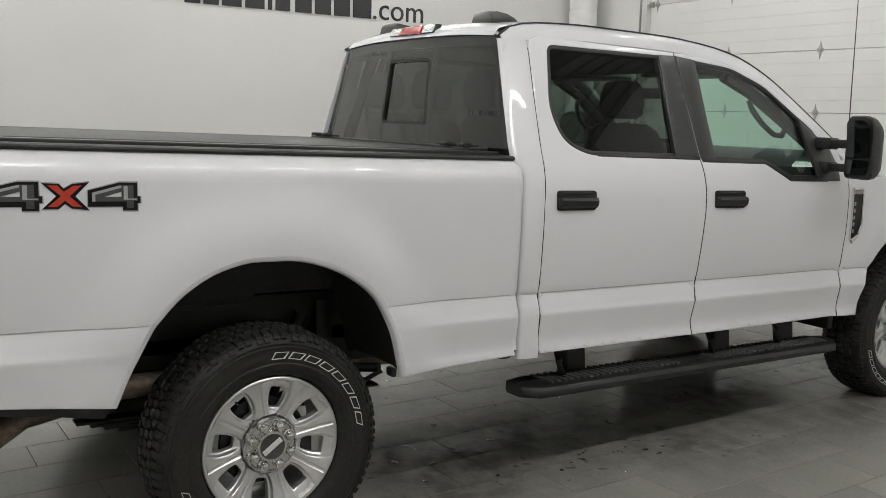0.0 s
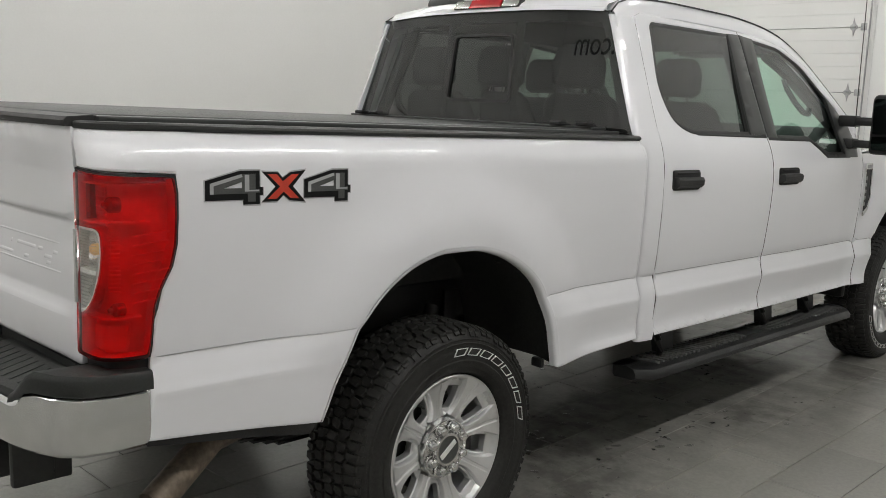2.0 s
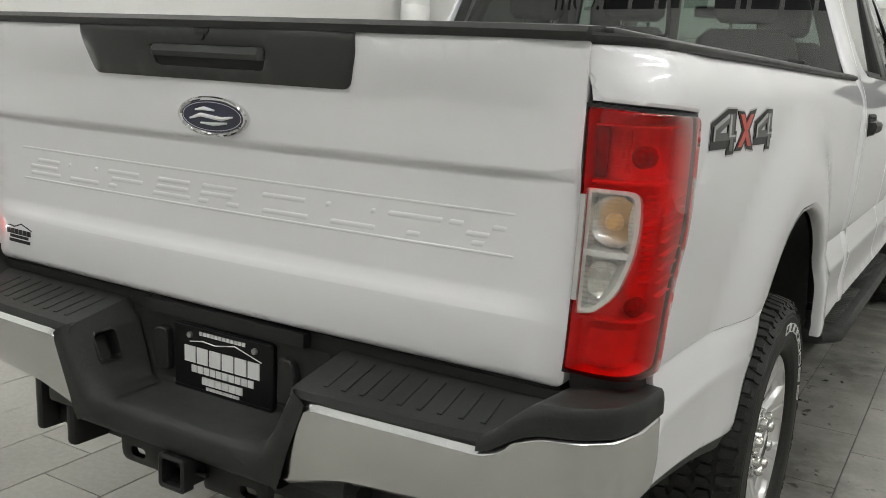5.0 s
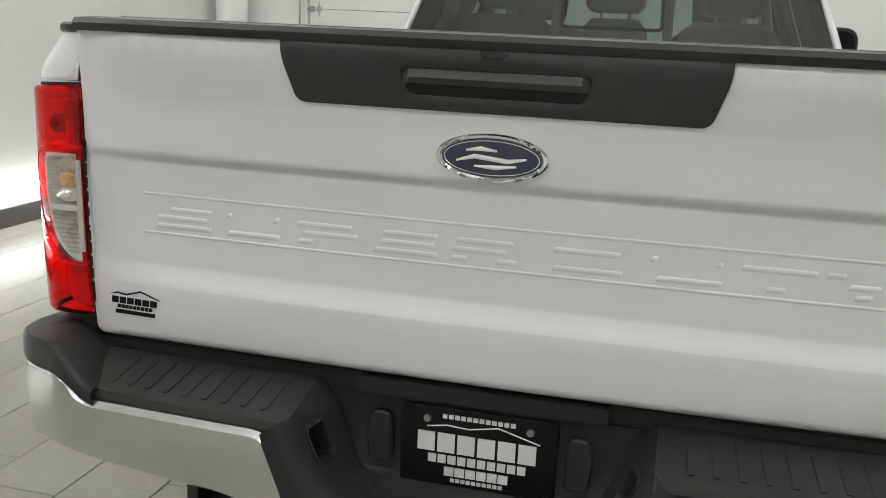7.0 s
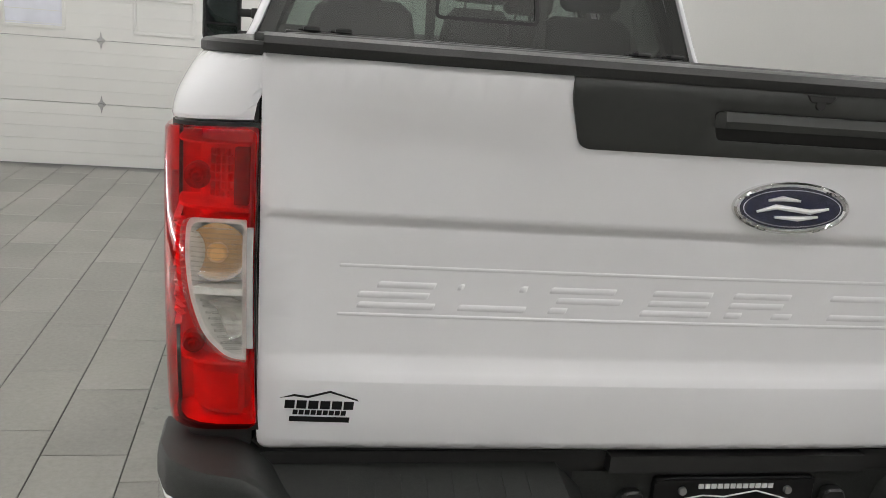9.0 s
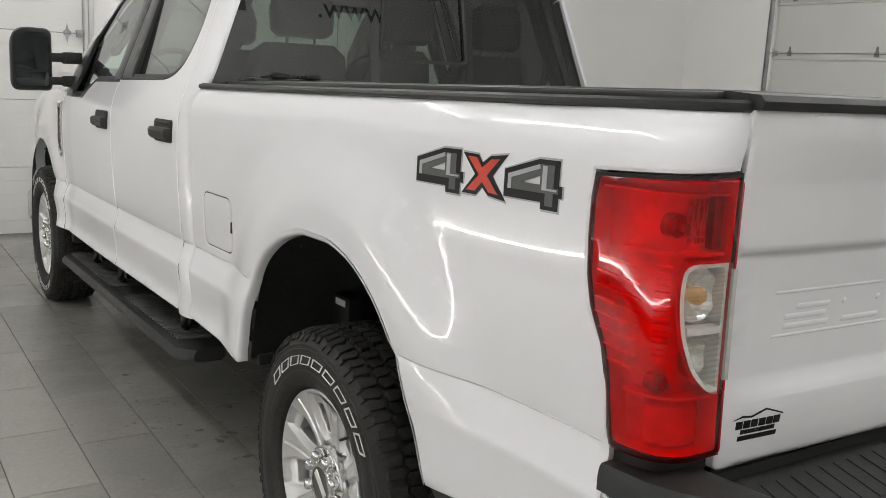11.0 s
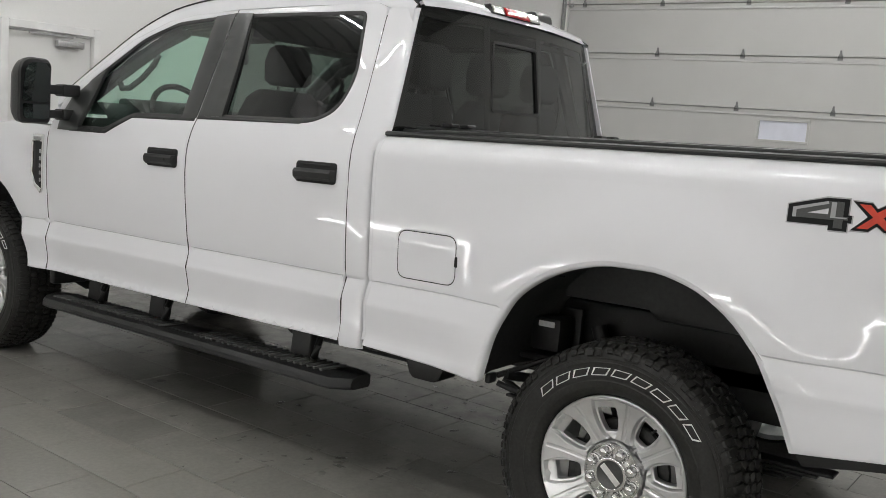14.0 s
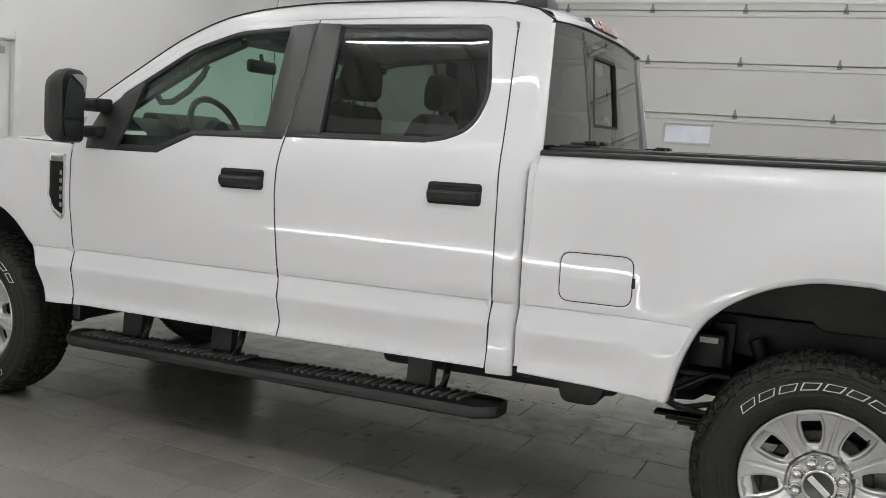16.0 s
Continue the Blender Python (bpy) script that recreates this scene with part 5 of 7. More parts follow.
# high brake lamp
hb = part("high_brake_lamp", panel(round_poly([(-0.215, 2.112), (0.215, 2.112), (0.212, 2.158), (-0.212, 2.158)], 0.01, 3), lambda u, v, d: Vector((u, 1.17 + (v - 2.113) * 0.55 + d + 0.02 * u * u, v)), (), 0.05, thick=0.03, lip=0.004), SEAL, truck, "red and clear high brake lamp")
part("red_lens", panel(round_poly([(-0.102, 2.114), (0.102, 2.114), (0.098, 2.156), (-0.098, 2.156)], 0.006, 2), lambda u, v, d: Vector((u, 1.160 + (v - 2.113) * 0.55 + d + 0.02 * u * u, v)), (), 0.05, thick=0.01), REDPLASTIC, hb)
for x in (-0.157, 0.157):
    for name, mat, dep in (("reflector", HUBCHROME, 1.166), ("clear_lens", CLEARLENS, 1.162)):
        part(name, panel(round_poly([(x - 0.050, 2.116), (x + 0.050, 2.116), (x + 0.049, 2.154), (x - 0.049, 2.154)], 0.006, 2), lambda u, v, d: Vector((u, dep + (v - 2.113) * 0.55 + d + 0.02 * u * u, v)), (), 0.05, thick=0.008), mat, hb)

# windscreen, bonnet, front wings, plain nose
ws = part("windscreen", lattice([[(u * (0.80 + 0.0 * k) * (1 - 0.10 * k / 6), 3.62 - 0.80 * k / 6 - 0.12 * u * u * (1), 1.56 + 0.57 * k / 6 - 0.02 * u * u) for u in [-1 + 2 * j / 10 for j in range(11)]] for k in range(7)]), FRONTGLASS, truck, "green tinted windscreen")
ws.visible_shadow = False
rows = []
for k in range(9):
    u = -1 + 2 * k / 8
    rows.append([(u * w, y, z - 0.05 * abs(u) ** 3) for y, z, w in ((3.46, 1.49, 0.86), (3.62, 1.525, 0.87), (4.0, 1.535, 0.86), (4.5, 1.50, 0.84), (4.82, 1.45, 0.82), (4.93, 1.38, 0.80))])
part("bonnet", lattice(rows), PAINT, truck, "white bonnet", smooth=60)
wing_outline = shift(GAP_F, G) + [(3.557, 1.47), (4.0, 1.485), (4.6, 1.44), (4.92, 1.36), (4.93, 0.74), (4.84, 0.70)] + [(BASE + 0.03 + y, z) for y, z in ARCH[::-1]]
for s in (1, -1):
    wing = part("front_wing", mirrored(panel(wing_outline, cab_side, (), 0.06, CREASES, thick=0.022), s), PAINT, truck, "white front wing", smooth=16)
    sheet_normals(wing, cab_side, s)
    lipf = [(BASE + 0.03 + y, z) for y, z in ARCH]
    part("arch_lip", mirrored(lattice([[cab_side(y, z) for y, z in lipf], [cab_side(y, z, 0.06) for y, z in lipf]]), s), PAINT, wing)
    # side vent badge
    V = [(3.585, 1.42), (3.70, 1.42), (3.70, 1.21), (3.66, 1.13), (3.60, 1.09), (3.585, 1.12)]
    vent = part("side_vent", mirrored(panel(round_poly(V, 0.008, 2), lambda u, v, d: cab_side(u, v, d - 0.012), [round_poly([(3.594, 1.38), (3.688, 1.38), (3.688, 1.213), (3.652, 1.148), (3.594, 1.118)], 0.006, 2)], 0.04, thick=0.014, lip=0.004), s), CHROME, truck, "chrome side vent with a dark insert")
    part("vent_insert", mirrored(panel([(3.59, 1.384), (3.692, 1.384), (3.692, 1.21), (3.654, 1.144), (3.59, 1.112)], lambda u, v, d: cab_side(u, v, d - 0.004), (), 0.05, thick=0.006), s), DECALBLACK, vent)
    for bar in [box((cab_half(3.6, z) + 0.004, 3.603, z), (cab_half(3.6, z) + 0.009, 3.619, z + 0.022), 0.003, 1) for z in (1.155, 1.195, 1.235, 1.275, 1.315)] + [box((cab_half(3.6, 1.39) + 0.01, 3.60, 1.388), (cab_half(3.6, 1.39) + 0.0145, 3.675, 1.408), 0.002, 1)]:
        part("badge_bar", mirrored(bar, s), GALV, vent)
part("nose", join(box((-0.80, 4.86, 0.80), (0.80, 4.95, 1.36), 0.04)), PAINT, truck, "plain white nose")
part("front_bumper", box((-0.97, 4.80, 0.52), (0.97, 5.03, 0.76), 0.05, 3), BUMPERCHROME, truck)
part("antenna", join(tube([(0.85, 3.70, 1.48), (0.85, 3.685, 1.9), (0.85, 3.67, 2.50)], [0.004, 0.003, 0.0022], 6), lathe([(1.46, 0.0), (1.46, 0.02), (1.5, 0.012), (1.52, 0.006)], 10, (0.85, 3.70, 0), "z")), SEAL, truck, "thin black aerial")
part("inner_wing", join(box((-0.6, 3.6, 0.6), (0.6, 4.8, 1.35))), FRAME, truck)

# towing mirrors
for s in (1, -1):
    turned, out, ahead = (0.45, 0.0, 0.0) if s > 0 else (0.4, -0.02, 0.07)  # turned towards the driver; pulled out; set forwards

    def ring(y, w0, w1, z0, z1, r):
        return [(p[0] + out, y + ahead - (p[0] - 1.18) * turned, p[1]) for p in round_poly([(w0, z0), (w1, z0), (w1, z1), (w0, z1)], [r * 0.7, r, r * 2.1, r], 5)]

    def tipped(bm, side, slope):
        for v in bm.verts:
            v.co.y -= (v.co.z - 1.695) * slope + (v.co.x - 1.18) * turned
            v.co.x += out
            v.co.y += ahead
        return mirrored(bm, side)

    shell = [ring(3.27, 1.085, 1.296, 1.488, 1.812, 0.04), ring(3.285, 1.078, 1.304, 1.48, 1.82, 0.045), ring(3.34, 1.08, 1.30, 1.485, 1.815, 0.05), ring(3.39, 1.095, 1.28, 1.505, 1.79, 0.055), ring(3.41, 1.11, 1.24, 1.55, 1.74, 0.05)]
    mir = part("door_mirror", mirrored(lattice(shell, close_v=True, caps=True), s), PLASTIC, truck, "large black towing mirror")
    part("mirror_glass", tipped(prism(round_poly([(1.10, 1.595), (1.282, 1.595), (1.28, 1.795), (1.10, 1.795)], [0.01, 0.01, 0.075, 0.03], 4), "y", 3.255, 3.261), s, 0.12), TINTMIRROR, mir, "tinted mirror glass", smooth=0)
    part("spotter_glass", tipped(prism(round_poly([(1.10, 1.505), (1.275, 1.505), (1.282, 1.582), (1.10, 1.582)], [0.02, 0.03, 0.01, 0.01], 3), "y", 3.263, 3.269), s, 0.0), TINTMIRROR, mir, smooth=0)
    for z, w in ((1.665, 0.032), (1.535, 0.03)):
        part("mirror_arm", mirrored(join(box((0.90, 3.29 + ahead, z - w), (1.0, 3.385 + ahead, z + w), 0.01), box((0.97, 3.30 + ahead, z - w + 0.008), (1.095 + out, 3.375 + ahead, z + w - 0.008), 0.008)), s), PLASTIC, mir, "black telescoping arm")

# ---------------------------------------------------------------- rear bumper
def bumper_y(x):
    """The bumper's rear face, seen from above."""
    x = abs(x)
    return lerp_table([(0, -1.405), (0.35, -1.402), (0.6, -1.39), (0.78, -1.365), (0.88, -1.335), (0.93, -1.29), (0.96, -1.22), (0.968, -1.16)], x)


def bumper_path(t):
    """t from 0 at the inner end of the chrome to 1 at the wheel side."""
    pts = [(0.26, -1.404), (0.45, -1.398), (0.6, -1.39), (0.74, -1.383), (0.83, -1.368), (0.916, -1.335), (0.964, -1.287), (0.984, -1.21), (0.986, -1.12), (0.986, -1.105)]
    cum = [0.0]
    for a, b in zip(pts, pts[1:]):
        cum.append(cum[-1] + math.dist(a, b))
    d = t * cum[-1]
    return Vector((float(np.interp(d, cum, [p[0] for p in pts])), float(np.interp(d, cum, [p[1] for p in pts])), 0))


BLEN = 1.007


def chrome_surf(u, z, d=0.0):
    """u: metres along the bumper from its inner end."""
    p = bumper_path(max(0.0, min(1.0, u / BLEN)))
    q = bumper_path(max(0.0, min(1.0, u / BLEN + 0.01)))
    o = bumper_path(max(0.0, min(1.0, u / BLEN - 0.01)))
    t = (q - o).normalized()
    n = Vector((t.y, -t.x, 0))
    if n.y > 0 and n.x < 0.2:
        n = -n
    tuck = 0.10 * max(0.0, 0.78 - z) ** 1.2 * 2.2 + 0.03 * max(0.0, z - 0.80) 
    return Vector((p.x, p.y, z)) - n * (d + tuck)


HOLE = (1.08, 1.86, 2.20, 2.56)


def bay_point(bay, a, b):
    """Point of the bay's side, a down and b inwards, in cells."""
    i, j = min(len(bay) - 2, int(a)), min(2, int(b))
    p = [Vector(bay[i + m][j + n]) for m in (0, 1) for n in (0, 1)]
    return p[0].lerp(p[1], b - j).lerp(p[2].lerp(p[3], b - j), a - i)


def holed_side(bay):
    bm = bmesh.new()
    aa = [0, 0.5, 1.0, HOLE[0], HOLE[1], 2.0, 2.5, 3.0, 3.5, 4.0, 4.5, 5.0]
    bb = [0, 0.5, 1.0, 1.5, 2.0, HOLE[2], HOLE[3], 3.0]
    vs = [[bm.verts.new(bay_point(bay, a, b)) for b in bb] for a in aa]
    for i in range(len(aa) - 1):
        for j in range(7):
            if (i, j) != (3, 5):
                bm.faces.new((vs[i][j], vs[i + 1][j], vs[i + 1][j + 1], vs[i][j + 1]))
    return bm


def socket_box(bay):
    """Rim round the hole and a square box behind it."""
    bm = bmesh.new()
    a0, a1, b0, b1 = HOLE
    cs = [bay_point(bay, a, b) for a, b in ((a0, b0), (a1, b0), (a1, b1), (a0, b1))]
    mid = sum(cs, Vector()) / 4
    n = (cs[1] - cs[0]).cross(cs[3] - cs[0]).normalized()
    n = n if n.x < 0 else -n
    loops = []
    for grow, lift in ((1.14, -0.002), (1.12, 0.004), (1.0, 0.005), (0.93, 0.001), (0.84, -0.045)):
        ring = []
        for k in range(4):
            c, o, q = cs[k], cs[k - 1], cs[(k + 1) % 4]
            for m in range(4):
                f = m / 3
                u = c.lerp(o, 0.16).lerp(c, f).lerp(c.lerp(q, 0.16), f) if m else c.lerp(o, 0.16)
                ring.append(bm.verts.new(mid + (u - mid) * grow + n * lift))
        loops.append(ring)
    for r, q in zip(loops, loops[1:]):
        for k in range(16):
            bm.faces.new((r[k], r[(k + 1) % 16], q[(k + 1) % 16], q[k]))
    bm.faces.new(loops[-1])
    return bm


CHR = round_poly([(0.108, 0.828), (0.03, 0.628), (0.10, 0.645), (0.22, 0.676), (0.50, 0.695), (0.66, 0.706), (0.82, 0.712), (BLEN, 0.715), (BLEN, 0.873), (0.655, 0.876), (0.595, 0.862), (0.575, 0.838), (0.54, 0.828)],
                 [0.045, 0.008, 0.02, 0.03, 0.02, 0.02, 0.02, 0.03, 0.008, 0.012, 0.02, 0.015, 0.02], 4)
bumper = part("rear_bumper", join(box((-0.85, -1.33, 0.72), (-0.34, -1.2, 0.83), 0.01), box((0.34, -1.33, 0.72), (0.85, -1.2, 0.83), 0.01), box((-0.45, -1.37, 0.63), (0.45, -1.24, 0.68), 0.01)), STEPPAD, truck, "chrome and black step bumper")
for s in (1, -1):
    ch = part("bumper_chrome", mirrored(panel(CHR, chrome_surf, (), 0.035, (0.8, 0.82), thick=0.03, lip=0.011, edge=0.011), s), BUMPERCHROME, bumper, "satin chrome bumper end")
    # raised corner pad
    rows = []
    for k in range(17):
        u = 0.53 + (BLEN - 0.53) * k / 16
        zl = float(np.interp(u, [0.53, 0.575, 0.6, 0.655, BLEN], [0.828, 0.84, 0.864, 0.878, 0.875])) - 0.004
        zt = float(np.interp(u, [0.53, 0.55, 0.58, 0.61, 0.65, 0.8, BLEN], [0.848, 0.856, 0.882, 0.912, 0.926, 0.926, 0.918]))
        p = bumper_path(u / BLEN)
        c0 = Vector((min(0.895, p.x + 0.025), -1.19, 0)) if p.y < -1.19 else Vector((0.865, p.y, 0))
        d = c0 - p
        row = [(p.x, p.y, zl), (p.x, p.y, zt - 0.02)]
        for f, dz in ((0.02, 0.006), (0.06, -0.001), (0.2, -0.002), (0.7, -0.004), (1.0, -0.006)):
            row.append((p.x + d.x * f, p.y + d.y * f, zt - dz))
        row.append((p.x + d.x, p.y + d.y, 0.84))
        rows.append(row)
    part("corner_pad", mirrored(lattice(rows), s), STEPPAD, bumper, "black corner pad", smooth=45)
    # step top with shallow ribs
    top = []
    for k in range(25):
        x = 0.33 + 0.50 * k / 24
        yb = bumper_y(x)
        top.append([(x, yb + 0.016, 0.815), (x, yb + 0.011, 0.832), (x, yb + 0.018, 0.846), (x, yb + 0.036, 0.852), (x, -1.27, 0.885 - 0.033 * 0.053 / (-1.253 - yb)), (x, -1.217, 0.885), (x, -1.2155, 0.80)])
    part("step_pad", mirrored(lattice(top), s), STEPPAD, bumper, "ribbed black step pad", smooth=40)
    for k in range(9):
        x = 0.385 + 0.042 * k
        rib = prism([(x, bumper_y(x) + 0.045), (x + 0.010, bumper_y(x) + 0.045), (x + 0.004, -1.245), (x - 0.006, -1.245)], "z", 0.0, 1.0)
        for v in rib.verts:
            v.co.z = 0.852 + 0.033 * (v.co.y - bumper_y(x) - 0.036) / (-1.253 - bumper_y(x)) + (0.002 if v.co.z > 0.5 else -0.006)
        part("pad_rib", mirrored(rib, s), STEPPAD, bumper, smooth=0)
    # sloping side of the number plate bay with its socket
    bay = [[(0.375, -1.401, 0.826), (0.345, -1.398, 0.846), (0.33, -1.366, 0.852), (0.33, -1.217, 0.885)],
           [(0.370, -1.403, 0.805), (0.332, -1.402, 0.812), (0.318, -1.375, 0.825), (0.285, -1.225, 0.84)],
           [(0.342, -1.403, 0.735), (0.294, -1.402, 0.738), (0.280, -1.375, 0.742), (0.252, -1.23, 0.755)],
           [(0.322, -1.402, 0.680), (0.270, -1.402, 0.690), (0.254, -1.375, 0.708), (0.235, -1.235, 0.716)],
           [(0.312, -1.401, 0.645), (0.240, -1.402, 0.674), (0.218, -1.385, 0.7010), (0.205, -1.24, 0.708)],
           [(0.302, -1.400, 0.626), (0.190, -1.4015, 0.672), (0.19, -1.385, 0.6995), (0.19, -1.24, 0.706)]]
    part("bay_side", mirrored(holed_side(bay), s), STEPPAD, bumper, smooth=75)
    part("socket", mirrored(socket_box(bay), s), PLASTIC, bumper, "open square black socket", smooth=30)
    part("bumper_bracket", mirrored(join(box((0.415, -1.325, 0.50), (0.45, -1.20, 0.70), 0.012), box((0.44, -1.27, 0.52), (0.55, -1.24, 0.70), 0.006)), s), FRAME, bumper)
    part("bumper_bracket", mirrored(box((0.545, -1.32, 0.51), (0.575, -1.20, 0.70), 0.01), s), FRAME, bumper)
    part("bay_cover", mirrored(prism(round_poly([(0.168, 0.735), (0.215, 0.735), (0.222, 0.80), (0.21, 0.84), (0.172, 0.84)], 0.012, 3), "y", -1.245, -1.222, 0.004, 1), s), PLASTIC, bumper)
part("plate_bay", join(lattice([[(x, -1.226, 0.872), (x, -1.222, 0.83), (x, -1.222, 0.715), (x, -1.235, 0.7035), (x, -1.30, 0.700), (x, -1.375, 0.697), (x, -1.392, 0.690), (x, -1.3985, 0.675), (x, -1.3995, 0.64), (x, -1.394, 0.627), (x, -1.38, 0.621), (x, -1.30, 0.621)] for x in (-0.30, -0.22, -0.19, 0.19, 0.22, 0.30)])), STEPPAD, bumper, "black number plate bay", smooth=50)
part("bumper_backing", box((-0.84, -1.214, 0.70), (0.84, -1.20, 0.905)), JAMB, bumper)
part("top_slot", box((-0.24, -1.24, 0.874), (0.24, -1.185, 0.905)), JAMB, bumper)
plate = part("number_plate", join(prism(round_poly([(-0.153, 0.702), (0.153, 0.702), (0.153, 0.862), (-0.153, 0.862)], 0.01, 3), "y", -1.236, -1.2225, 0.002, 1),
                                  box((-0.15, -1.239, 0.705), (0.15, -1.236, 0.712)), box((-0.15, -1.239, 0.852), (0.15, -1.236, 0.859))), DECALBLACK, truck, "black dealer plate with white bars for writing")
bars = [(-0.07 + 0.012 * k, -0.061 + 0.012 * k, 0.842, 0.851) for k in range(12)]
bars += [(-0.118 + 0.0395 * k, -0.084 + 0.0395 * k, 0.772, 0.811) for k in range(6)]
bars += [(-0.096 + 0.0195 * k, -0.080 + 0.0195 * k, 0.749, 0.766) for k in range(10)]
bars += [(-0.063 + 0.0213 * k, -0.044 + 0.0213 * k, 0.724, 0.742) for k in range(6)] + [(-0.05 + 0.0105 * k, -0.042 + 0.0105 * k, 0.711, 0.719) for k in range(10)]
for a, b, c, d in bars:
    part("plate_bar", box((a, -1.2385, c), (b, -1.2355, d)), DECALWHITE, plate, smooth=0)
part("plate_line", tube([(-0.10, -1.238, 0.822), (-0.06, -1.238, 0.829), (-0.02, -1.238, 0.826), (0.04, -1.238, 0.837), (0.12, -1.238, 0.815)], 0.0015, 5), DECALWHITE, plate)
for x in (-0.10, 0.10):
    part("plate_screw", lathe([(-1.242, 0.0), (-1.242, 0.007), (-1.236, 0.008)], 10, (x, 0, 0.838), "y"), GALV, plate)
# tow hitch
hitch = part("tow_hitch", join(box((-0.55, -1.22, 0.50), (0.55, -1.14, 0.60), 0.008), box((-0.075, -1.33, 0.53), (-0.05, -1.15, 0.625), 0.006), box((0.05, -1.33, 0.53), (0.075, -1.15, 0.625), 0.006)), FRAME, truck, "black tow hitch receiver", rake=True)
def square(half, r):
    return round_poly([(0.012 - half, 0.582 - half), (0.012 + half, 0.582 - half), (0.012 + half, 0.582 + half), (0.012 - half, 0.582 + half)], r, 3)


part("receiver_tube", panel(square(0.034, 0.008), lambda u, v, d: Vector((u, -1.395 + d, v)), [square(0.0265, 0.005)], 0.05, thick=0.25, lip=0.002), FRAME, hitch)
part("receiver_collar", panel(square(0.040, 0.010), lambda u, v, d: Vector((u, -1.408 + d, v)), [square(0.0285, 0.006)], 0.05, thick=0.03, lip=0.003), FRAME, hitch)
part("hitch_pin", tube([(-0.055, -1.36, 0.578), (0.075, -1.36, 0.578)], 0.006, 8), FRAME, hitch)
for s in (1, -1):
    part("chain_loop", panel(round_poly([(s * 0.04, 0.530), (s * 0.226, 0.530), (s * 0.232, 0.618), (s * 0.04, 0.622)][::s], [0.01, 0.022, 0.02, 0.01][::s], 3), lambda u, v, d: Vector((u, -1.338 + d, v)), [round_poly([(s * 0.148, 0.545), (s * 0.196, 0.545), (s * 0.196, 0.569), (s * 0.148, 0.569)][::s], 0.011, 3)], 0.05, thick=0.022), FRAME, hitch)

# ---------------------------------------------------------------- side steps
for s in (1, -1):
    board = [[(p[0], y, p[1]) for p in [(0.80 + i, 0.470), (0.80 + i, 0.508), (0.815 + i, 0.515), (0.95 - o, 0.518), (0.985 - o, 0.510), (1.0 - o, 0.492), (1.0 - o, 0.472), (0.98 - o, 0.460), (0.84, 0.458)]]
             for y, i, o in ((1.22, 0.03, 0.05), (1.235, 0.015, 0.03), (1.30, 0.0, -0.015), (2.0, 0, -0.015), (2.8, 0, -0.015), (3.50, 0.0, -0.015), (3.57, 0.015, 0.03), (3.585, 0.03, 0.05))]
    step = part("side_step", mirrored(lattice(board, close_v=True, caps=True), s), PLASTIC, truck, "black side step with ribbed tread")
    ys = [1.36 + 0.040 * k for k in range(22)] + [2.48 + 0.040 * k for k in range(25)]
    for y in ys:
        bm = prism([(0.832, y), (0.968, y + 0.018), (0.968, y + 0.031), (0.832, y + 0.013)], "z", 0.514, 0.527)
        part("tread_rib", mirrored(bm, s), TREADPAD, step, smooth=0)
    part("tread_plate", mirrored(prism(round_poly([(0.84, 2.26), (0.95, 2.26), (0.95, 2.45), (0.84, 2.45)], 0.01, 2), "z", 0.516, 0.521), s), PILLAR, step)
    for y in (1.62, 2.68, 3.24):
        br = join(prism(round_poly([(0.66, 0.69), (0.85, 0.69), (0.865, 0.53), (0.855, 0.475), (0.82, 0.475), (0.80, 0.62)], 0.012, 2), "y", y - 0.06, y + 0.06, 0.005, 1),
                  tube([(0.80, y - 0.11, 0.69), (0.86, y - 0.135, 0.66), (0.905, y - 0.15, 0.60), (0.91, y - 0.14, 0.55), (0.88, y - 0.10, 0.515)], 0.017, 8))
        part("step_bracket", mirrored(br, s), FRAME, step, "black bracket")
    for y in (1.5, 2.0, 2.5, 3.0, 3.4):
        part("step_foot", mirrored(box((0.94, y, 0.448), (0.97, y + 0.03, 0.464), 0.003, 1), s), PLASTIC, step)

# ---------------------------------------------------------------- wheels
R = 0.447


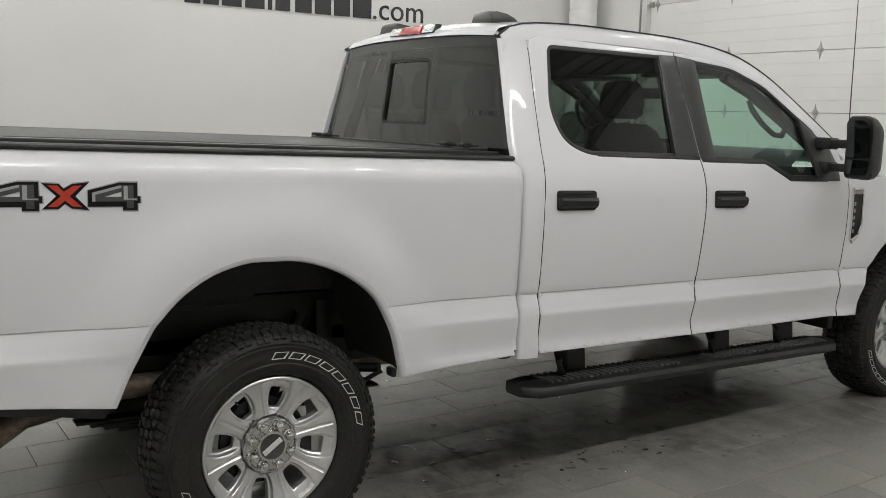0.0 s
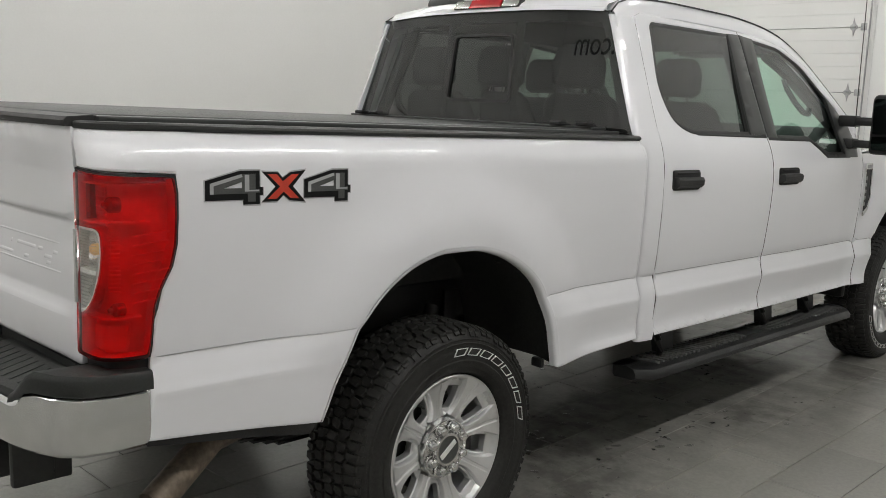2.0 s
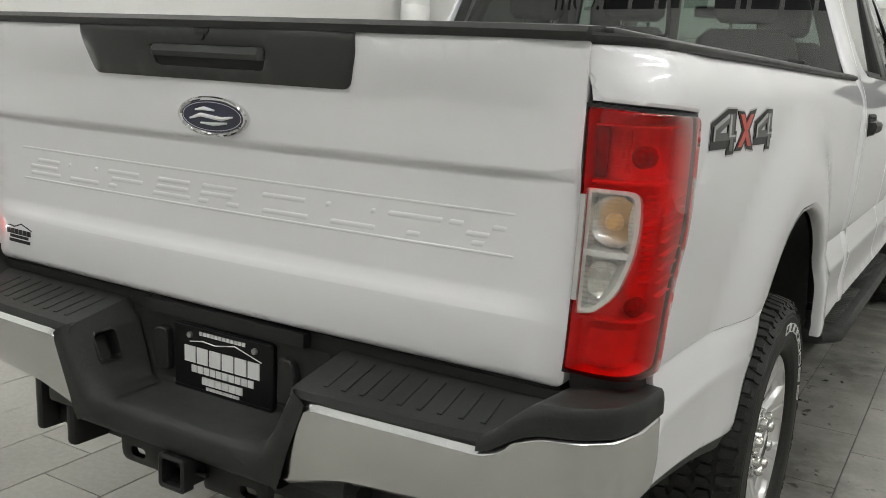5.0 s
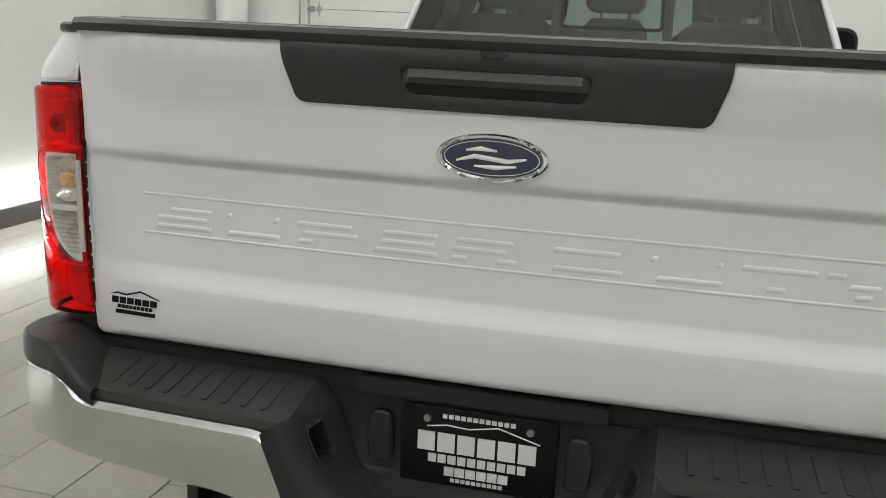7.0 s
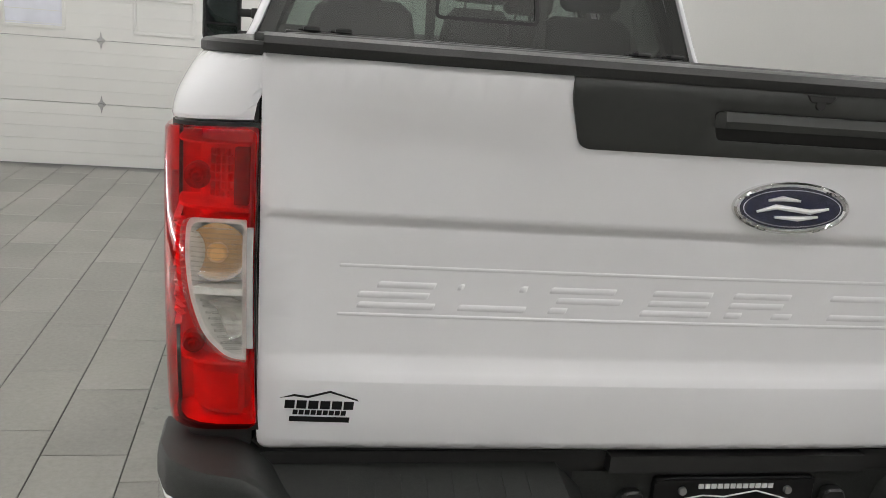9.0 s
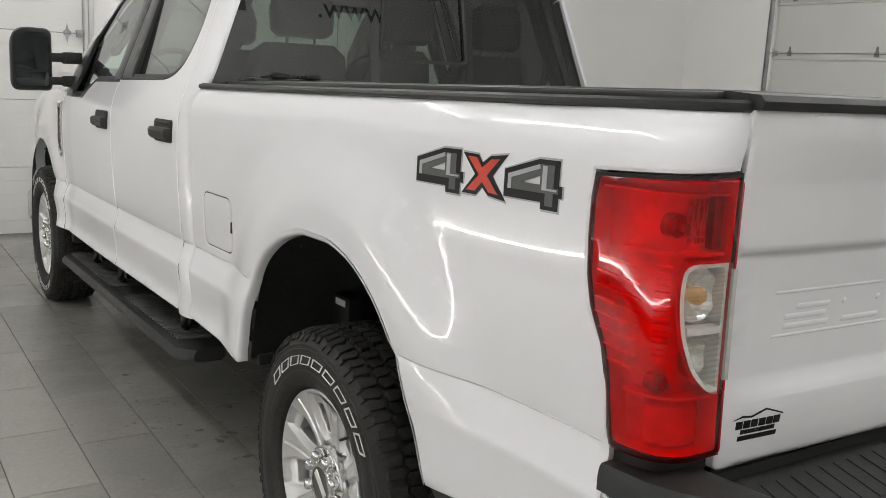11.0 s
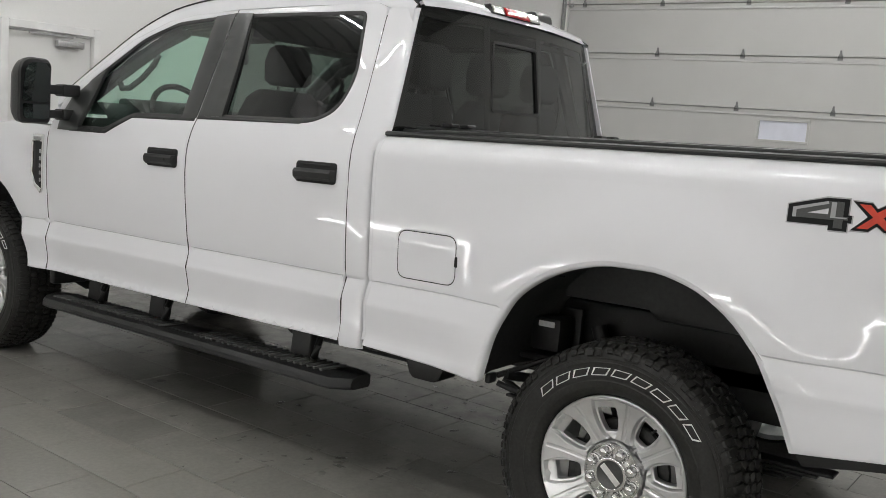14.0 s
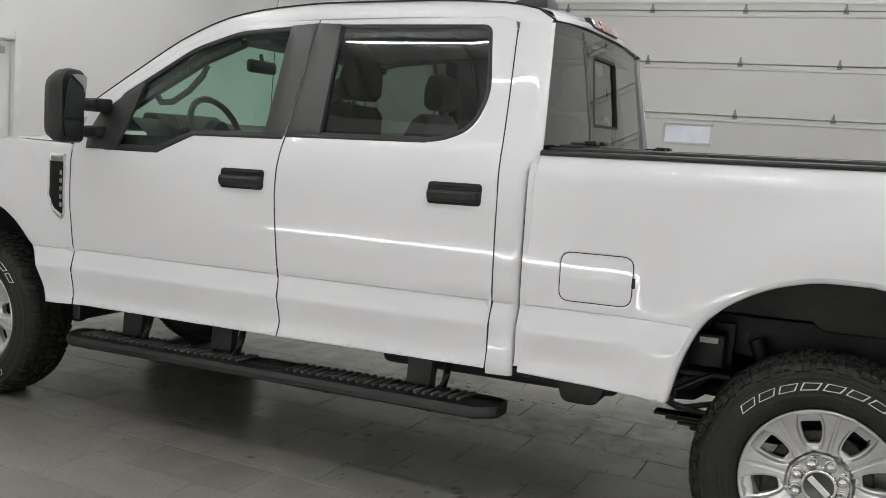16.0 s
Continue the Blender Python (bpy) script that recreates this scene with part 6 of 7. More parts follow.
def tyre_mesh(tread):
    """Side at +x; the profile runs from the inner bead to the outer bead, with tread blocks all round."""
    prof = [(-0.10, 0.275), (-0.125, 0.285), (-0.14, 0.32), (-0.143, 0.36), (-0.138, 0.395), (-0.125, 0.424), (-0.112, 0.434), (0.112, 0.434), (0.125, 0.424), (0.1375, 0.404), (0.1405, 0.402), (0.1405, 0.399), (0.1385, 0.397), (0.1392, 0.390), (0.1415, 0.388), (0.1415, 0.386), (0.1402, 0.384), (0.1425, 0.365), (0.1425, 0.335), (0.1412, 0.332), (0.1412, 0.328), (0.1432, 0.325), (0.1395, 0.302), (0.1375, 0.299),
            (0.128, 0.284), (0.124, 0.279), (0.114, 0.276), (0.105, 0.271)]
    if not tread:
        return lathe(prof, 96)
    bm = bmesh.new()
    verts, faces = [], []
    n = 38
    rng = random.Random(5)

    def block(k, pts, shift, r0, drop=0.0):
        """A many-cornered block: pts are (share of the pitch, place across); it tapers towards its top and falls off by drop at the shoulder."""
        base, m = len(verts), len(pts)
        pts = [(t + rng.uniform(-0.03, 0.03), x + rng.uniform(-0.0025, 0.0025)) for t, x in pts]
        ct, cx = sum(p[0] for p in pts) / m, sum(p[1] for p in pts) / m
        for r, keep in ((r0, 1.0), (R - 0.002, 0.97), (R, 0.90)):
            for t, x in pts:
                a = (k + shift + ct + (t - ct) * keep) * 2 * math.pi / n
                x2 = cx + (x - cx) * keep
                rr = r - (drop * max(0.0, (abs(x2) - 0.085) / 0.04) if r > r0 else 0)
                verts.append((x2, rr * math.cos(a), rr * math.sin(a)))
        for lv in (0, m):
            faces.extend([(base + lv + i, base + lv + (i + 1) % m, base + lv + m + (i + 1) % m, base + lv + m + i) for i in range(m)])
        faces.append(tuple(base + 2 * m + i for i in range(m)))

    centre = ([(0.03, -0.020), (0.30, -0.026), (0.43, -0.016), (0.43, 0.014), (0.20, 0.022), (0.03, 0.012)], [(0.47, -0.014), (0.75, -0.020), (0.90, -0.012), (0.92, 0.020), (0.66, 0.026), (0.47, 0.016)])
    middle = ([(0.02, 0.034), (0.28, 0.030), (0.45, 0.040), (0.46, 0.070), (0.22, 0.074), (0.04, 0.066)], [(0.50, 0.042), (0.78, 0.032), (0.90, 0.038), (0.94, 0.064), (0.72, 0.076), (0.51, 0.071)])
    shoulder = ([(0.02, 0.084), (0.20, 0.080), (0.37, 0.086), (0.35, 0.128), (0.03, 0.128)], [(0.47, 0.087), (0.70, 0.082), (0.86, 0.090), (0.80, 0.128), (0.50, 0.128)])
    for k in range(n):
        odd = 0.03 if k % 2 else -0.02
        for pts in centre:
            block(k, pts, odd, 0.432)
        for sx, sh in ((1, 0.31), (-1, 0.62)):
            for pts in middle:
                block(k, [(t, sx * x) for t, x in pts], sh + odd, 0.432)
            for pts in shoulder:
                block(k, [(t, sx * x) for t, x in pts], sh + 0.37 - odd, 0.418, 0.011)
            # lugs reaching down the sidewall, long and short by turns
            lug = 0.141 if k % 2 else 0.136
            for f0, f1 in ((0.08, 0.40), (0.52, 0.82)):
                base = len(verts)
                for t, x, r in ((f0, 0.118, 0.436), (f1, 0.118, 0.436), (f1, lug, 0.412 if k % 2 else 0.420), (f0, lug, 0.412 if k % 2 else 0.420), (f0, 0.118, 0.40), (f1, 0.118, 0.40)):
                    a = (k + sh + 0.37 - odd + t) * 2 * math.pi / n
                    verts.append((sx * x, r * math.cos(a), r * math.sin(a)))
                faces.extend([tuple(base + i for i in f) for f in ((0, 1, 2, 3), (3, 2, 5, 4), (0, 3, 4), (1, 5, 2))])
    bv = [bm.verts.new(v) for v in verts]
    for f in faces:
        bm.faces.new([bv[i] for i in f])
    for v in bm.verts:  # flattened a little where it stands
        if v.co.z < -HUB_Z:
            v.co.z = -HUB_Z
    return bm


def wheel_letters(words, s, turn):
    """Outlined plain bars of the size of raised letters, round the sidewall."""
    bars_ = []
    for start, count, stepdeg, lean in words:
        for k in range(count):
            out = bmesh.new()
            bars_.append(out)
            a = radians(start + k * stepdeg + turn)
            w, h = radians(stepdeg * 0.40), 0.026
            r0, r1 = 0.345, 0.345 + h
            for ring_in, ring_out in ((0.72, 1.0),):
                quad = []
                for f in (ring_out, ring_in):
                    q = []
                    for ca, cr in ((-1, -1), (1, -1), (1, 1), (-1, 1)):
                        ang = a + ca * w * (f if f == 1 else 0.83) * 1.0 + lean * radians(1.2) * cr
                        rr = (r0 + r1) / 2 + cr * (r1 - r0) / 2 * (f if f == 1 else 0.83)
                        q.append((ang, rr))
                    quad.append(q)
                lay3 = []
                for xx in (0.1418, 0.1446):
                    lay3.append([[out.verts.new((xx, s * rr * math.sin(ang), rr * math.cos(ang))) for ang, rr in q] for q in quad])
                (ob_, ib_), (ot, it) = lay3
                for i in range(4):
                    j = (i + 1) % 4
                    out.faces.new((ot[i], ot[j], it[j], it[i]))
                    out.faces.new((ob_[i], ob_[j], ot[j], ot[i]))
                    out.faces.new((it[i], it[j], ib_[j], ib_[i]))
    return bars_


RIMBASE = [(0.0, 0.06), (0.110, 0.062), (0.1135, 0.083), (0.16, 0.090), (0.215, 0.103), (0.235, 0.111), (0.252, 0.118), (0.262, 0.119)]
SPOKE = [(0.1138, 0.031), (0.13, 0.025), (0.15, 0.0235), (0.17, 0.0255), (0.19, 0.030), (0.21, 0.037), (0.23, 0.048), (0.245, 0.060), (0.256, 0.068)]


def rim_mesh(turn):
    """Eight flat-topped spokes with a shallow groove, standing over sunk windows; lip and barrel."""
    outer = [(0.262 * math.cos(2 * math.pi * k / 72), 0.262 * math.sin(2 * math.pi * k / 72)) for k in range(72)]
    wins = []
    for k in range(8):
        a = 2 * math.pi * (k + 0.5) / 8 + turn
        edge = [(r, math.pi / 8 * r - lerp_table(SPOKE, r) - 0.0105) for r in (0.138, 0.15, 0.17, 0.20, 0.215, 0.224)]
        pts = [(r * math.cos(a) - w * math.sin(a), r * math.sin(a) + w * math.cos(a)) for r, w in edge] + [(r * math.cos(a) + w * math.sin(a), r * math.sin(a) - w * math.cos(a)) for r, w in edge[::-1]]
        wins.append(round_poly(pts, 0.007, 2))

    def face(y, z, d=0.0):
        r = math.hypot(y, z)
        sunk = 0.017 * min(1.0, max(0.0, (r - 0.114) / 0.006)) * min(1.0, max(0.0, (0.259 - r) / 0.006))
        return Vector((lerp_table(RIMBASE, r) - sunk - d, y, z))

    made = [panel(outer, face, wins, 0.012, thick=0.030, lip=0.003, edge=0.004)]
    for k in range(8):
        a = 2 * math.pi * k / 8 + turn
        rows = []
        for r, w in SPOKE:
            b = lerp_table(RIMBASE, r) + 0.0008
            rows.append([(b - dep, r * math.cos(a) - o * math.sin(a), r * math.sin(a) + o * math.cos(a)) for o, dep in
                         ((-w - 0.007, 0.020), (-w, 0.002), (-w + 0.003, 0.0), (-0.0085, 0.0), (-0.004, 0.0035), (0.004, 0.0035), (0.0085, 0.0), (w - 0.003, 0.0), (w, 0.002), (w + 0.007, 0.020))])
        made.append(lattice(rows))
    made.append(lathe([(0.1175, 0.2615), (0.119, 0.266), (0.116, 0.2705), (0.106, 0.2705), (0.10, 0.258), (0.0, 0.235), (-0.12, 0.25), (-0.13, 0.27)], 64))
    return join(*made)


def hub_cap_mesh():
    return lathe([(0.07, 0.108), (0.098, 0.1075), (0.103, 0.104), (0.1025, 0.1), (0.096, 0.096), (0.095, 0.064), (0.112, 0.061), (0.1175, 0.0585), (0.1185, 0.054), (0.1175, 0.050)], 40)


def lug_mesh():
    bm = lathe([(0.0, 0.0215), (0.004, 0.0215), (0.006, 0.0185), (0.022, 0.0175), (0.029, 0.0135), (0.032, 0.007), (0.0325, 0.0)], 14)
    return bm


LUG = finish(lug_mesh(), "lug_nut", HUBCHROME)
TYRE = {}
for s in (1, -1):
    TYRE[s] = finish(mirrored(tyre_mesh(False), s), "tyre", RUBBER, 40), finish(mirrored(tyre_mesh(True), s), "tread", RUBBER, 30)
for s in (1, -1):
    for y in (0.005, BASE):
        x = 0.862
        turn = radians(12) if s > 0 else radians(9)
        c = Vector((s * x, y, HUB_Z))

        def moved(bm):
            bm = mirrored(bm, s)
            for v in bm.verts:
                v.co += c
            return bm

        wheel = part("wheel", moved(join(lathe([(-0.02, 0.03), (0.0, 0.17), (0.012, 0.175), (0.02, 0.17), (0.02, 0.09), (0.06, 0.085), (0.07, 0.0)], 40), box((-0.01, 0.10, -0.10), (0.05, 0.20, 0.06), 0.02))), BRAKE, truck, "black all-terrain tyre on a silver eight-spoke alloy wheel", rake=False)
        ty = new("tyre", TYRE[s][0])
        ty.parent, ty.location = wheel, c
        tb = new("tread", TYRE[s][1])
        tb.parent, tb.location, tb["kind"] = wheel, c, "stuff"
        part("rim", moved(rim_mesh(turn)), ALLOY, wheel, "silver alloy rim", rake=False, smooth=28)
        words = [(3.0, 8, 11.0, 1), (-180, 8, 10.0, 1)] if s > 0 else [(-46, 9, 12.0, 1), (145, 8, 11.0, 1)]
        for bar in wheel_letters(words, s, 0):
            part("sidewall_bar", moved(bar), LETTER, wheel, "white outlined sidewall bar", rake=False, smooth=0)
        cap = part("hub_cap", moved(hub_cap_mesh()), HUBCHROME, wheel, "chrome hub ring", rake=False)
        part("cap_centre", moved(lathe([(0.1165, 0.051), (0.115, 0.048), (0.1155, 0.0)], 28)), DECALGREY, wheel, "dark grey cap centre", rake=False)
        lb = box((0.114, -0.043, -0.011), (0.1185, 0.043, 0.011), 0.002, 1)
        ang = radians(35) if s > 0 else radians(40)
        bmesh.ops.rotate(lb, cent=(0, 0, 0), matrix=Matrix.Rotation(ang, 3, "X"), verts=lb.verts)
        part("cap_bar", moved(lb), LETTER, wheel, rake=False)
        for k in range(8):
            a = 2 * math.pi * (k + 0.5) / 8
            lg = new("lug_nut", LUG)
            lg.parent = wheel
            lg.location = c + Vector((s * 0.098, 0.0795 * math.cos(a), 0.0795 * math.sin(a)))
            lg.scale = (s, 1, 1)
        lug_seat = part("valve", moved(tube([(0.10, 0.235 * math.cos(2.2), 0.235 * math.sin(2.2)), (0.128, 0.228 * math.cos(2.2), 0.228 * math.sin(2.2))], 0.004, 6)), SEAL, wheel, rake=False)

# ---------------------------------------------------------------- chassis, wheel houses, exhaust
for s in (1, -1):
    frame_rail = part("frame_rail", mirrored(join(box((0.44, -1.18, 0.60), (0.52, 4.9, 0.78), 0.01)), s), FRAME, truck)
    for cy, w0 in ((0.0, 0.60), (BASE + 0.03, 0.60)):
        arcs = []
        for xx in (0.97, 0.90, 0.72, w0):
            arcs.append([(xx, cy + y * (1.02 if xx > 0.6 else 0.98), z + (0.012 if xx < 0.95 else 0)) for y, z in ARCH])
        arcs.append([(w0 - 0.01, cy + y * 0.97, min(z, 0.915 if y < 0.1 else 0.95)) for y, z in ARCH])
        arcs.append([(w0 - 0.05, cy + y * 0.97, min(z, 0.905 if y < 0.1 else 0.94)) for y, z in ARCH])
        liner = part("wheel_house", mirrored(lattice(arcs), s), LINER, truck, "dark grey wheel house liner", smooth=50)
        for a in (-0.33, 0.3):
            part("liner_screw", mirrored(lathe([(0.0, 0.0), (0.0, 0.012), (0.006, 0.012)], 10, (0.91, cy + a, lerp_table(ARCH, a) - 0.02), "z"), s), JAMB, liner)
    part("frame_arch", mirrored(join(box((0.44, -0.75, 0.70), (0.52, 0.75, 0.93), 0.012), *[lathe([(0.5205, 0.0), (0.5205, 0.012), (0.519, 0.014)], 10, (0, yy, zz), "x") for yy, zz in ((0.34, 0.86), (0.40, 0.80), (0.28, 0.81), (0.22, 0.88), (-0.2, 0.85))]), s), FRAME, truck)
    part("spring", mirrored(join(*[box((0.56, -0.62 + 0.05 * k, 0.50 - 0.014 * k), (0.63, 0.66 - 0.05 * k, 0.512 - 0.014 * k), 0.003, 1) for k in range(4)]), s), FRAME, truck, "leaf spring")
    part("shock_absorber", mirrored(tube([(0.60, 0.12, 0.42), (0.595, 0.16, 0.52), (0.594, 0.161, 0.52), (0.58, 0.30, 0.85)], [0.022, 0.022, 0.03, 0.03], 14), s), FRAME, truck)
    part("body_bracket", mirrored(join(box((0.55, 0.38, 0.62), (0.57, 0.46, 0.9), 0.008), tube([(0.56, 0.42, 0.66), (0.70, 0.50, 0.62), (0.80, 0.56, 0.64)], 0.02, 8), tube([(0.62, 0.28, 0.62), (0.70, 0.55, 0.56), (0.72, 0.62, 0.60)], 0.012, 8)), s), FRAME, truck)
    part("front_liner_end", mirrored(box((0.60, 3.50, 0.58), (0.95, 3.56, 0.75), 0.02), s), PLASTIC, truck)
    part("bed_mount", mirrored(join(box((0.88, 1.08, 0.652), (0.965, 1.15, 0.72), 0.02), tube([(0.90, 1.12, 0.66), (0.93, 1.14, 0.70)], 0.02, 8)), s), PLASTIC, truck)
part("rear_axle", join(tube([(-0.80, 0, HUB_Z), (0.80, 0, HUB_Z)], 0.055, 14), lathe([(-0.16, 0.06), (-0.10, 0.15), (0.0, 0.17), (0.10, 0.15), (0.16, 0.06)], 20, (0.06, 0, HUB_Z), "x")), FRAME, truck, rake=False)
part("front_axle", join(tube([(-0.80, BASE, HUB_Z), (0.80, BASE, HUB_Z)], 0.055, 14), lathe([(-0.14, 0.06), (0.0, 0.15), (0.14, 0.06)], 20, (-0.3, BASE, HUB_Z), "x")), FRAME, truck, rake=False)
part("fuel_tank", box((-0.70, 0.80, 0.55), (-0.46, 1.9, 0.72), 0.04, 3), PLASTIC, truck, "black fuel tank")
part("tank_skid", prism(round_poly([(0.84, 0.555), (0.98, 0.555), (1.01, 0.64), (0.80, 0.64)], 0.03, 3), "x", -0.87, -0.74, 0.01, 2), FRAME, truck)
part("gearbox", box((-0.25, 1.6, 0.48), (0.25, 3.6, 0.75), 0.06, 3), FRAME, truck)
part("prop_shaft", tube([(0.05, 0.1, 0.47), (0.05, 1.7, 0.55)], 0.05, 12), FRAME, truck)
for a, b in (((-0.5, 0.6, 0.62), (0.5, 0.7, 0.72)), ((-0.5, -1.0, 0.62), (0.5, -0.92, 0.72)), ((-0.5, 2.2, 0.55), (0.5, 2.32, 0.65))):
    part("cross_member", box(a, b, 0.01), FRAME, truck)
part("underbody", box((-0.9, 1.2, 0.69), (0.9, 3.5, 0.72)), FRAME, truck)
part("bed_underside", box((-0.5, -1.15, 0.92), (0.5, 1.1, 0.95)), FRAME, truck)
part("exhaust", tube([(0.30, 1.2, 0.56), (0.42, 0.7, 0.58), (0.62, -0.2, 0.63), (0.73, -0.50, 0.66), (0.80, -0.83, 0.62), (0.862, -1.0, 0.535), (0.88, -1.06, 0.50)], [0.05, 0.05, 0.045, 0.045, 0.045, 0.046, 0.047], 18, caps=False), RUSTY, truck, "brownish exhaust tailpipe")
module = part("control_module", join(box((-0.70, 0.40, 0.74), (-0.58, 0.53, 0.87), 0.012, 2), box((-0.72, 0.36, 0.70), (-0.55, 0.56, 0.725), 0.006, 1), tube([(-0.70, 0.42, 0.72), (-0.78, 0.54, 0.66), (-0.80, 0.60, 0.63)], 0.012, 8)), FRAME, truck, "black module box in the wheel house")
part("module_label", box((-0.7015, 0.425, 0.835), (-0.7, 0.495, 0.857)), LETTER, module, "small pale label")
part("brake_line", tube([(-0.78, 0.30, 0.56), (-0.84, 0.50, 0.60), (-0.86, 0.56, 0.62)], 0.012, 8), FRAME, truck)

# ---------------------------------------------------------------- inside the cab
def seat(x, y, w, name="seat"):
    sh = [[(x - w / 2, 0), (x + w / 2, 0)]]
    cushion = box((x - w / 2, y, 1.0), (x + w / 2, y + 0.5, 1.2), 0.06, 3)
    backr = []
    for z, yy, ww, dd in ((1.15, y + 0.02, w, 0.16), (1.35, y - 0.05, w * 0.98, 0.16), (1.55, y - 0.12, w * 0.92, 0.14), (1.68, y - 0.16, w * 0.8, 0.11), (1.72, y - 0.17, w * 0.6, 0.07)):
        backr.append([(p[0], p[1], z) for p in round_poly([(x - ww / 2, yy - dd / 2), (x + ww / 2, yy - dd / 2), (x + ww / 2, yy + dd / 2), (x - ww / 2, yy + dd / 2)], 0.05, 4)])
    st = part(name, join(cushion, lattice(backr, close_v=True, caps=True)), CLOTH, truck, "dark grey cloth seat", smooth=60)
    hr_ = []
    for z, ww, dd in ((1.745, 0.20, 0.08), (1.77, 0.25, 0.12), (1.86, 0.26, 0.12), (1.925, 0.22, 0.10), (1.945, 0.16, 0.05)):
        hr_.append([(p[0], p[1] + y - 0.19, z) for p in round_poly([(x - ww / 2, -dd / 2), (x + ww / 2, -dd / 2), (x + ww / 2, dd / 2), (x - ww / 2, dd / 2)], 0.045, 4)])
    part("headrest", lattice(hr_, close_v=True, caps=True), CLOTH, st, smooth=60)
    for k in (-0.06, 0.06):
        part("headrest_post", tube([(x + k, y - 0.165, 1.66), (x + k, y - 0.185, 1.76)], 0.007, 6), CHROME, st)
    return st


for x in (-0.45, 0.45):
    seat(x, 2.42, 0.54)
for x, w in ((-0.48, 0.5), (0.0, 0.34), (0.48, 0.5)):
    seat(x, 1.50, w, "rear_seat")
part("cab_floor", box((-0.88, 1.2, 0.74), (0.88, 3.6, 0.78)), DASH, truck)
part("headliner", lattice([[(u * 0.70, y, z - 0.04 * abs(u) ** 3 - 0.035) for y, z in ((1.24, 2.08), (1.45, 2.12), (2.0, 2.13), (2.6, 2.115), (2.82, 2.07))] for u in (-1, -0.7, -0.3, 0.3, 0.7, 1)]), HEADLINER, truck, "grey headliner")
dash = part("dashboard", lattice([[(x, p[0], p[1]) for p in [(3.64, 1.55), (3.50, 1.62), (3.30, 1.615), (3.20, 1.54), (3.16, 1.30), (3.22, 1.1), (3.4, 0.9)]] for x in (-0.84, -0.6, -0.3, 0, 0.3, 0.6, 0.84)]), DASH, truck, "dark grey dashboard", smooth=60)
part("cluster_hood", prism(round_poly([(3.16, 1.56), (3.22, 1.645), (3.44, 1.65), (3.44, 1.56)], 0.03, 3), "x", -0.62, -0.26, 0.015, 2), DASH, dash)
part("screen", box((-0.13, 3.14, 1.37), (0.13, 3.17, 1.53), 0.008), DECALBLACK, dash)
wheel_c = Vector((-0.44, 3.09, 1.56))
ring_pts = []
tilt = Matrix.Rotation(radians(-25), 3, "X")
for k in range(33):
    a = 2 * math.pi * k / 32
    ring_pts.append(wheel_c + tilt @ Vector((0.19 * math.cos(a), 0, 0.19 * math.sin(a))))
part("steering_wheel", join(tube(ring_pts, 0.017, 8, caps=False), tube([wheel_c + tilt @ Vector((-0.18, 0, 0)), wheel_c + tilt @ Vector((0.18, 0, 0))], 0.02, 8), lathe([(-0.03, 0), (-0.03, 0.06), (0.03, 0.07), (0.05, 0.0)], 16, wheel_c, "y"), tube([wheel_c, wheel_c + Vector((0, 0.3, -0.1))], 0.035, 8)), PLASTIC, truck, "black steering wheel")
part("inside_mirror", join(box((-0.25, 3.04, 1.895), (0.0, 3.075, 1.965), 0.02), tube([(-0.1, 3.07, 1.94), (-0.08, 3.10, 2.0)], 0.012, 8)), PLASTIC, truck, "black inside mirror")
for s in (1, -1):
    gh = [cab_side(y, z, 0.10) for y, z in ((2.98, 1.78), (2.99, 1.74), (3.06, 1.70), (3.16, 1.64), (3.20, 1.63), (3.23, 1.65))]
    part("grab_handle", mirrored(join(tube([cab_side(y, z, 0.11) for y, z in ((2.95, 1.88), (2.96, 1.83), (3.02, 1.755), (3.10, 1.70), (3.17, 1.695), (3.21, 1.73))], 0.016, 8), tube([cab_side(y, z, 0.085) for y, z in ((2.75, 2.0), (2.95, 1.92), (3.2, 1.765), (3.42, 1.62))], 0.036, 8)), s), DASH, truck, "grey grab handle on the windscreen pillar")
    part("door_card", mirrored(lattice([[(cab_half(y, z) - 0.10, y, z) for z in (0.8, 1.2, 1.5, 1.545)] for y in (1.3, 2.2, 2.4, 2.8)] + [[(cab_half(y, z) - 0.10, y, z) for z in (0.8, 1.2, 1.42, 1.46)] for y in (3.02, 3.5)]), s), DASH, truck)
    part("sun_visor", mirrored(box((0.15, 2.66, 2.0), (0.6, 2.9, 2.02), 0.01), s), HEADLINER, truck)

# ---------------------------------------------------------------- floor tiles
TW, TL = 0.303, 0.606
floor = thing("floor", box((X0 - T, Y0 - T, -0.2), (X1 + T, Y1 + T, -0.006)), GROUT, "grey stone tile floor with dark joints, damp and painted shade near the truck", "floor", kind="structure", smooth=0)
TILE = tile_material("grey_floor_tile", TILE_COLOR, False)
TILE_FAR = tile_material("grey_floor_tile_far", TILE_COLOR, True)


def tile_verts(w, l):
    g, b = 0.0020, 0.0012
    hw, hl = w / 2 - g, l / 2 - g
    return [(-hw, -hl, -0.006), (hw, -hl, -0.006), (hw, hl, -0.006), (-hw, hl, -0.006), (-hw, -hl, -b), (hw, -hl, -b), (hw, hl, -b), (-hw, hl, -b),
            (-hw + b, -hl + b, 0), (hw - b, -hl + b, 0), (hw - b, hl - b, 0), (-hw + b, hl - b, 0)]


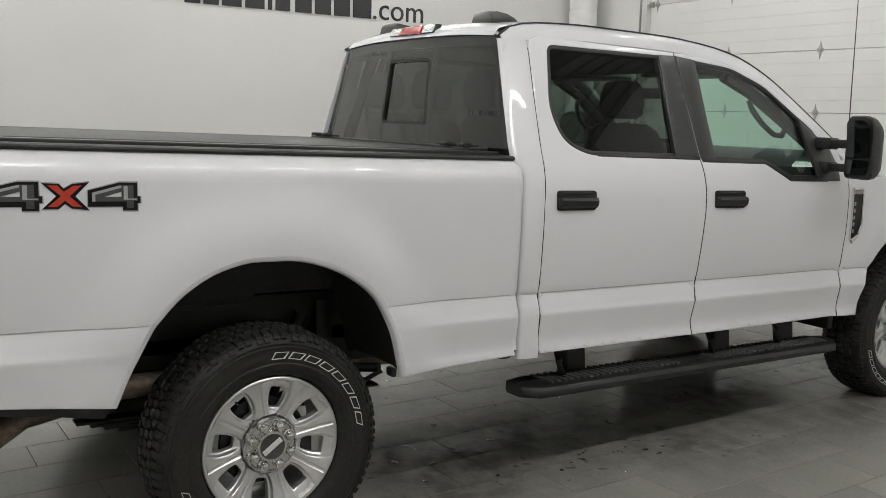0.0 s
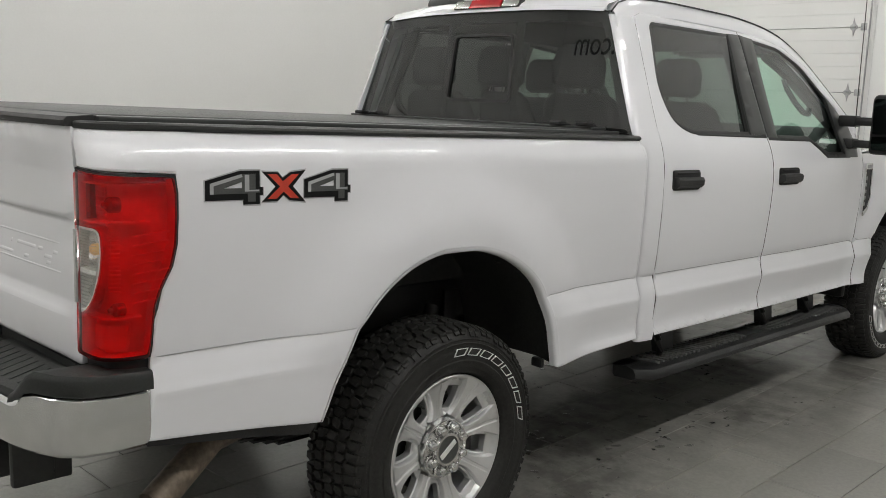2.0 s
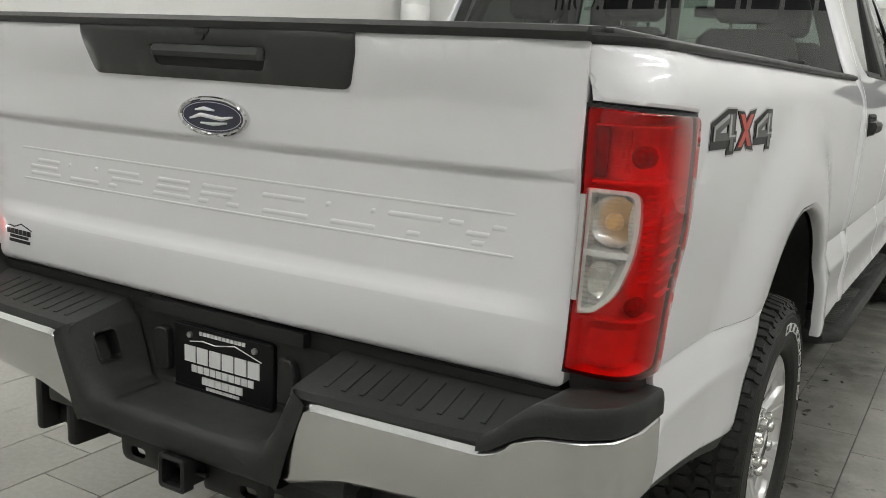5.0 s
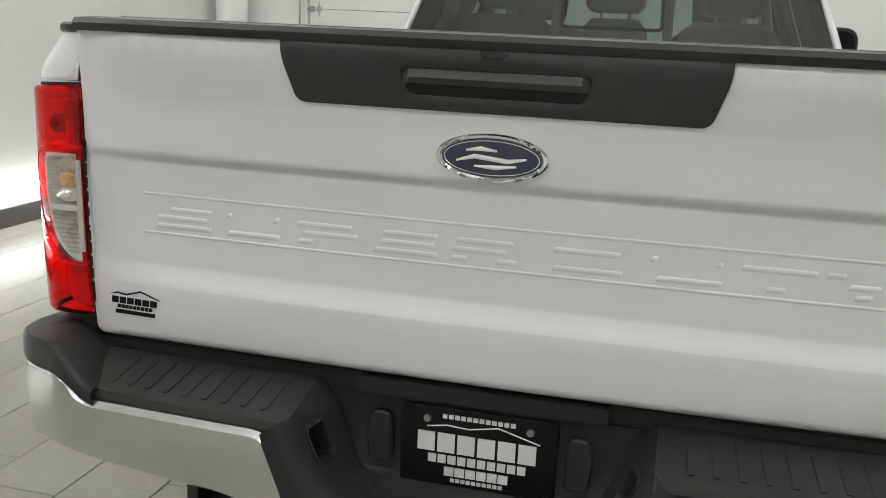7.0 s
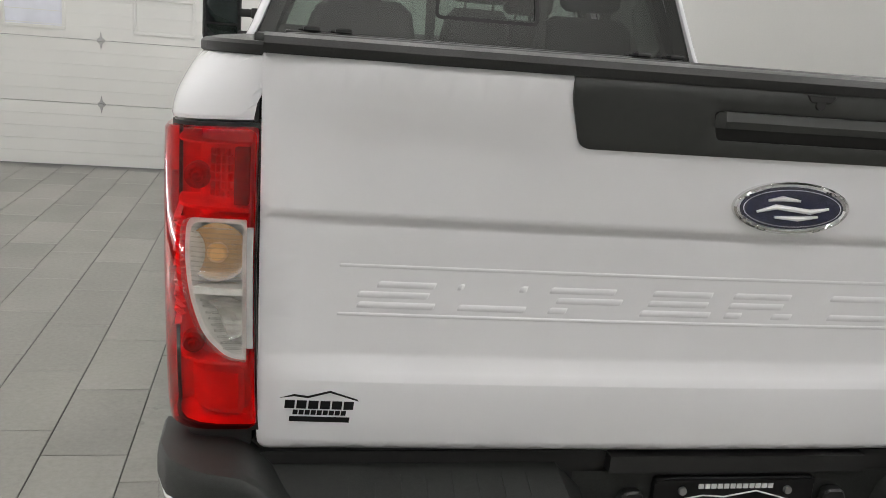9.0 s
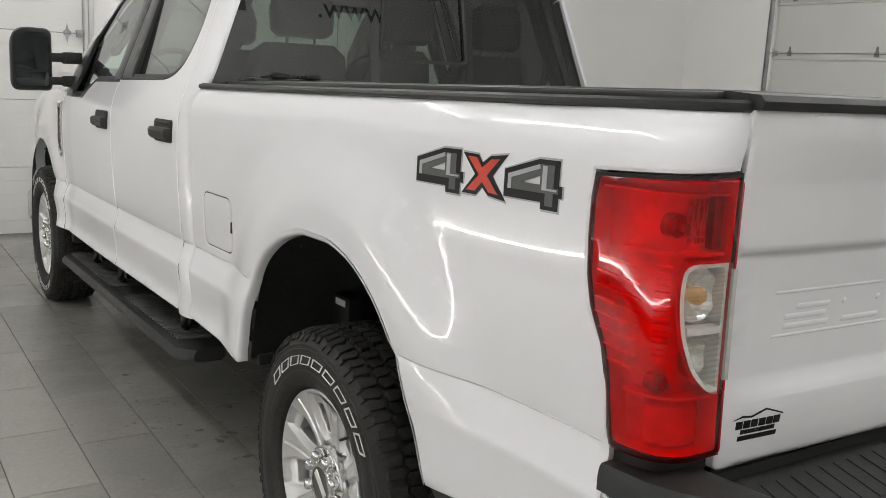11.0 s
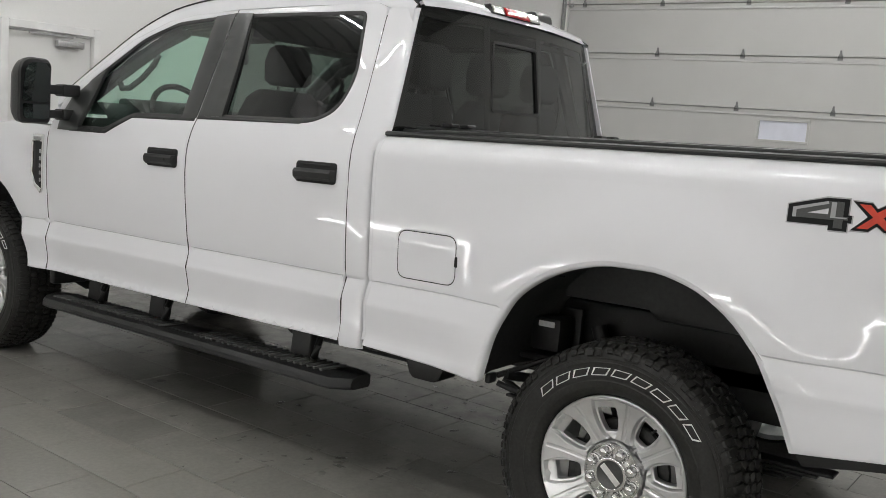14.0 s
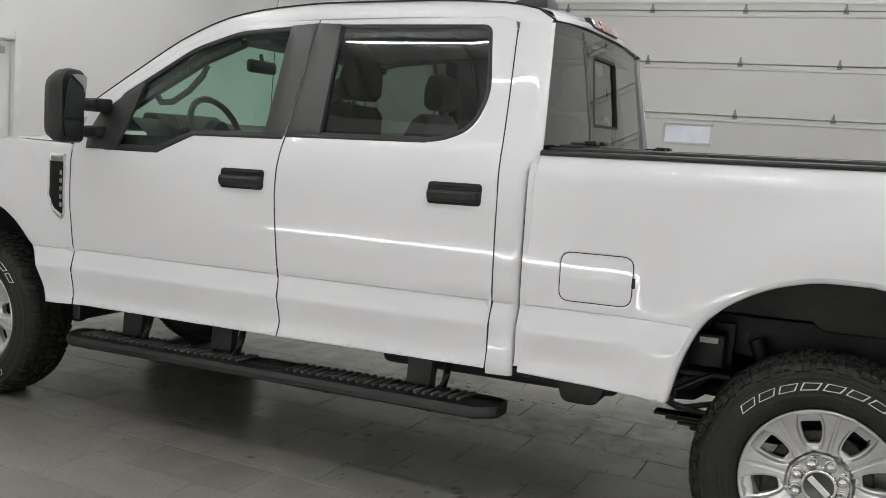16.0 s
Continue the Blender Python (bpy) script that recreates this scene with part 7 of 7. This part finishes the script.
TILE_FACES = [(0, 1, 5, 4), (1, 2, 6, 5), (2, 3, 7, 6), (3, 0, 4, 7), (4, 5, 9, 8), (5, 6, 10, 9), (6, 7, 11, 10), (7, 4, 8, 11), (8, 9, 10, 11)]
tile_me = bpy.data.meshes.new("tile")
tile_me.from_pydata(tile_verts(TW, TL), [], TILE_FACES)
tile_me.materials.append(TILE)
far_v, far_f, near = [], [], []
i0, i1 = math.floor((X0 + 1.31) / TW) - 1, math.ceil((X1 + 1.31) / TW) + 1
for i in range(i0, i1):
    xc = -1.31 + (i + 0.5) * TW
    off = 1.63 - (i % 3) * TL / 3
    for j in range(-20, 20):
        yc = off + (j + 0.5) * TL
        if xc + TW / 2 < X0 or xc - TW / 2 > X1 or yc + TL / 2 < Y0 or yc - TL / 2 > Y1:
            continue
        r = random.Random(i * 131 + j)
        dz = r.uniform(-0.0006, 0.0006)
        if -2.9 < xc < 2.6 and -1.2 < yc < 4.6:
            near.append((xc, yc, dz))
        else:
            n0 = len(far_v)
            far_v += [(min(max(x + xc, X0 - T), X1 + T), min(max(y + yc, Y0 - T), Y1 + T), z + dz) for x, y, z in tile_verts(TW, TL)]
            far_f += [tuple(n0 + k for k in f) for f in TILE_FACES]
near.sort(key=lambda p: abs(p[0]) + 0.3 * abs(p[1] - 1.5))
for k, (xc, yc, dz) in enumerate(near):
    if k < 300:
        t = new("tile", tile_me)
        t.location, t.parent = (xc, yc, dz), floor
    else:
        n0 = len(far_v)
        far_v += [(x + xc, y + yc, z + dz) for x, y, z in tile_verts(TW, TL)]
        far_f += [tuple(n0 + q for q in f) for f in TILE_FACES]
me = bpy.data.meshes.new("far_tiles")
me.from_pydata(far_v, [], far_f)
me.materials.append(TILE_FAR)
ft = new("far_tiles", me)
ft.parent = floor
ft["kind"] = "stuff"

# drops and small puddles of water under the truck
wr = random.Random(5)
wv, wf = [], []
for x0, x1, y0, y1, count in ((-0.9, 0.4, 0.6, 2.3, 60), (0.2, 1.2, 0.7, 2.6, 60), (0.5, 1.3, -1.1, -0.3, 35), (-1.4, -0.9, 1.0, 3.2, 12)):
    for _ in range(count):
        cx, cy, r = wr.uniform(x0, x1), wr.uniform(y0, y1), 0.006 + 0.030 * wr.random() ** 3
        n0, m, lean = len(wv), 12, wr.uniform(0, 3.14)
        wob = [wr.uniform(0.6, 1.25) for _k in range(m)]
        for scale, z in ((1.0, 0.0008), (0.9, 0.0018), (0.6, 0.0022)):
            for k in range(m):
                a = 2 * math.pi * k / m
                px, py = r * scale * wob[k] * math.cos(a), 0.6 * r * scale * wob[k] * math.sin(a)
                wv.append((cx + px * math.cos(lean) - py * math.sin(lean), cy + px * math.sin(lean) + py * math.cos(lean), z))
        for lv in (0, m):
            wf += [(n0 + lv + k, n0 + lv + (k + 1) % m, n0 + lv + m + (k + 1) % m, n0 + lv + m + k) for k in range(m)]
        wf.append(tuple(n0 + 2 * m + k for k in range(m)))
me = bpy.data.meshes.new("water_drops")
me.from_pydata(wv, [], wf)
me.materials.append(WATER)
for p in me.polygons:
    p.use_smooth = True
tagged(new("water_drops", me), "scattered clear water drops on the grey tile floor", "water drops", kind="stuff")
